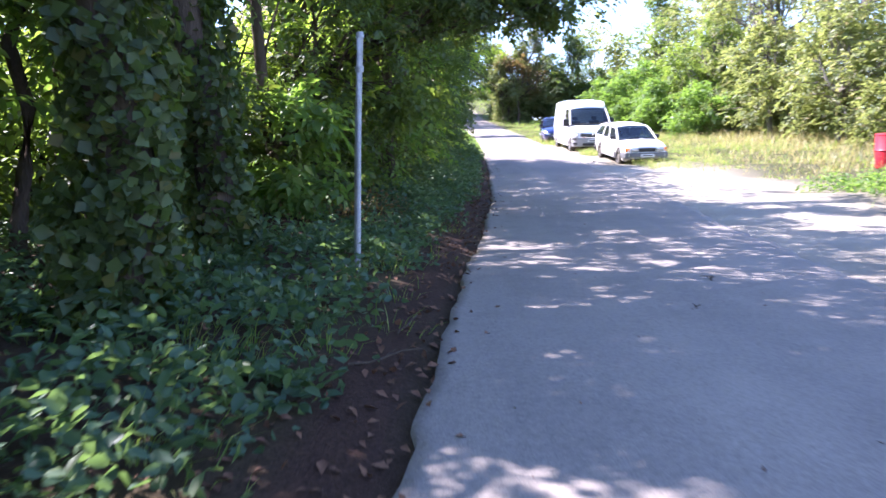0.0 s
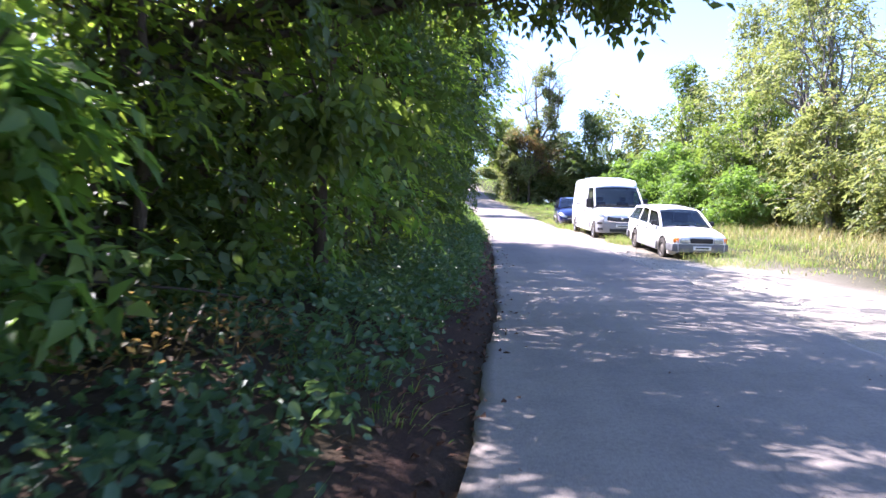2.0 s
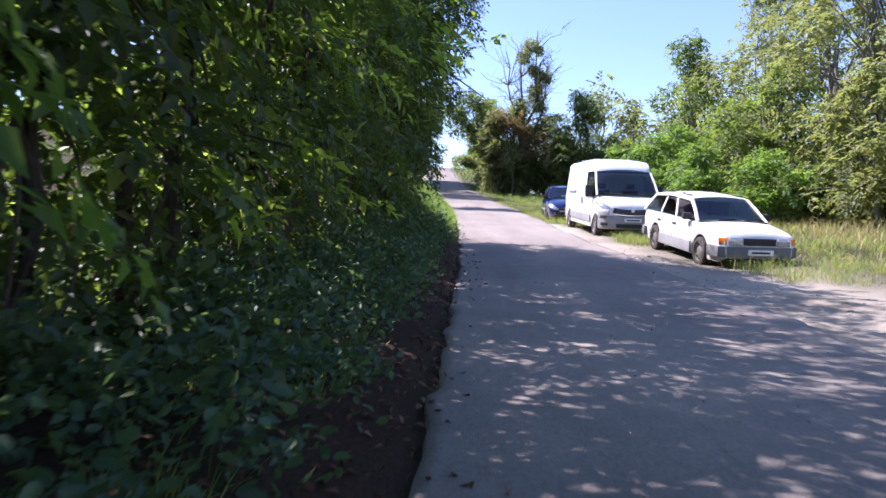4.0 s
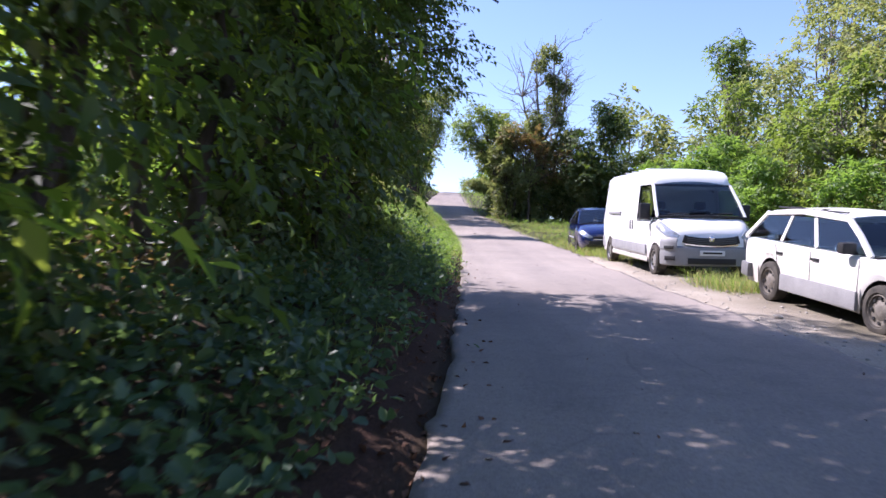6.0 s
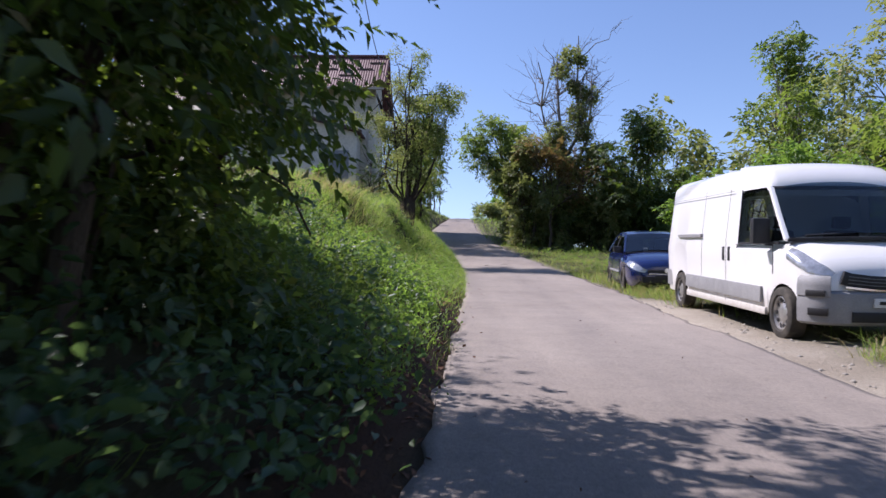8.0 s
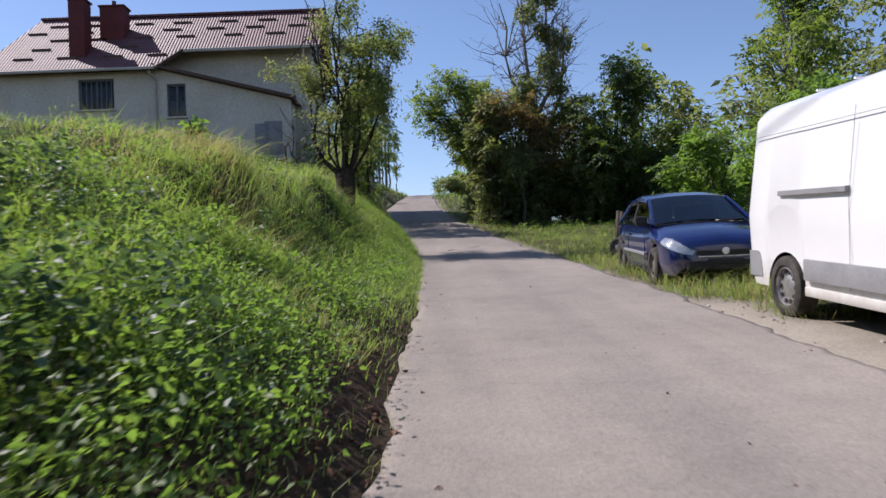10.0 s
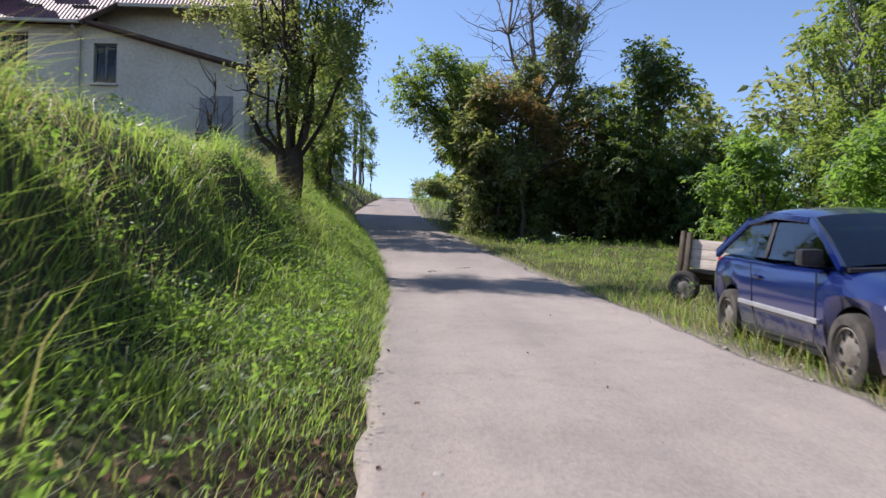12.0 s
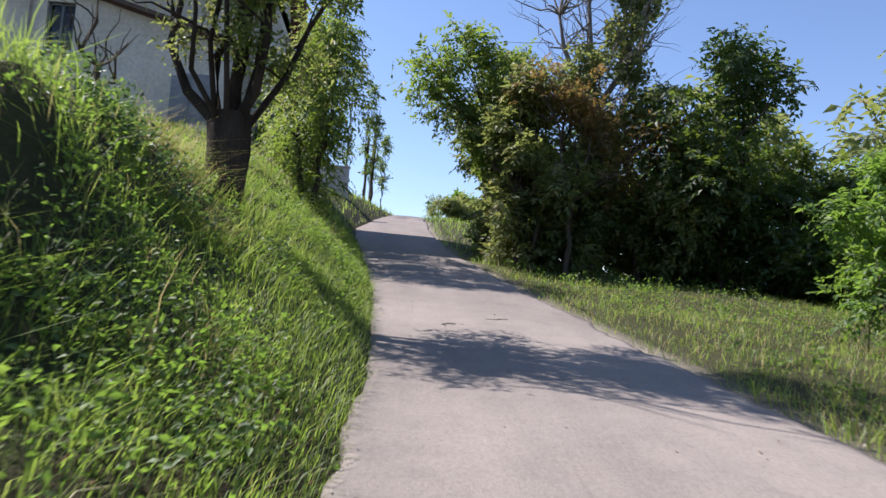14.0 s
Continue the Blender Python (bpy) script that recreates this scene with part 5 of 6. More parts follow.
def verge_keep(x, y):
    v = right_v(x, y)
    meadow = np.clip((y - 42.5) / 1.5, 0, 1) * np.clip(v / 0.4, 0, 1)
    cars = np.clip((v - 0.35) / 0.5, 0, 1) * np.clip(1 - np.abs(y - 39) / 4, 0, 1) * 1.0
    between = np.exp(-((y - 28.6) / 0.75) ** 2) * np.clip((v - 0.7) / 0.4, 0, 1) + 0.5 * np.exp(-((y - 35.9) / 0.7) ** 2) * np.clip((v - 0.5) / 0.4, 0, 1)
    under = np.clip((v - 1.3) / 0.6, 0, 1) * np.clip((y - 24) / 2, 0, 1) * 0.3 * (0.5 + 0.5 * wave(x, y, 2.0, 1))
    strip = 0.35 * np.exp(-((v - 0.95) / 0.2) ** 2) * np.clip((y - 29.5) / 2, 0, 1) * np.clip(0.4 + wave(x, y, 1.5, 4), 0, 1)
    return np.where(v > 0.03, np.clip(meadow + cars + between + under + strip, 0, 1) * np.clip(1.6 - v / 9, 0.25, 1), 0)


p = off_road(tufty(scatter(108000, 3.2, 16, 23, 58, verge_keep), 0.12, 0.65), 0.02)
seeds = rng.random(len(p))
near = np.interp(p[:, 1], [23, 40, 44, 50], [0.30, 0.32, 0.20, 0.17])
tagged(link("verge_grass", blades_mesh("verge_grass", p[seeds < 0.8], near[seeds < 0.8], 0.008, (-0.05, -0.05, 0), 0.7), GRASS), "short green grass on the verge beside the lane", "grass", kind="stuff")
tagged(link("dry_verge_grass", blades_mesh("dry_verge_grass", p[seeds >= 0.8], near[seeds >= 0.8] * 1.15, 0.008, (-0.08, -0.05, 0), 0.8), GRASS_DRY), "dry yellow grass on the verge around the cars", "grass", kind="stuff")
p = scatter(800, 4.5, 16, 42, 57, lambda x, y: np.where(right_v(x, y) > 0.8, np.clip(0.25 + wave(x, y, 0.8, 9) + 0.06 * (y - 44), 0.03, 1), 0))
tagged(link("meadow_weeds", weeds_mesh("meadow_weeds", p, 0.32, 0.065, 16), LEAF_BRIGHT), "leafy weeds in the meadow before the thicket", "weeds", kind="stuff")

p = np.concatenate([scatter(9000, 4.9, 7.6, 36.0, 43.5, lambda x, y: np.where(right_v(x, y) > 0.12, np.clip(1.3 - right_v(x, y) / 0.9, 0.06, 1) + (y < 37.6) * 0.8, 0)),
                    scatter(5200, 5.2, 8.4, 27.6, 29.6, lambda x, y: np.where(right_v(x, y) > 0.8, 0.9, 0)),
                    scatter(2200, 5.0, 7.5, 34.4, 36.6, lambda x, y: np.where(right_v(x, y) > 0.4, 0.7, 0)),
                    scatter(2600, 6.2, 9.0, 22.0, 24.0, lambda x, y: np.where(right_v(x, y) > 1.5, 0.8, 0))])
p = off_road(tufty(p, 0.10, 0.85), 0.05)
k = rng.random(len(p)) < 0.62
tagged(link("tuft_grass", blades_mesh("tuft_grass", p[k], 0.30, 0.007, (-0.05, -0.08, 0), 0.7), GRASS), "long green grass tufts round the parked cars", "grass", kind="stuff")
tagged(link("dry_tuft_grass", blades_mesh("dry_tuft_grass", p[~k], 0.32, 0.006, (-0.08, -0.08, 0), 0.9), GRASS_DRY), "long yellow grass tufts round the parked cars", "grass", kind="stuff")
p = scatter(70000, 0.3, 2.2, 28, 58, lambda x, y: np.where((left_u(x, y) > -0.02) & (left_u(x, y) < 1.1), np.interp(y, [28, 35, 40], [0.05, 0.15, 1.0]) * np.clip(1.3 - left_u(x, y), 0, 1), 0))
tagged(link("edge_grass", blades_mesh("edge_grass", p, 0.17, 0.006, (0.25, 0, 0), 0.8), GRASS), "short grass fringe hanging over the lane's edge", "grass", kind="stuff")

# field of dry grass to the right of the lane
def field_keep(x, y):
    v = right_v(x, y)
    lot = np.interp(y, [6, 12, 22, 25], [1.9, 2.9, 3.0, 2.2])
    return np.where(v > lot - 0.3, np.clip((v - lot) / 1.6 + 0.5 * wave(x, y, 1.2, 3), 0, 1) * np.clip(1.2 - x / 60, 0.3, 1), 0)


p = tufty(scatter(54000, 5.2, 26, 6, 44, field_keep), 0.16, 0.6)
p = p[~((p[:, 0] < 8.2) & (p[:, 1] > 23.2))]
tall = np.clip((p[:, 0] - 7.0) / 5, 0.4, 1.5)
pale = rng.random(len(p)) < np.clip(0.5 + (p[:, 0] - 8) * 0.06, 0.4, 0.85)
tagged(link("field_grass", blades_mesh("field_grass", p[pale], 0.42 * tall[pale], 0.016, (0, 0, 0), 0.5), GRASS_DRY), "pale dry grass in the field beside the lane", "grass", kind="stuff")
tagged(link("field_weeds", blades_mesh("field_weeds", p[~pale], 0.36 * tall[~pale], 0.02, (0, 0, 0), 0.6), GRASS), "green grass and weeds in the field", "grass", kind="stuff")

p = scatter(420, 7.3, 11.5, 11.3, 14.8, lambda x, y: np.clip(0.55 + 0.6 * wave(x, y, 1.1, 4), 0.1, 1))
tagged(link("lot_weeds", weeds_mesh("lot_weeds", p, 0.42, 0.09, 18), LEAF_BRIGHT), "low green weeds at the edge of the gravel", "weeds", kind="stuff")

# undergrowth and litter at the foot of the woods
p = scatter(15000, -6, 1.6, -2.5, 28, lambda x, y: np.where(left_u(x, y) > np.interp(y, [8, 14, 20], [0.55, 0.42, 0.3]) + 0.13 * wave(x, y, 2, 2), np.clip(1.2 - left_u(x, y) / 5, 0.1, 1) * np.clip(0.8 + 0.5 * wave(x, y, 1.3, 7), 0.25, 1), 0))
bare = (np.exp(-((p[:, 1] - 9.3) / 1.3) ** 2) + np.exp(-((p[:, 1] - 21.6) / 1.5) ** 2)) * np.clip(left_u(p[:, 0], p[:, 1]) - 0.7, 0, 1) + 0.5 * wave(p[:, 0], p[:, 1], 2.4, 6)
brown, p = p[bare > 0.62], p[bare <= 0.62]
tagged(link("withered_brush", weeds_mesh("withered_brush", brown[::2], 0.5, 0.055, 9), LEAF_BROWN), "withered brown stalks and leaves under the trees", "undergrowth", kind="stuff")
tagged(link("dead_stalks", blades_mesh("dead_stalks", brown[::3], 0.8, 0.007, (0.2, 0, -0.3), 1.7), LEAF_BROWN), "dry bent stalks in the undergrowth", "undergrowth", kind="stuff")
tagged(link("undergrowth", weeds_mesh("undergrowth", p, np.interp(p[:, 1], [8, 15], [0.26, 0.42]) * (1 + 0.5 * wave(p[:, 0], p[:, 1], 1.7, 9)), 0.075, 12, True), LEAF_NETTLE), "low nettles and brambles under the roadside trees", "undergrowth", kind="stuff")
p = scatter(1500, -4, 1.4, 2, 28, lambda x, y: np.where((left_u(x, y) > 0.3) & (left_u(x, y) < 2.6), 0.35, 0))
tagged(link("woodland_grass", blades_mesh("woodland_grass", tufty(np.repeat(p, 14, 0), 0.1, 0.9), 0.2, 0.006, (0.2, 0, 0), 0.7), GRASS), "thin grass tufts at the foot of the trees", "grass", kind="stuff")
p = off_road(scatter(26000, -5, 2, -3, 42, lambda x, y: np.where((left_u(x, y) > -0.02) & (left_u(x, y) < 3.5), np.clip(1 - left_u(x, y) / 1.4, 0.06, 1) * np.interp(y, [26, 36, 42], [1, 0.9, 0.1]), 0)), -0.1)
q = scatter(5000, -0.6, 2.4, -2, 40, lambda x, y: np.where((left_u(x, y) > -0.45) & (left_u(x, y) < 0.05), np.exp(left_u(x, y) * 6) * np.interp(y, [24, 29, 36, 44], [0.6, 0.15, 0.12, 0.02]), 0))
q[:, 2] = road_z(q[:, 1]) + 0.005
q[:, 2] -= 0.02
p = np.concatenate([p[:, :3], q])
p[:, 2] += 0.035
tagged(link("leaf_litter", leaves_mesh("leaf_litter", p, 0.06, np.array([0, 0, 3.0]), 0.6, 0), LITTER), "brown dead leaves rotting along the lane's edge", "leaf litter", kind="stuff")
p = scatter(2600, 3, 8, 14, 44, lambda x, y: np.where((right_v(x, y) > -0.1) & (right_v(x, y) < 1.8), 0.8, 0))
p[:, 2] += 0.02
STONE = mottled("pebble", (0.26, 0.24, 0.21), (0.42, 0.39, 0.34), 9, 60, 0.9)
k = rng.uniform(0.012, 0.035, (len(p), 1, 1))
shape_ = np.array([[1, 0, 0], [0, 1, 0], [-1, 0, 0], [0, -1, 0], [0, 0, 0.7], [0, 0, -0.7]]) * 1.0
vv = p[:, None, :] + shape_[None] * k * rng.uniform(0.6, 1.3, (len(p), 6, 1))
i = np.arange(len(p))[:, None] * 6
ff = np.concatenate([i + t for t in ([0, 1, 4], [1, 2, 4], [2, 3, 4], [3, 0, 4], [1, 0, 5], [2, 1, 5], [3, 2, 5], [0, 3, 5])], 0)
tagged(link("gravel_stones", mesh_from("gravel_stones", vv.reshape(-1, 3), ff), STONE), "loose pebbles on the gravel verge", "gravel", kind="stuff")


# ---- woods along the lane ----
def column(h, r, lean=0.0, low=0.5, step=1.0, jit=0.35, bulge=0.0, depth=1.0):
    """Clumps stacked to a leafy mass of height h; lean and bulge push it towards the lane."""
    out = []
    z = low
    while z < h:
        f = z / h
        rr = r * (1.0 - 0.45 * max(f - 0.55, 0) / 0.45) * rng.uniform(0.72, 1.22)
        out.append((lean * f + bulge * math.sin(math.pi * f) + rng.normal() * jit * 0.6, rng.normal() * jit, z, rr * depth, rr * 1.1, rr * 0.85))
        z += step
    return out


def face_x(y):
    """How near the foliage comes to the lane."""
    return float(edge_l(y)) - float(np.interp(y, [-3, 4, 8.5, 11.5, 15, 26], [2.4, 2.5, 2.3, 1.5, 1.1, 0.55]))


y = -2.6
n = 0
while y < 27.3:
    fx = face_x(y)
    h = float(np.interp(y, [-3, 7.0, 7.5, 10.3, 11.4, 20, 26, 28], [6.5, 6.2, 1.4, 1.4, 6.6, 6.6, 6.3, 5.2])) + rng.uniform(-0.5, 0.4)
    gap = 7.3 < y < 10.4
    low = 1.7 if y < 7.3 else 0.35
    tree("roadside_shrub", at(fx - 1.05, y), column(h, 0.75 if gap else 1.1, 0.15 if y < 17 else -0.05, low, 0.8, 0.42 if y < 17 else 0.25, 0.25 if y < 17 else 0.12), 2200 if gap else 5200 if y < 9 else (6800 if y < 17 else 9500), (0.12 if n % 3 else 0.15) if y < 17 else 0.10, (LEAF_BRIGHT if n % 3 == 0 else LEAF_MID if n % 3 == 1 else LEAF_DARK) if y < 9 else (LEAF_BRIGHT if n % 3 == 0 and y < 16 else LEAF_DARK if n % 3 == 1 or y > 16 else LEAF_MID),
         "dense dark green leafy shrub overhanging the lane's edge", "shrub", trunk=0.07, group="shrubs along the lane", stems=2, droop=0.55, hollow=0.4, gaps=0.15 if y < 17 else -0.2, fine=y < 9.5)
    y += 1.35
    n += 1
for y, dx, h in [(-3, 4.5, 7.5), (0.5, 4.2, 7.5), (4.4, 3.8, 7.2), (8.2, 4.6, 6.4), (12, 3.2, 8), (15.5, 3.2, 8.6), (19, 3.0, 8.4), (22.5, 3.0, 8), (25.4, 3.5, 7.0), (24.0, 3.3, 7.2)]:
    tree("roadside_tree", at(float(edge_l(y)) - dx, y), column(h, 1.25 if 6 < y < 13 else 1.9, 0.4, 1.6 if 6 < y < 13 else 3.0 if y < 13 else 1.4, 1.35, 0.6, 0.4), 3600 if 6 < y < 13 else 4200 if y < 13 else 6000, 0.15, LEAF_SUNNY if 11 < y < 23 else LEAF_BRIGHT,
         "tall dark green tree in the wood beside the lane", "tree", trunk=0.15, group="trees beside the lane", droop=0.3)
for y, x, h in [(-6, -7.5, 4.6), (-2.5, -8, 4.6), (1, -8, 4.6), (4.5, -8, 4.6), (8, -8, 4.2), (11.5, -8, 3.2), (15.5, -8.5, 3.0)]:
    tree("background_tree", at(x, y), column(h, 2.4, 0, 0.8, 1.3, 0.7), 4000, 0.22, LEAF_SUNNY if y > 10 else LEAF_MID, "green tree deeper in the wood", "tree", trunk=0.18, group="trees deeper in the wood", droop=0.3)
# out of view to the left, added to cast shade on the near bank
for x, y, h in [(-4.4, 29.3, 6.2), (-5.2, 31.2, 6.4), (-6.6, 33.0, 6.2)]:
    tree("roadside_tree", at(x, y), billow(h, 1.5, 1.2, 16, 0.5), 6500, 0.13, LEAF_DARK, "tall dark green tree in the wood beside the lane", "tree", trunk=0.13, group="trees beside the lane", droop=0.3)
# the taller shrubs also stand out of view, grown to shade the bank
for x, y, h in [(0.0, 26.9, 1.5), (-2.5, 30.0, 3.2), (-3.4, 31.0, 3.4), (-4.6, 32.8, 2.8), (-3.4, 29.2, 5.0)]:
    tree("bank_shrub", at(x, y), column(h, 0.95, 0.1, 0.4, 0.6, 0.25), 6500, 0.07, LEAF_MID, "dark leafy shrub at the end of the wood on the bank", "shrub", trunk=0.04, group="shrubs on the bank", stems=3, droop=0.3, hollow=0.3)
y = -3.5
while y < 16:
    tree("understorey_shrub", at(float(edge_l(y)) - 4.9 + rng.uniform(-0.4, 0.4), y), column(2.7, 1.25, 0.1, 0.4, 0.8, 0.3), 2800, 0.16, LEAF_DARK, "dark shrub in the shade under the trees", "shrub", trunk=0.05, group="shrubs under the trees", stems=3, droop=0.3, hollow=0.3)
    y += 1.9
for y in (7.6, 8.8, 10.1, 11.6, 13.0, 14.4):
    tree("understorey_shrub", at(float(edge_l(y)) - 3.4, y), column(2.6 if y > 11 else 1.5, 1.0, 0, 0.4, 0.7, 0.25), 4200, 0.14, LEAF_DARK, "dark shrub in the shade under the trees", "shrub", trunk=0.05, group="shrubs under the trees", stems=3, droop=0.3, hollow=0.3)
# branches that reach over the lane
tree("overhanging_tree", at(-2.2, 11.2), [(0, 0, 4.5, 1.2, 1.2, 1.2), (1.6, 0.6, 5.0, 1.2, 1.3, 0.7), (3.3, 1.0, 3.75, 0.9, 0.9, 0.5), (4.3, 1.3, 3.65, 0.8, 0.7, 0.42), (5.2, 1.6, 3.95, 0.6, 0.6, 0.3), (7.2, 1.8, 4.25, 0.8, 0.7, 0.3), (3.2, 1.2, 3.0, 0.9, 0.8, 0.4), (4.2, 1.4, 3.1, 0.8, 0.8, 0.32), (2.5, 0.6, 3.2, 0.9, 0.9, 0.5), (1.6, 0.4, 3.0, 0.9, 0.9, 0.6), (3.4, 2.8, 4.2, 0.8, 0.8, 0.5), (4.4, 3.0, 4.1, 0.8, 0.8, 0.45), (5.4, 3.2, 4.4, 0.7, 0.7, 0.4)],
     24000, 0.12, LEAF_DARK, "dark tree with branches reaching over the lane", "tree", trunk=0.08, droop=0.4)
tree("overhanging_tree", at(-2.4, 5.2), [(0, 0, 5.0, 1.3, 1.3, 1.0), (1.4, 1.0, 4.6, 1.0, 1.0, 0.7), (2.2, 2.2, 4.5, 1.0, 1.0, 0.6), (3.6, 2.4, 5.2, 1.0, 1.0, 0.6), (2.6, 4.2, 4.3, 1.0, 1.0, 0.5), (3.8, 4.8, 4.6, 0.9, 0.9, 0.45)],
     8000, 0.13, LEAF_MID, "dark tree with branches reaching over the lane", "tree", trunk=0.16, droop=0.4)


# unseen high canopy, added only to keep the lane below in dappled shade
tree("overhanging_tree", at(-3.3, 8.6), [(0.3, 0, 5.8, 1.1, 1.1, 0.8), (1.5, -1.6, 5.6, 1.2, 1.2, 0.7), (1.6, 1.2, 5.9, 1.2, 1.2, 0.7), (2.7, -0.2, 6.1, 1.2, 1.2, 0.6), (3.6, -1.6, 6.2, 1.1, 1.1, 0.5), (3.4, 1.5, 6.3, 1.1, 1.1, 0.5), (2.4, -3.0, 5.8, 1.1, 1.1, 0.6), (-0.9, 0.2, 5.6, 1.1, 1.1, 0.6), (-0.6, 1.6, 5.8, 1.1, 1.1, 0.6), (0.3, -1.5, 5.5, 1.1, 1.1, 0.6)],
     15000, 0.14, LEAF_MID, "dark tree with branches reaching over the lane", "tree", trunk=0.12, droop=0.4)
tree("overhanging_tree", at(0.1, 25.4), [(0.35, 0.0, 1.4, 0.75, 0.8, 0.7), (0.55, 0.1, 2.3, 0.9, 0.9, 0.9), (0.7, 0.0, 3.3, 0.85, 0.9, 0.8), (0.9, 0.1, 4.2, 0.85, 0.9, 0.8), (0.75, 0.0, 5.1, 0.9, 1.0, 0.8), (0.3, 0.1, 5.9, 0.9, 1.0, 0.7)],
     26000, 0.075, LEAF_DARK, "dark leafy tree at the end of the wood overhanging the lane", "tree", trunk=0.08, stems=2, droop=0.5, hollow=0.35)

tree("overhanging_tree", at(0.0, 23.9), [(0.3, 0.1, 3.2, 0.8, 0.9, 0.8), (0.75, 0.0, 4.1, 0.8, 0.9, 0.8), (0.8, 0.0, 5.0, 0.85, 1.0, 0.8), (0.5, 0.1, 5.9, 0.9, 1.0, 0.7)],
     18000, 0.075, LEAF_DARK, "leafy green tree overhanging the lane's edge", "tree", trunk=0.07, stems=2, droop=0.5, hollow=0.35)

# trunks in the wood, the nearest clad in ivy
def ivy_trunk(x, y, r, h, leaves, lean=0.0):
    root = empty("ivy_tree", Matrix.Translation(at(x, y)), "thick dark trunk clad in ivy beside the lane", "tree", "ivy-clad trunks")
    pts = limb_line((0, 0, -0.3), (lean, 0.1, h), 0.10, 8)
    lines = [(pts, r, r * 0.6)]
    for k in range(4):
        lines.append((limb_line(pts[5 + k % 3], (rng.normal() * 1.3, rng.normal() * 1.3, h + rng.uniform(-1, 1.5)), 0.15), r * 0.35, 0.02))
    link("trunk", wood_mesh("trunk", lines, 10), BARK, root)
    f = rng.random(leaves) ** 1.2
    a = rng.uniform(0, 2 * math.pi, leaves)
    c = np.array([pts[min(int(q * 8), 8)] for q in f]) 
    rr = r * (1.05 + 0.75 * rng.random(leaves) + 0.35 * np.sin(a * 3 + f * 25))
    p = np.stack([c[:, 0] + np.cos(a) * rr, c[:, 1] + np.sin(a) * rr, f * h * 0.95 + rng.normal(size=leaves) * 0.05], 1)
    link("ivy", leaves_mesh("ivy", p, 0.085, np.stack([np.cos(a), np.sin(a), np.full(leaves, 0.4)], 1) * 1.4, 0.85, 0.7), LEAF_DARK, root, "glossy dark ivy leaves")
    return root


ivy_trunk(-1.75, 3.75, 0.17, 6.0, 8500, 0.15)
ivy_trunk(-1.8, 5.7, 0.15, 6.0, 6000, -0.1)
for x, y, r in [(-3.2, 4.6, 0.12), (-2.7, 2.4, 0.1), (-3.6, 7.4, 0.14), (-2.2, 9.3, 0.09), (-0.9, 12.9, 0.08)]:
    root = empty("bare_trunk", Matrix.Translation(at(x, y)), "slender dark tree trunk under the canopy", "tree", "bare trunks in the wood")
    pts = limb_line((0, 0, -0.2), (rng.normal() * 0.4, rng.normal() * 0.4, 6.5), 0.12, 7)
    link("trunk", wood_mesh("trunk", [(pts, r, r * 0.5)], 8), BARK, root)
    for k in range(7):
        link("branch", wood_mesh("branch", [(limb_line(pts[2 + k % 5], (rng.normal(), rng.normal(), rng.uniform(2, 5.5)), 0.1), 0.02, 0.005)], 6), BARK, root)

# hanging spray of large leaves close to the path
p = clump_points([(0, 0, 0, 0.35, 0.5, 0.3), (-0.3, 0.4, -0.15, 0.3, 0.4, 0.3), (-0.5, -0.3, 0.1, 0.4, 0.4, 0.3), (0.3, 0.9, 0.15, 0.35, 0.4, 0.3)], 700, 0.1)
spray = empty("hanging_branch", Matrix.Translation(at(-0.55, 11.3, 1.68)), "drooping branch with large dark green leaves", "branch")
link("leaves", sprays_mesh("leaves", p[:130], p[:130] * np.array([1.5, 1.5, 0.3]), 0.13, 6, 0.62, 1.0, True), LEAF_MID, spray)
for q in p[:9]:
    link("twig", wood_mesh("twig", [(limb_line((-1.6, 0, 0.6), tuple(q), 0.08), 0.02, 0.004)], 5), BARK, spray)

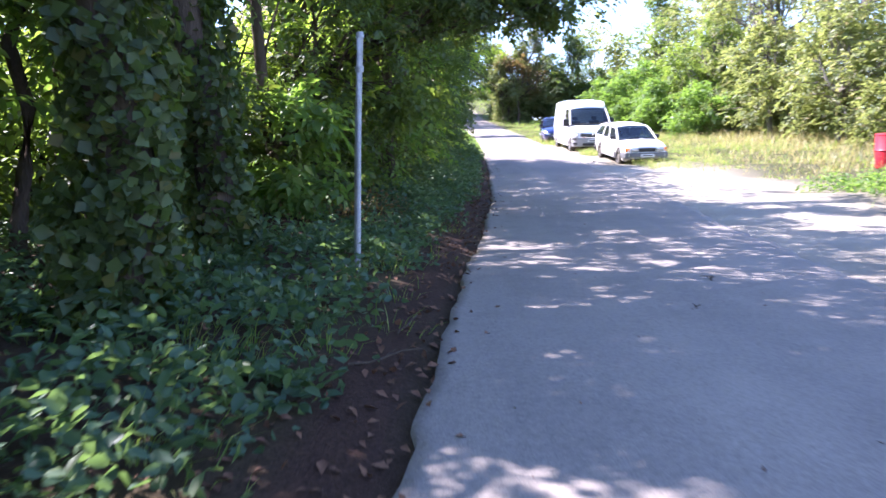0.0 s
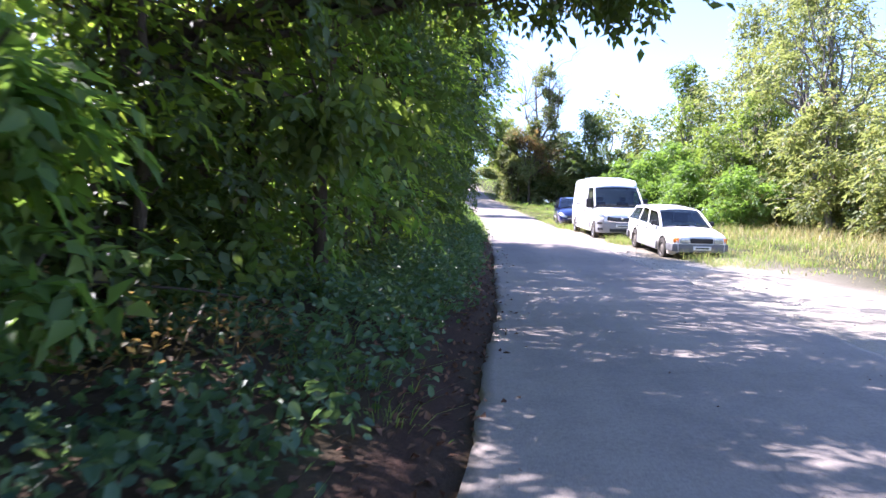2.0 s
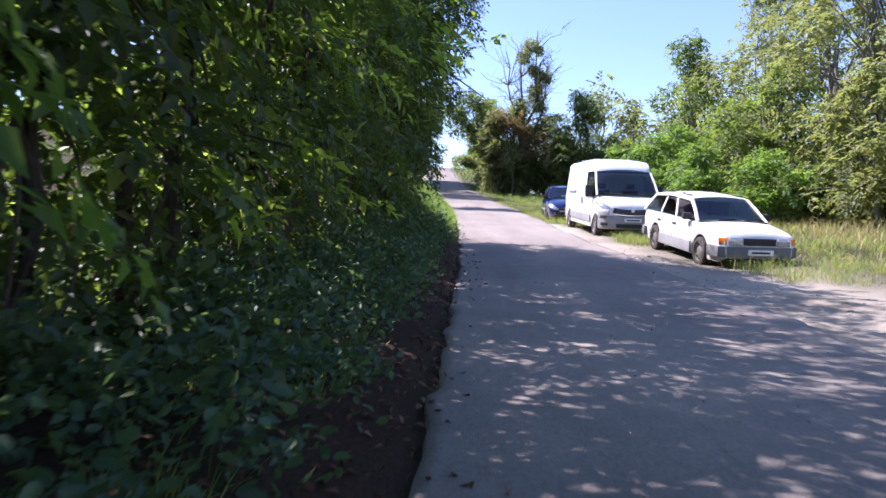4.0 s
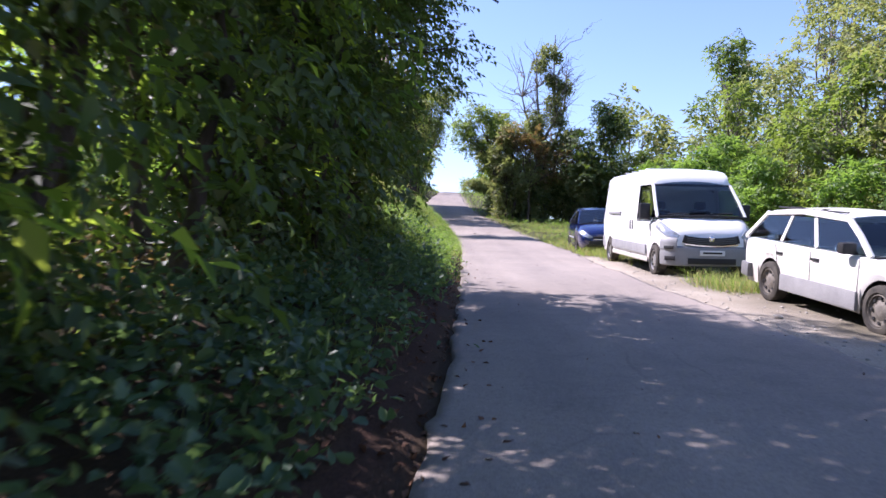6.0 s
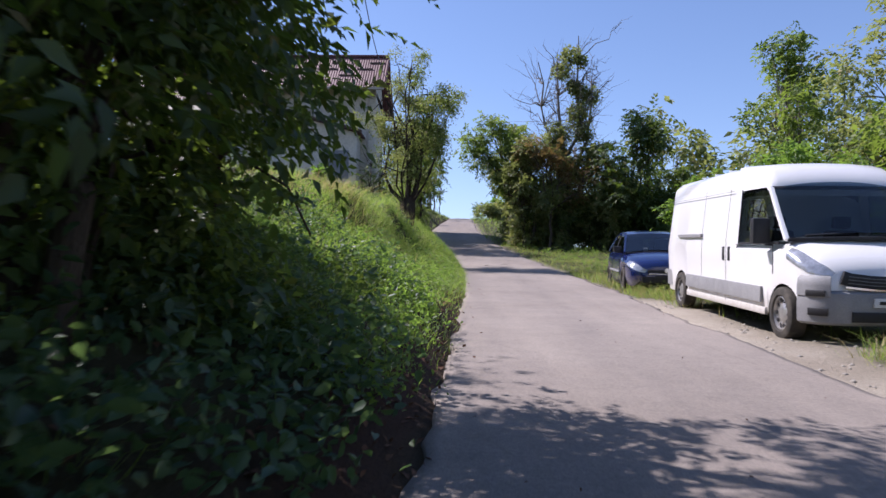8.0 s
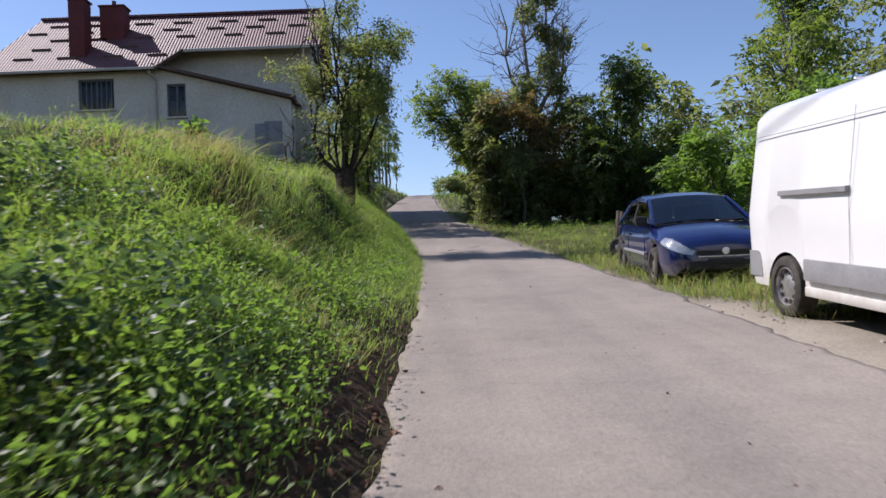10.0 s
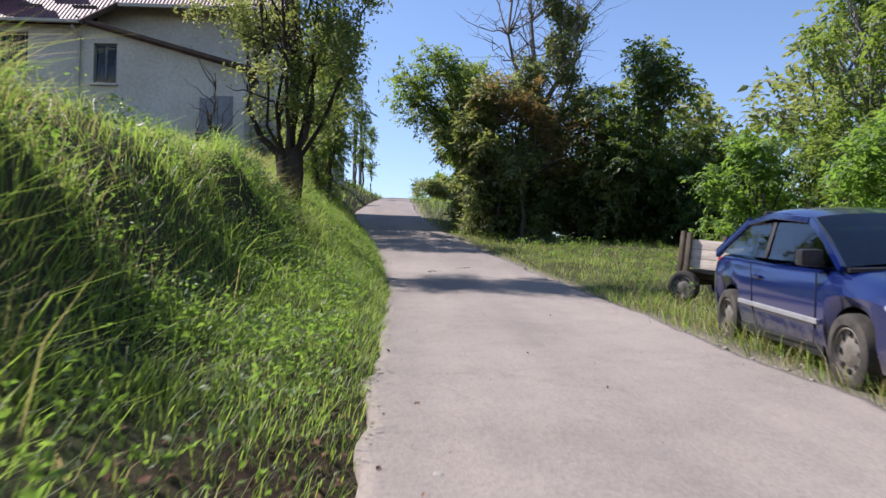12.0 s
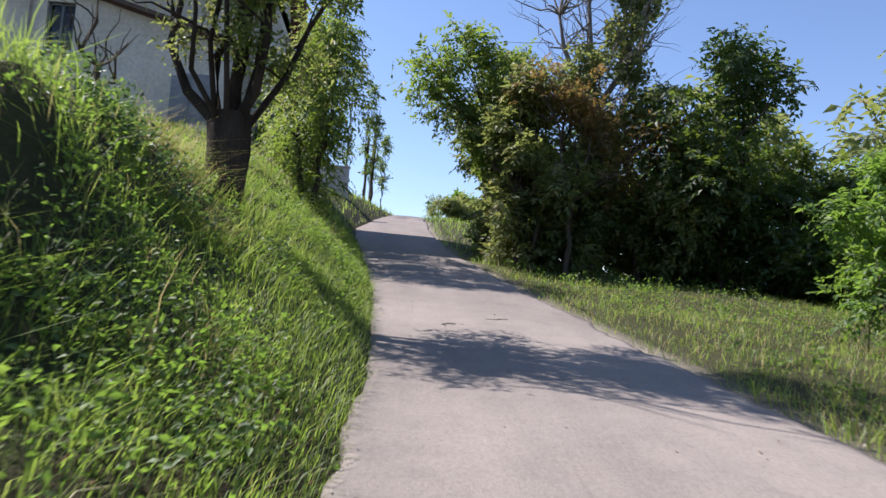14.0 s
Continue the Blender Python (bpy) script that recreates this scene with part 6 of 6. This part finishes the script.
# ---- trees by the house bank ----
def pollard(x, y):
    root = empty("bank_tree", Matrix.Translation(at(x, y)), "old multi-stemmed tree with sparse foliage on the bank", "tree")
    head = Vector((0.0, 0, 1.0))
    lines = [([Vector((-0.05, 0, -0.4)), Vector((0, 0, 0.1)), Vector((0.03, 0, 0.55)), head], 0.24, 0.26)]
    tips = []
    for dx, dy, h in [(-0.75, -0.2, 4.3), (-0.35, 0.3, 5.2), (0.05, -0.1, 5.4), (0.5, 0.3, 5.0), (0.95, -0.1, 4.6), (0.55, -0.5, 3.6), (-0.9, 0.4, 3.4), (1.3, 0.5, 3.9), (-0.5, -1.2, 4.7), (-0.8, -0.9, 4.3), (0.2, -1.4, 5.1)]:
        e = Vector((dx, dy, h))
        mid = head.lerp(e, 0.42) + Vector((dx * 0.2, dy * 0.2, -0.1)) + Vector(rng.normal(size=3) * 0.2)
        pts = [head + Vector((dx * 0.15, dy * 0.15, -0.12)), head.lerp(mid, 0.5) + Vector((dx * 0.22, dy * 0.1, -0.1)) + Vector(rng.normal(size=3) * 0.06), mid, mid.lerp(e, 0.5) + Vector(rng.normal(size=3) * 0.2), e]
        lines.append((pts, rng.uniform(0.045, 0.085) if dy > -0.8 else 0.035, 0.012))
        for k in range(9):
            b = (pts[1].lerp(pts[2], rng.uniform(0.3, 1)) if k < 2 else pts[2].lerp(e, rng.uniform(0, 1)))
            t = b + Vector(rng.normal(size=3) * 0.45) + Vector((0.1, 0, 0.25))
            lines.append((limb_line(b, t, 0.05, 4), 0.02, 0.004))
            if dy > -0.8:
                tips.append(t)
    link("trunk", wood_mesh("trunk", lines, 8), BARK_DARK, root)
    c = [(t.x, t.y, t.z, 0.4, 0.4, 0.34) for t in tips]
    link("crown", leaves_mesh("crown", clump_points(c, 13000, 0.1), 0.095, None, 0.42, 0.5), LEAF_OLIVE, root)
    # darker leaf colour on the side away from the sun paints the crown's shade
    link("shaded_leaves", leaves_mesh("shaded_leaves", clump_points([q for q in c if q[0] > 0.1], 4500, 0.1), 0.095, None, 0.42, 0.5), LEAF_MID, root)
    return root


pollard(-0.05, 46.6)
for x, y, h, r, lv, m in [(0.7, 53.4, 5.0, 0.8, 7500, LEAF_MID), (0.15, 55.0, 5.4, 0.95, 8000, LEAF_OLIVE), (-0.35, 57.0, 4.2, 0.85, 6000, LEAF_MID), (-1.3, 58.4, 3.4, 0.9, 4500, LEAF_DARK)]:
    tree("hedge_tree", at(x - 0.85, y), column(h, r, 0.5, 0.7, 0.8, 0.25, 0.0), lv, 0.125, m, "leafy drooping tree on the bank beside the lane", "tree", trunk=0.08, group="trees by the bank", stems=2, droop=0.6, hollow=0.3, shape=0.4)
for x, y, h in [(-2.3, 43.6, 0.9), (-1.05, 45.4, 1.5), (-1.9, 47.2, 1.1)]:
    root = empty("dead_sapling", Matrix.Translation(at(x, y)), "bare dead sapling standing on the bank", "sapling", "dead saplings")
    pts = limb_line((0, 0, -0.1), (rng.normal() * 0.25, 0, h), 0.08)
    link("stem", wood_mesh("stem", [(pts, 0.04, 0.012)], 6), BARK, root)
    for k in range(9):
        link("branch", wood_mesh("branch", [(limb_line(pts[2 + k % 4], pts[2 + k % 4] + Vector((rng.normal() * 0.22 * h, rng.normal() * 0.2 * h, h * rng.uniform(0.15, 0.4))), 0.03, 5), 0.012, 0.003)], 5), BARK, root)
for x, y, s, c in [(-1.5, 38.9, 0.3, LEAF_BRIGHT), (8.3, 47.6, 0.75, LEAF_BRIGHT), (9.4, 48.5, 0.5, LEAF_MID), (-2.6, 33.5, 0.45, LEAF_MID)]:
    tree("sapling", at(x, y), [(0, 0, s * 0.9, s * 0.5, s * 0.5, s * 0.5), (0.2 * s, 0, s * 1.5, s * 0.35, s * 0.35, s * 0.3)], 300, 0.11, c, "bright green broad-leaved sapling in the grass", "sapling", trunk=0.012, group="young saplings", droop=0.3, hollow=0.1, shape=0.6)

# ---- thicket at the bend ----
# low shrubs take the dark leaf colour, painting the shaded hollow under the crowns
for x, y, h, r, lv, m in [(4.95, 56.0, 4.9, 1.2, 9000, LEAF_OLIVE), (4.5, 58.6, 5.8, 1.1, 7500, LEAF_OLIVE), (6.3, 56.6, 5.6, 1.5, 10000, LEAF_OLIVE), (8.2, 56.8, 4.9, 1.6, 11000, LEAF_OLIVE), (10.3, 56.4, 6.8, 1.8, 14000, LEAF_DARK), (12.3, 57.2, 4.2, 1.3, 9000, LEAF_DARK), (6.9, 57.6, 2.6, 1.3, 5000, LEAF_DARK), (9.2, 57.8, 2.8, 1.4, 5500, LEAF_DARK), (11.4, 55.6, 2.9, 1.4, 6000, LEAF_DARK), (5.5, 57.4, 2.2, 0.9, 3500, LEAF_DARK), (13.6, 56.0, 3.6, 1.5, 6000, LEAF_MID), (6.6, 59.8, 3.4, 1.5, 4500, LEAF_DARK), (9.3, 60.0, 3.6, 1.7, 4500, LEAF_DARK), (12.0, 60.0, 3.4, 1.7, 4500, LEAF_DARK), (14.8, 58.8, 3.4, 1.7, 4500, LEAF_DARK)]:
    tree("thicket_tree", at(x, y), billow(h, r * 1.25, 0.35, int(6 + h * 2.2), 0.48), int(lv * 1.35), 0.165, m, "dark green bushy tree in the thicket at the bend", "tree", trunk=0.12, group="trees of the thicket", stems=2, droop=0.3, hollow=0.4)
tree("withered_tree", at(5.9, 55.4), [(0, 0, 4.3, 1.0, 0.8, 0.7), (-0.9, 0, 4.7, 0.7, 0.7, 0.6), (0.6, 0.1, 3.6, 0.8, 0.6, 0.9), (2.2, 0.2, 3.6, 0.8, 0.6, 0.6), (1.2, 0, 2.6, 0.7, 0.6, 0.7)], 3800, 0.11, LEAF_BROWN, "withered tree with brown leaves in the thicket", "tree", trunk=0.08, hollow=0.2)


def dead_tree(x, y, h):
    root = empty("dead_tree", Matrix.Translation(at(x, y)), "tall bare tree with an ivy-covered trunk in the thicket", "tree")
    lines, cl = [], []
    for s, (dx, hh) in enumerate([(0.4, h), (-1.6, h * 0.86), (-0.6, h * 0.93), (1.3, h * 0.9)]):
        pts = limb_line((dx * 0.1, 0, 0), (dx, rng.normal() * 0.5, hh), 0.18, 9)
        lines.append((pts, 0.15, 0.02))
        for k in range(24):
            b = pts[rng.integers(4, 9)]
            e = b + Vector((rng.normal() * 1.0, rng.normal() * 0.8, abs(rng.normal()) * 1.0 + 0.3))
            lines.append((limb_line(b, e, 0.1, 5), 0.03, 0.006))
            for q in range(3):
                lines.append((limb_line(b.lerp(e, rng.uniform(0.3, 0.9)), e + Vector(rng.normal(size=3) * 0.5), 0.06, 4), 0.012, 0.003))
        if s == 0:
            cl = [(p.x + rng.normal() * 0.2, p.y, p.z + rng.normal() * 0.15, q, q, q * 1.1) for p in pts[3:9] for q in (rng.uniform(0.35, 0.6), rng.uniform(0.3, 0.55))] + [(pts[7].x - 0.7, 0, h * 0.84, 0.6, 0.5, 0.45), (pts[6].x + 0.7, 0, h * 0.72, 0.5, 0.5, 0.5)]
    link("trunk", wood_mesh("trunk", lines, 6), BARK_PALE, root)
    link("ivy", leaves_mesh("ivy", clump_points(cl, 6500, 0.3), 0.14, None, 0.7, 0.4), LEAF_OLIVE, root, "dense ivy on the trunk")


dead_tree(7.0, 57.3, 10.3)

tree("leaning_tree", at(4.6, 57.2), [(-0.5, 0, 2.9, 0.7, 0.9, 0.8), (-0.9, 0, 3.6, 0.8, 0.9, 0.7), (-1.9, 0, 4.2, 0.8, 0.9, 0.6), (-2.4, 0.2, 4.9, 0.8, 0.9, 0.7), (-1.4, 0, 5.6, 1.0, 1.0, 0.8), (-0.3, 0, 4.9, 1.1, 1.0, 0.9)], 8500, 0.15, LEAF_MID, "green tree leaning out of the thicket over the lane", "tree", trunk=0.1, droop=0.35, hollow=0.35)

# ---- wood's edge to the right ----
for x, y, h, r, lv, m in [(16.3, 53.7, 9.8, 1.9, 8500, LEAF_MID), (18.6, 48.5, 12.5, 2.4, 12000, LEAF_OLIVE), (19.0, 43.5, 13.5, 2.5, 13000, LEAF_OLIVE), (17.6, 38.0, 13.0, 2.5, 13000, LEAF_OLIVE), (18.0, 32.5, 13.5, 2.5, 12000, LEAF_OLIVE), (19.5, 27.5, 13, 2.5, 9000, LEAF_OLIVE), (21.5, 22.5, 12, 2.6, 7000, LEAF_OLIVE), (24.5, 17.0, 11, 2.6, 6000, LEAF_OLIVE), (15.8, 34.8, 5.5, 1.7, 7000, LEAF_OLIVE), (16.2, 29.5, 5.2, 1.8, 7000, LEAF_OLIVE), (15.4, 41.0, 6.5, 1.8, 8000, LEAF_MID)]:
    tree("wood_edge_tree", at(x, y), billow(h, r * 1.35, 1.2, 26, 0.42, -0.2), int(lv * 1.1), 0.21, m, "tall olive-green tree at the sunlit edge of a wood", "tree", trunk=0.16, group="trees at the wood's edge", bark=BARK_PALE, droop=0.25, hollow=0.35)
for x, y, h, r, lv in [(11.6, 45.5, 3.6, 1.5, 9000), (13.4, 47.5, 4.2, 1.6, 9000), (14.8, 50.5, 4.0, 1.6, 7500), (12.6, 42.2, 3.0, 1.4, 7500), (15.0, 45.0, 4.6, 1.6, 7000), (11.8, 51.8, 3.2, 1.3, 6000), (13.6, 38.0, 2.6, 1.3, 6000)]:
    tree("bright_shrub", at(x, y), billow(h, r * 1.2, 0.5, 14, 0.5), lv, 0.16, LEAF_BRIGHT if x < 14 else LEAF_MID, "bright green bushy shrub in front of the wood", "shrub", trunk=0.06, group="shrubs before the wood", stems=3, droop=0.2, hollow=0.35)
for x, y, h in [(17.0, 26.0, 2.6), (16.4, 31.5, 2.8), (17.2, 36.5, 2.8), (16.8, 41.5, 3.0), (17.5, 46.0, 3.0), (19.5, 22.0, 2.6), (15.4, 38.6, 2.4)]:
    tree("wood_edge_shrub", at(x, y), billow(h, 1.9, 0.3, 11, 0.5), 3600, 0.2, LEAF_OLIVE, "low olive-green shrub at the foot of the wood's edge", "shrub", trunk=0.05, group="shrubs at the wood's edge", stems=3, droop=0.25, hollow=0.35)
for x, y, h in [(30, 20, 12), (33, 32, 13), (32, 45, 13), (30, 58, 13), (20, 62, 10), (25, 66, 12), (14, 66, 9), (36, 8, 12), (30, -4, 11), (24, -14, 11), (12, -24, 10), (0, -26, 10), (-10, -18, 10)]:
    tree("distant_tree", at(x, y), billow(h, 4.0, 1.2, 14, 0.5), 3000, 0.42, LEAF_OLIVE if y > 10 else LEAF_MID, "tall green tree farther off", "tree", trunk=0.2, group="trees farther off", droop=0.2)
# behind the house and beyond the crest
for x, y, h, m in [(-20.5, 57.5, 6.2, LEAF_OLIVE), (-23, 61, 8, LEAF_MID), (-6, 88, 5, LEAF_OLIVE), (4.3, 76, 1.0, LEAF_OLIVE), (4.6, 79, 1.6, LEAF_BRIGHT), (5.8, 77, 1.8, LEAF_OLIVE), (-8, 80, 5, LEAF_OLIVE)]:
    tree("hilltop_tree", at(x, y), billow(h, 1.3 if h < 4 else 2.2, 0.5, 14, 0.5), 3000, 0.2, m, "green tree on the hill", "tree", trunk=0.12, group="trees on the hill", droop=0.2)
p = off_road(scatter(20000, -9, 8, 56, 92, lambda x, y: np.where((left_u(x, y) > 0.05) | (right_v(x, y) > 0.05), 0.8, 0)))
tagged(link("crest_grass", blades_mesh("crest_grass", p, 0.3, 0.02, (0, 0, 0), 0.6), GRASS), "yellowish grass on the hill's crest", "grass", kind="stuff")

# slender trees on the grassy rise beyond the house
for x, y, h in [(-0.2, 74.5, 5.2), (-0.75, 76.5, 6.4), (-1.6, 75, 6.8), (0.05, 80, 4.6), (-2.6, 73, 6.0)]:
    c = [(rng.normal() * 0.12, rng.normal() * 0.12, h * q, 0.34, 0.34, 0.42) for q in (0.3, 0.45, 0.6, 0.72, 0.84, 0.95)]
    tree("slender_tree", at(x, y), c, 900, 0.16, LEAF_MID, "slender upright tree with sparse leaves at the crest", "tree", trunk=0.06, group="slender trees at the crest", hollow=0.2)

# ---- roadside things ----
GALVANISED = mottled("galvanised_steel", (0.30, 0.31, 0.32), (0.44, 0.45, 0.46), 6, 60, 0.55, 0.6, 0.5, 0.2)
post = empty("marker_post", Matrix.Translation(at(-0.77, 6.0)), "bare grey galvanised steel post in the undergrowth", "post")
v_, f_ = tube([(0, -0.02, -0.3), (0.05, 0.12, 1.0), (0.1, 0.26, 1.98)], [0.029, 0.029, 0.029], 14)
link("pole", mesh_from("pole", v_, f_, True), GALVANISED, post)
bm = bmesh.new()
bmesh.ops.create_cone(bm, cap_ends=True, segments=14, radius1=0.036, radius2=0.03, depth=0.05, matrix=Matrix.Translation((0.1, 0.26, 1.99)))
part("cap", bm, GALVANISED, post)
bm = bmesh.new()
bmesh.ops.create_cone(bm, cap_ends=True, segments=14, radius1=0.038, radius2=0.038, depth=0.05, matrix=Matrix.Translation((0.086, 0.222, 1.7)))
part("clamp", bm, GALVANISED, post)

RED = mottled("red_plastic", (0.42, 0.02, 0.03), (0.55, 0.03, 0.045), 3, 40, 0.45)
bin_ = empty("red_bin", Matrix.Translation(at(11.85, 19.2)), "red plastic bin standing in the dry grass", "bin")
bm = lathe([(0.0, 0.001), (0.0, 0.27), (0.05, 0.29), (0.45, 0.31), (0.47, 0.33), (0.5, 0.31), (0.85, 0.31), (0.9, 0.29)], 20)
bmesh.ops.transform(bm, matrix=pose(0, 0, 0, 0, -90, 0), verts=bm.verts[:])
soft(part("barrel", bm, RED, bin_), 40)
bm = lathe([(0.88, 0.001), (0.93, 0.2), (0.92, 0.31), (0.88, 0.32)], 20)
bmesh.ops.transform(bm, matrix=pose(0, 0, 0, 0, -90, 0), verts=bm.verts[:])
soft(part("lid", bm, RED, bin_), 40)

# wooden cart
BOARD = mottled("weathered_board", (0.55, 0.46, 0.38), (0.70, 0.61, 0.51), 2.5, 30, 0.9, 0, 0.2, 0.5, 0.01, (0.4, 1, 6))
OLD_WOOD = mottled("old_wood", (0.10, 0.08, 0.06), (0.2, 0.165, 0.125), 4, 40, 0.9, 0, 0.2, 0.6, 0.01)
CX, CY = 6.62, 44.0
cart = empty("farm_cart", pose(CX, CY, float(height(CX, CY)), 0, 7, -50) @ Matrix.Scale(0.86, 4), "old wooden farm cart with board sides on rubber tyres", "cart")
for k in range(3):
    slab("side_board", (0.1, -0.62, 0.60 + k * 0.165), (2.5, -0.585, 0.76 + k * 0.165), BOARD, cart, 0.008)
    slab("side_board", (0.1, 0.585, 0.60 + k * 0.165), (2.5, 0.62, 0.76 + k * 0.165), BOARD, cart, 0.008)
    slab("end_board", (0.02, -0.56, 0.60 + k * 0.165), (0.06, 0.56, 0.76 + k * 0.165), OLD_WOOD, cart, 0.008)
for k in range(6):
    slab("floor_board", (0.06, -0.58 + k * 0.195, 0.53), (2.5, -0.4 + k * 0.195, 0.565), OLD_WOOD, cart, 0.006)
for q in (0.16, 1.1, 2.2):
    for s in (-1, 1):
        slab("stake", (q - 0.04, s * 0.66 - 0.035, 0.42), (q + 0.04, s * 0.66 + 0.035, 1.2), OLD_WOOD if q < 1 else BOARD, cart, 0.01)
slab("corner_stake", (-0.04, -0.62, 0.45), (0.03, -0.54, 1.22), OLD_WOOD, cart, 0.01)
slab("axle_beam", (0.12, -0.62, 0.30), (0.24, 0.62, 0.42), OLD_WOOD, cart, 0.01)
slab("axle_beam", (2.1, -0.62, 0.30), (2.22, 0.62, 0.42), OLD_WOOD, cart, 0.01)
for s in (-0.3, 0.3):
    slab("chassis_rail", (0.0, s - 0.05, 0.42), (2.6, s + 0.05, 0.53), OLD_WOOD, cart, 0.01)
for q in (0.18, 2.16):
    for s in (-1, 1):
        hub = wheel(cart, 0, 0, 0.27, 0.15, 1, RIM_DARK, 6)
        hub.matrix_local = pose(q, s * 0.72, 0.27, 0, 0, 90 * s)

# far poles, wall and cable
for x, y, h in [(-0.9, 84, 6.2), (-1.9, 92, 6.5)]:
    p_ = empty("utility_pole", Matrix.Translation(at(x, y)), "slender wooden utility pole beyond the crest", "pole", "far poles")
    v_, f_ = tube([(0, 0, -0.4), (0, 0, h * 0.5), (0.05, 0, h)], [0.12, 0.10, 0.08], 8)
    link("shaft", mesh_from("shaft", v_, f_, True), BARK_PALE, p_)
    slab("crossarm", (-0.5, -0.04, h - 0.5), (0.6, 0.04, h - 0.4), OLD_WOOD, p_, 0.01)
CONCRETE = mottled("pale_concrete", (0.45, 0.44, 0.42), (0.58, 0.57, 0.55), 2, 20, 0.9)
wall_ = empty("garden_wall", Matrix.Translation(at(-1.0, 67.5)), "pale concrete garden wall beside the lane", "wall")
slab("wall_panel", (-2.5, -0.1, -0.5), (0.3, 0.1, 1.1), CONCRETE, wall_, 0.02)
slab("coping", (-2.5, -0.14, 1.1), (0.34, 0.14, 1.17), CONCRETE, wall_, 0.02)
cable = empty("overhead_cable", Matrix.Translation((0, 0, 0)), "thin dark cable hanging between house and pole", "cable")
A_, B_ = Vector((-2.4, 61, 13.4)), Vector((-1.0, 36, 12.5))
v_, f_ = tube([A_.lerp(B_, q / 12) - Vector((0, 0, 1.2 * math.sin(math.pi * q / 12))) for q in range(13)], [0.018] * 13, 5)
link("wire", mesh_from("wire", v_, f_, True), BLACK, cable)
n_ = 420
y_ = rng.uniform(-1, 54, n_)
f_ = rng.random(n_) ** 1.6
x_ = np.where(rng.random(n_) < 0.6, edge_l(y_) + f_ * 2.2, edge_r(y_) - f_ * 1.5)
bits = np.stack([x_, y_, road_z(y_) + 0.036], 1)
tagged(link("lane_debris", leaves_mesh("lane_debris", bits, rng.uniform(0.01, 0.032, n_), np.array([0, 0, 3.0]), 0.6, 0), LITTER), "scattered dry leaf bits and crumbs on the asphalt", "debris", kind="stuff")
# twigs, a stone and fallen bits on the lane
for x, y, a, s in [(5.3, 25.4, 20, 0.05), (5.7, 27.9, 50, 0.04), (2.25, 36.2, 0, 0.03)]:
    bm = bmesh.new()
    bmesh.ops.create_icosphere(bm, subdivisions=2, radius=s)
    for v_ in bm.verts:
        v_.co *= 1 + 0.25 * noise.noise(v_.co * 14)
        v_.co.z *= 0.6
    st = part("stone", bm, STONE)
    st.matrix_world = pose(x, y, float(height(x, y)) + s * 0.35 + (0.06 if edge_l(y) < x < edge_r(y) else 0), 0, 0, a)
    tagged(st, "small grey stone lying beside the lane", "stone", "loose stones")
for x, y, a, l_ in [(-0.5, 3.4, 20, 0.4), (-0.3, 4.1, 70, 0.4), (1.6, 4.6, 10, 0.08), (2.1, 5.6, 60, 0.1), (2.6, 46.9, 20, 0.3), (3.2, 47.6, 5, 0.3), (0.9, 12.4, 80, 0.35)]:
    tw = link("twig", wood_mesh("twig", [(limb_line((0, 0, 0), (l_, 0.04, 0.02), 0.015, 4), 0.008, 0.003), (limb_line((l_ * 0.4, 0.01, 0), (l_ * 0.7, 0.1, 0.02), 0.01, 3), 0.005, 0.002)], 5), BARK)
    tw.matrix_world = pose(x, y, float(road_z(y)) + 0.03 if x > edge_l(y) else float(height(x, y)) + 0.03, 0, 0, a)
    tagged(tw, "fallen brown twig on the asphalt's edge", "twig", "fallen twigs")
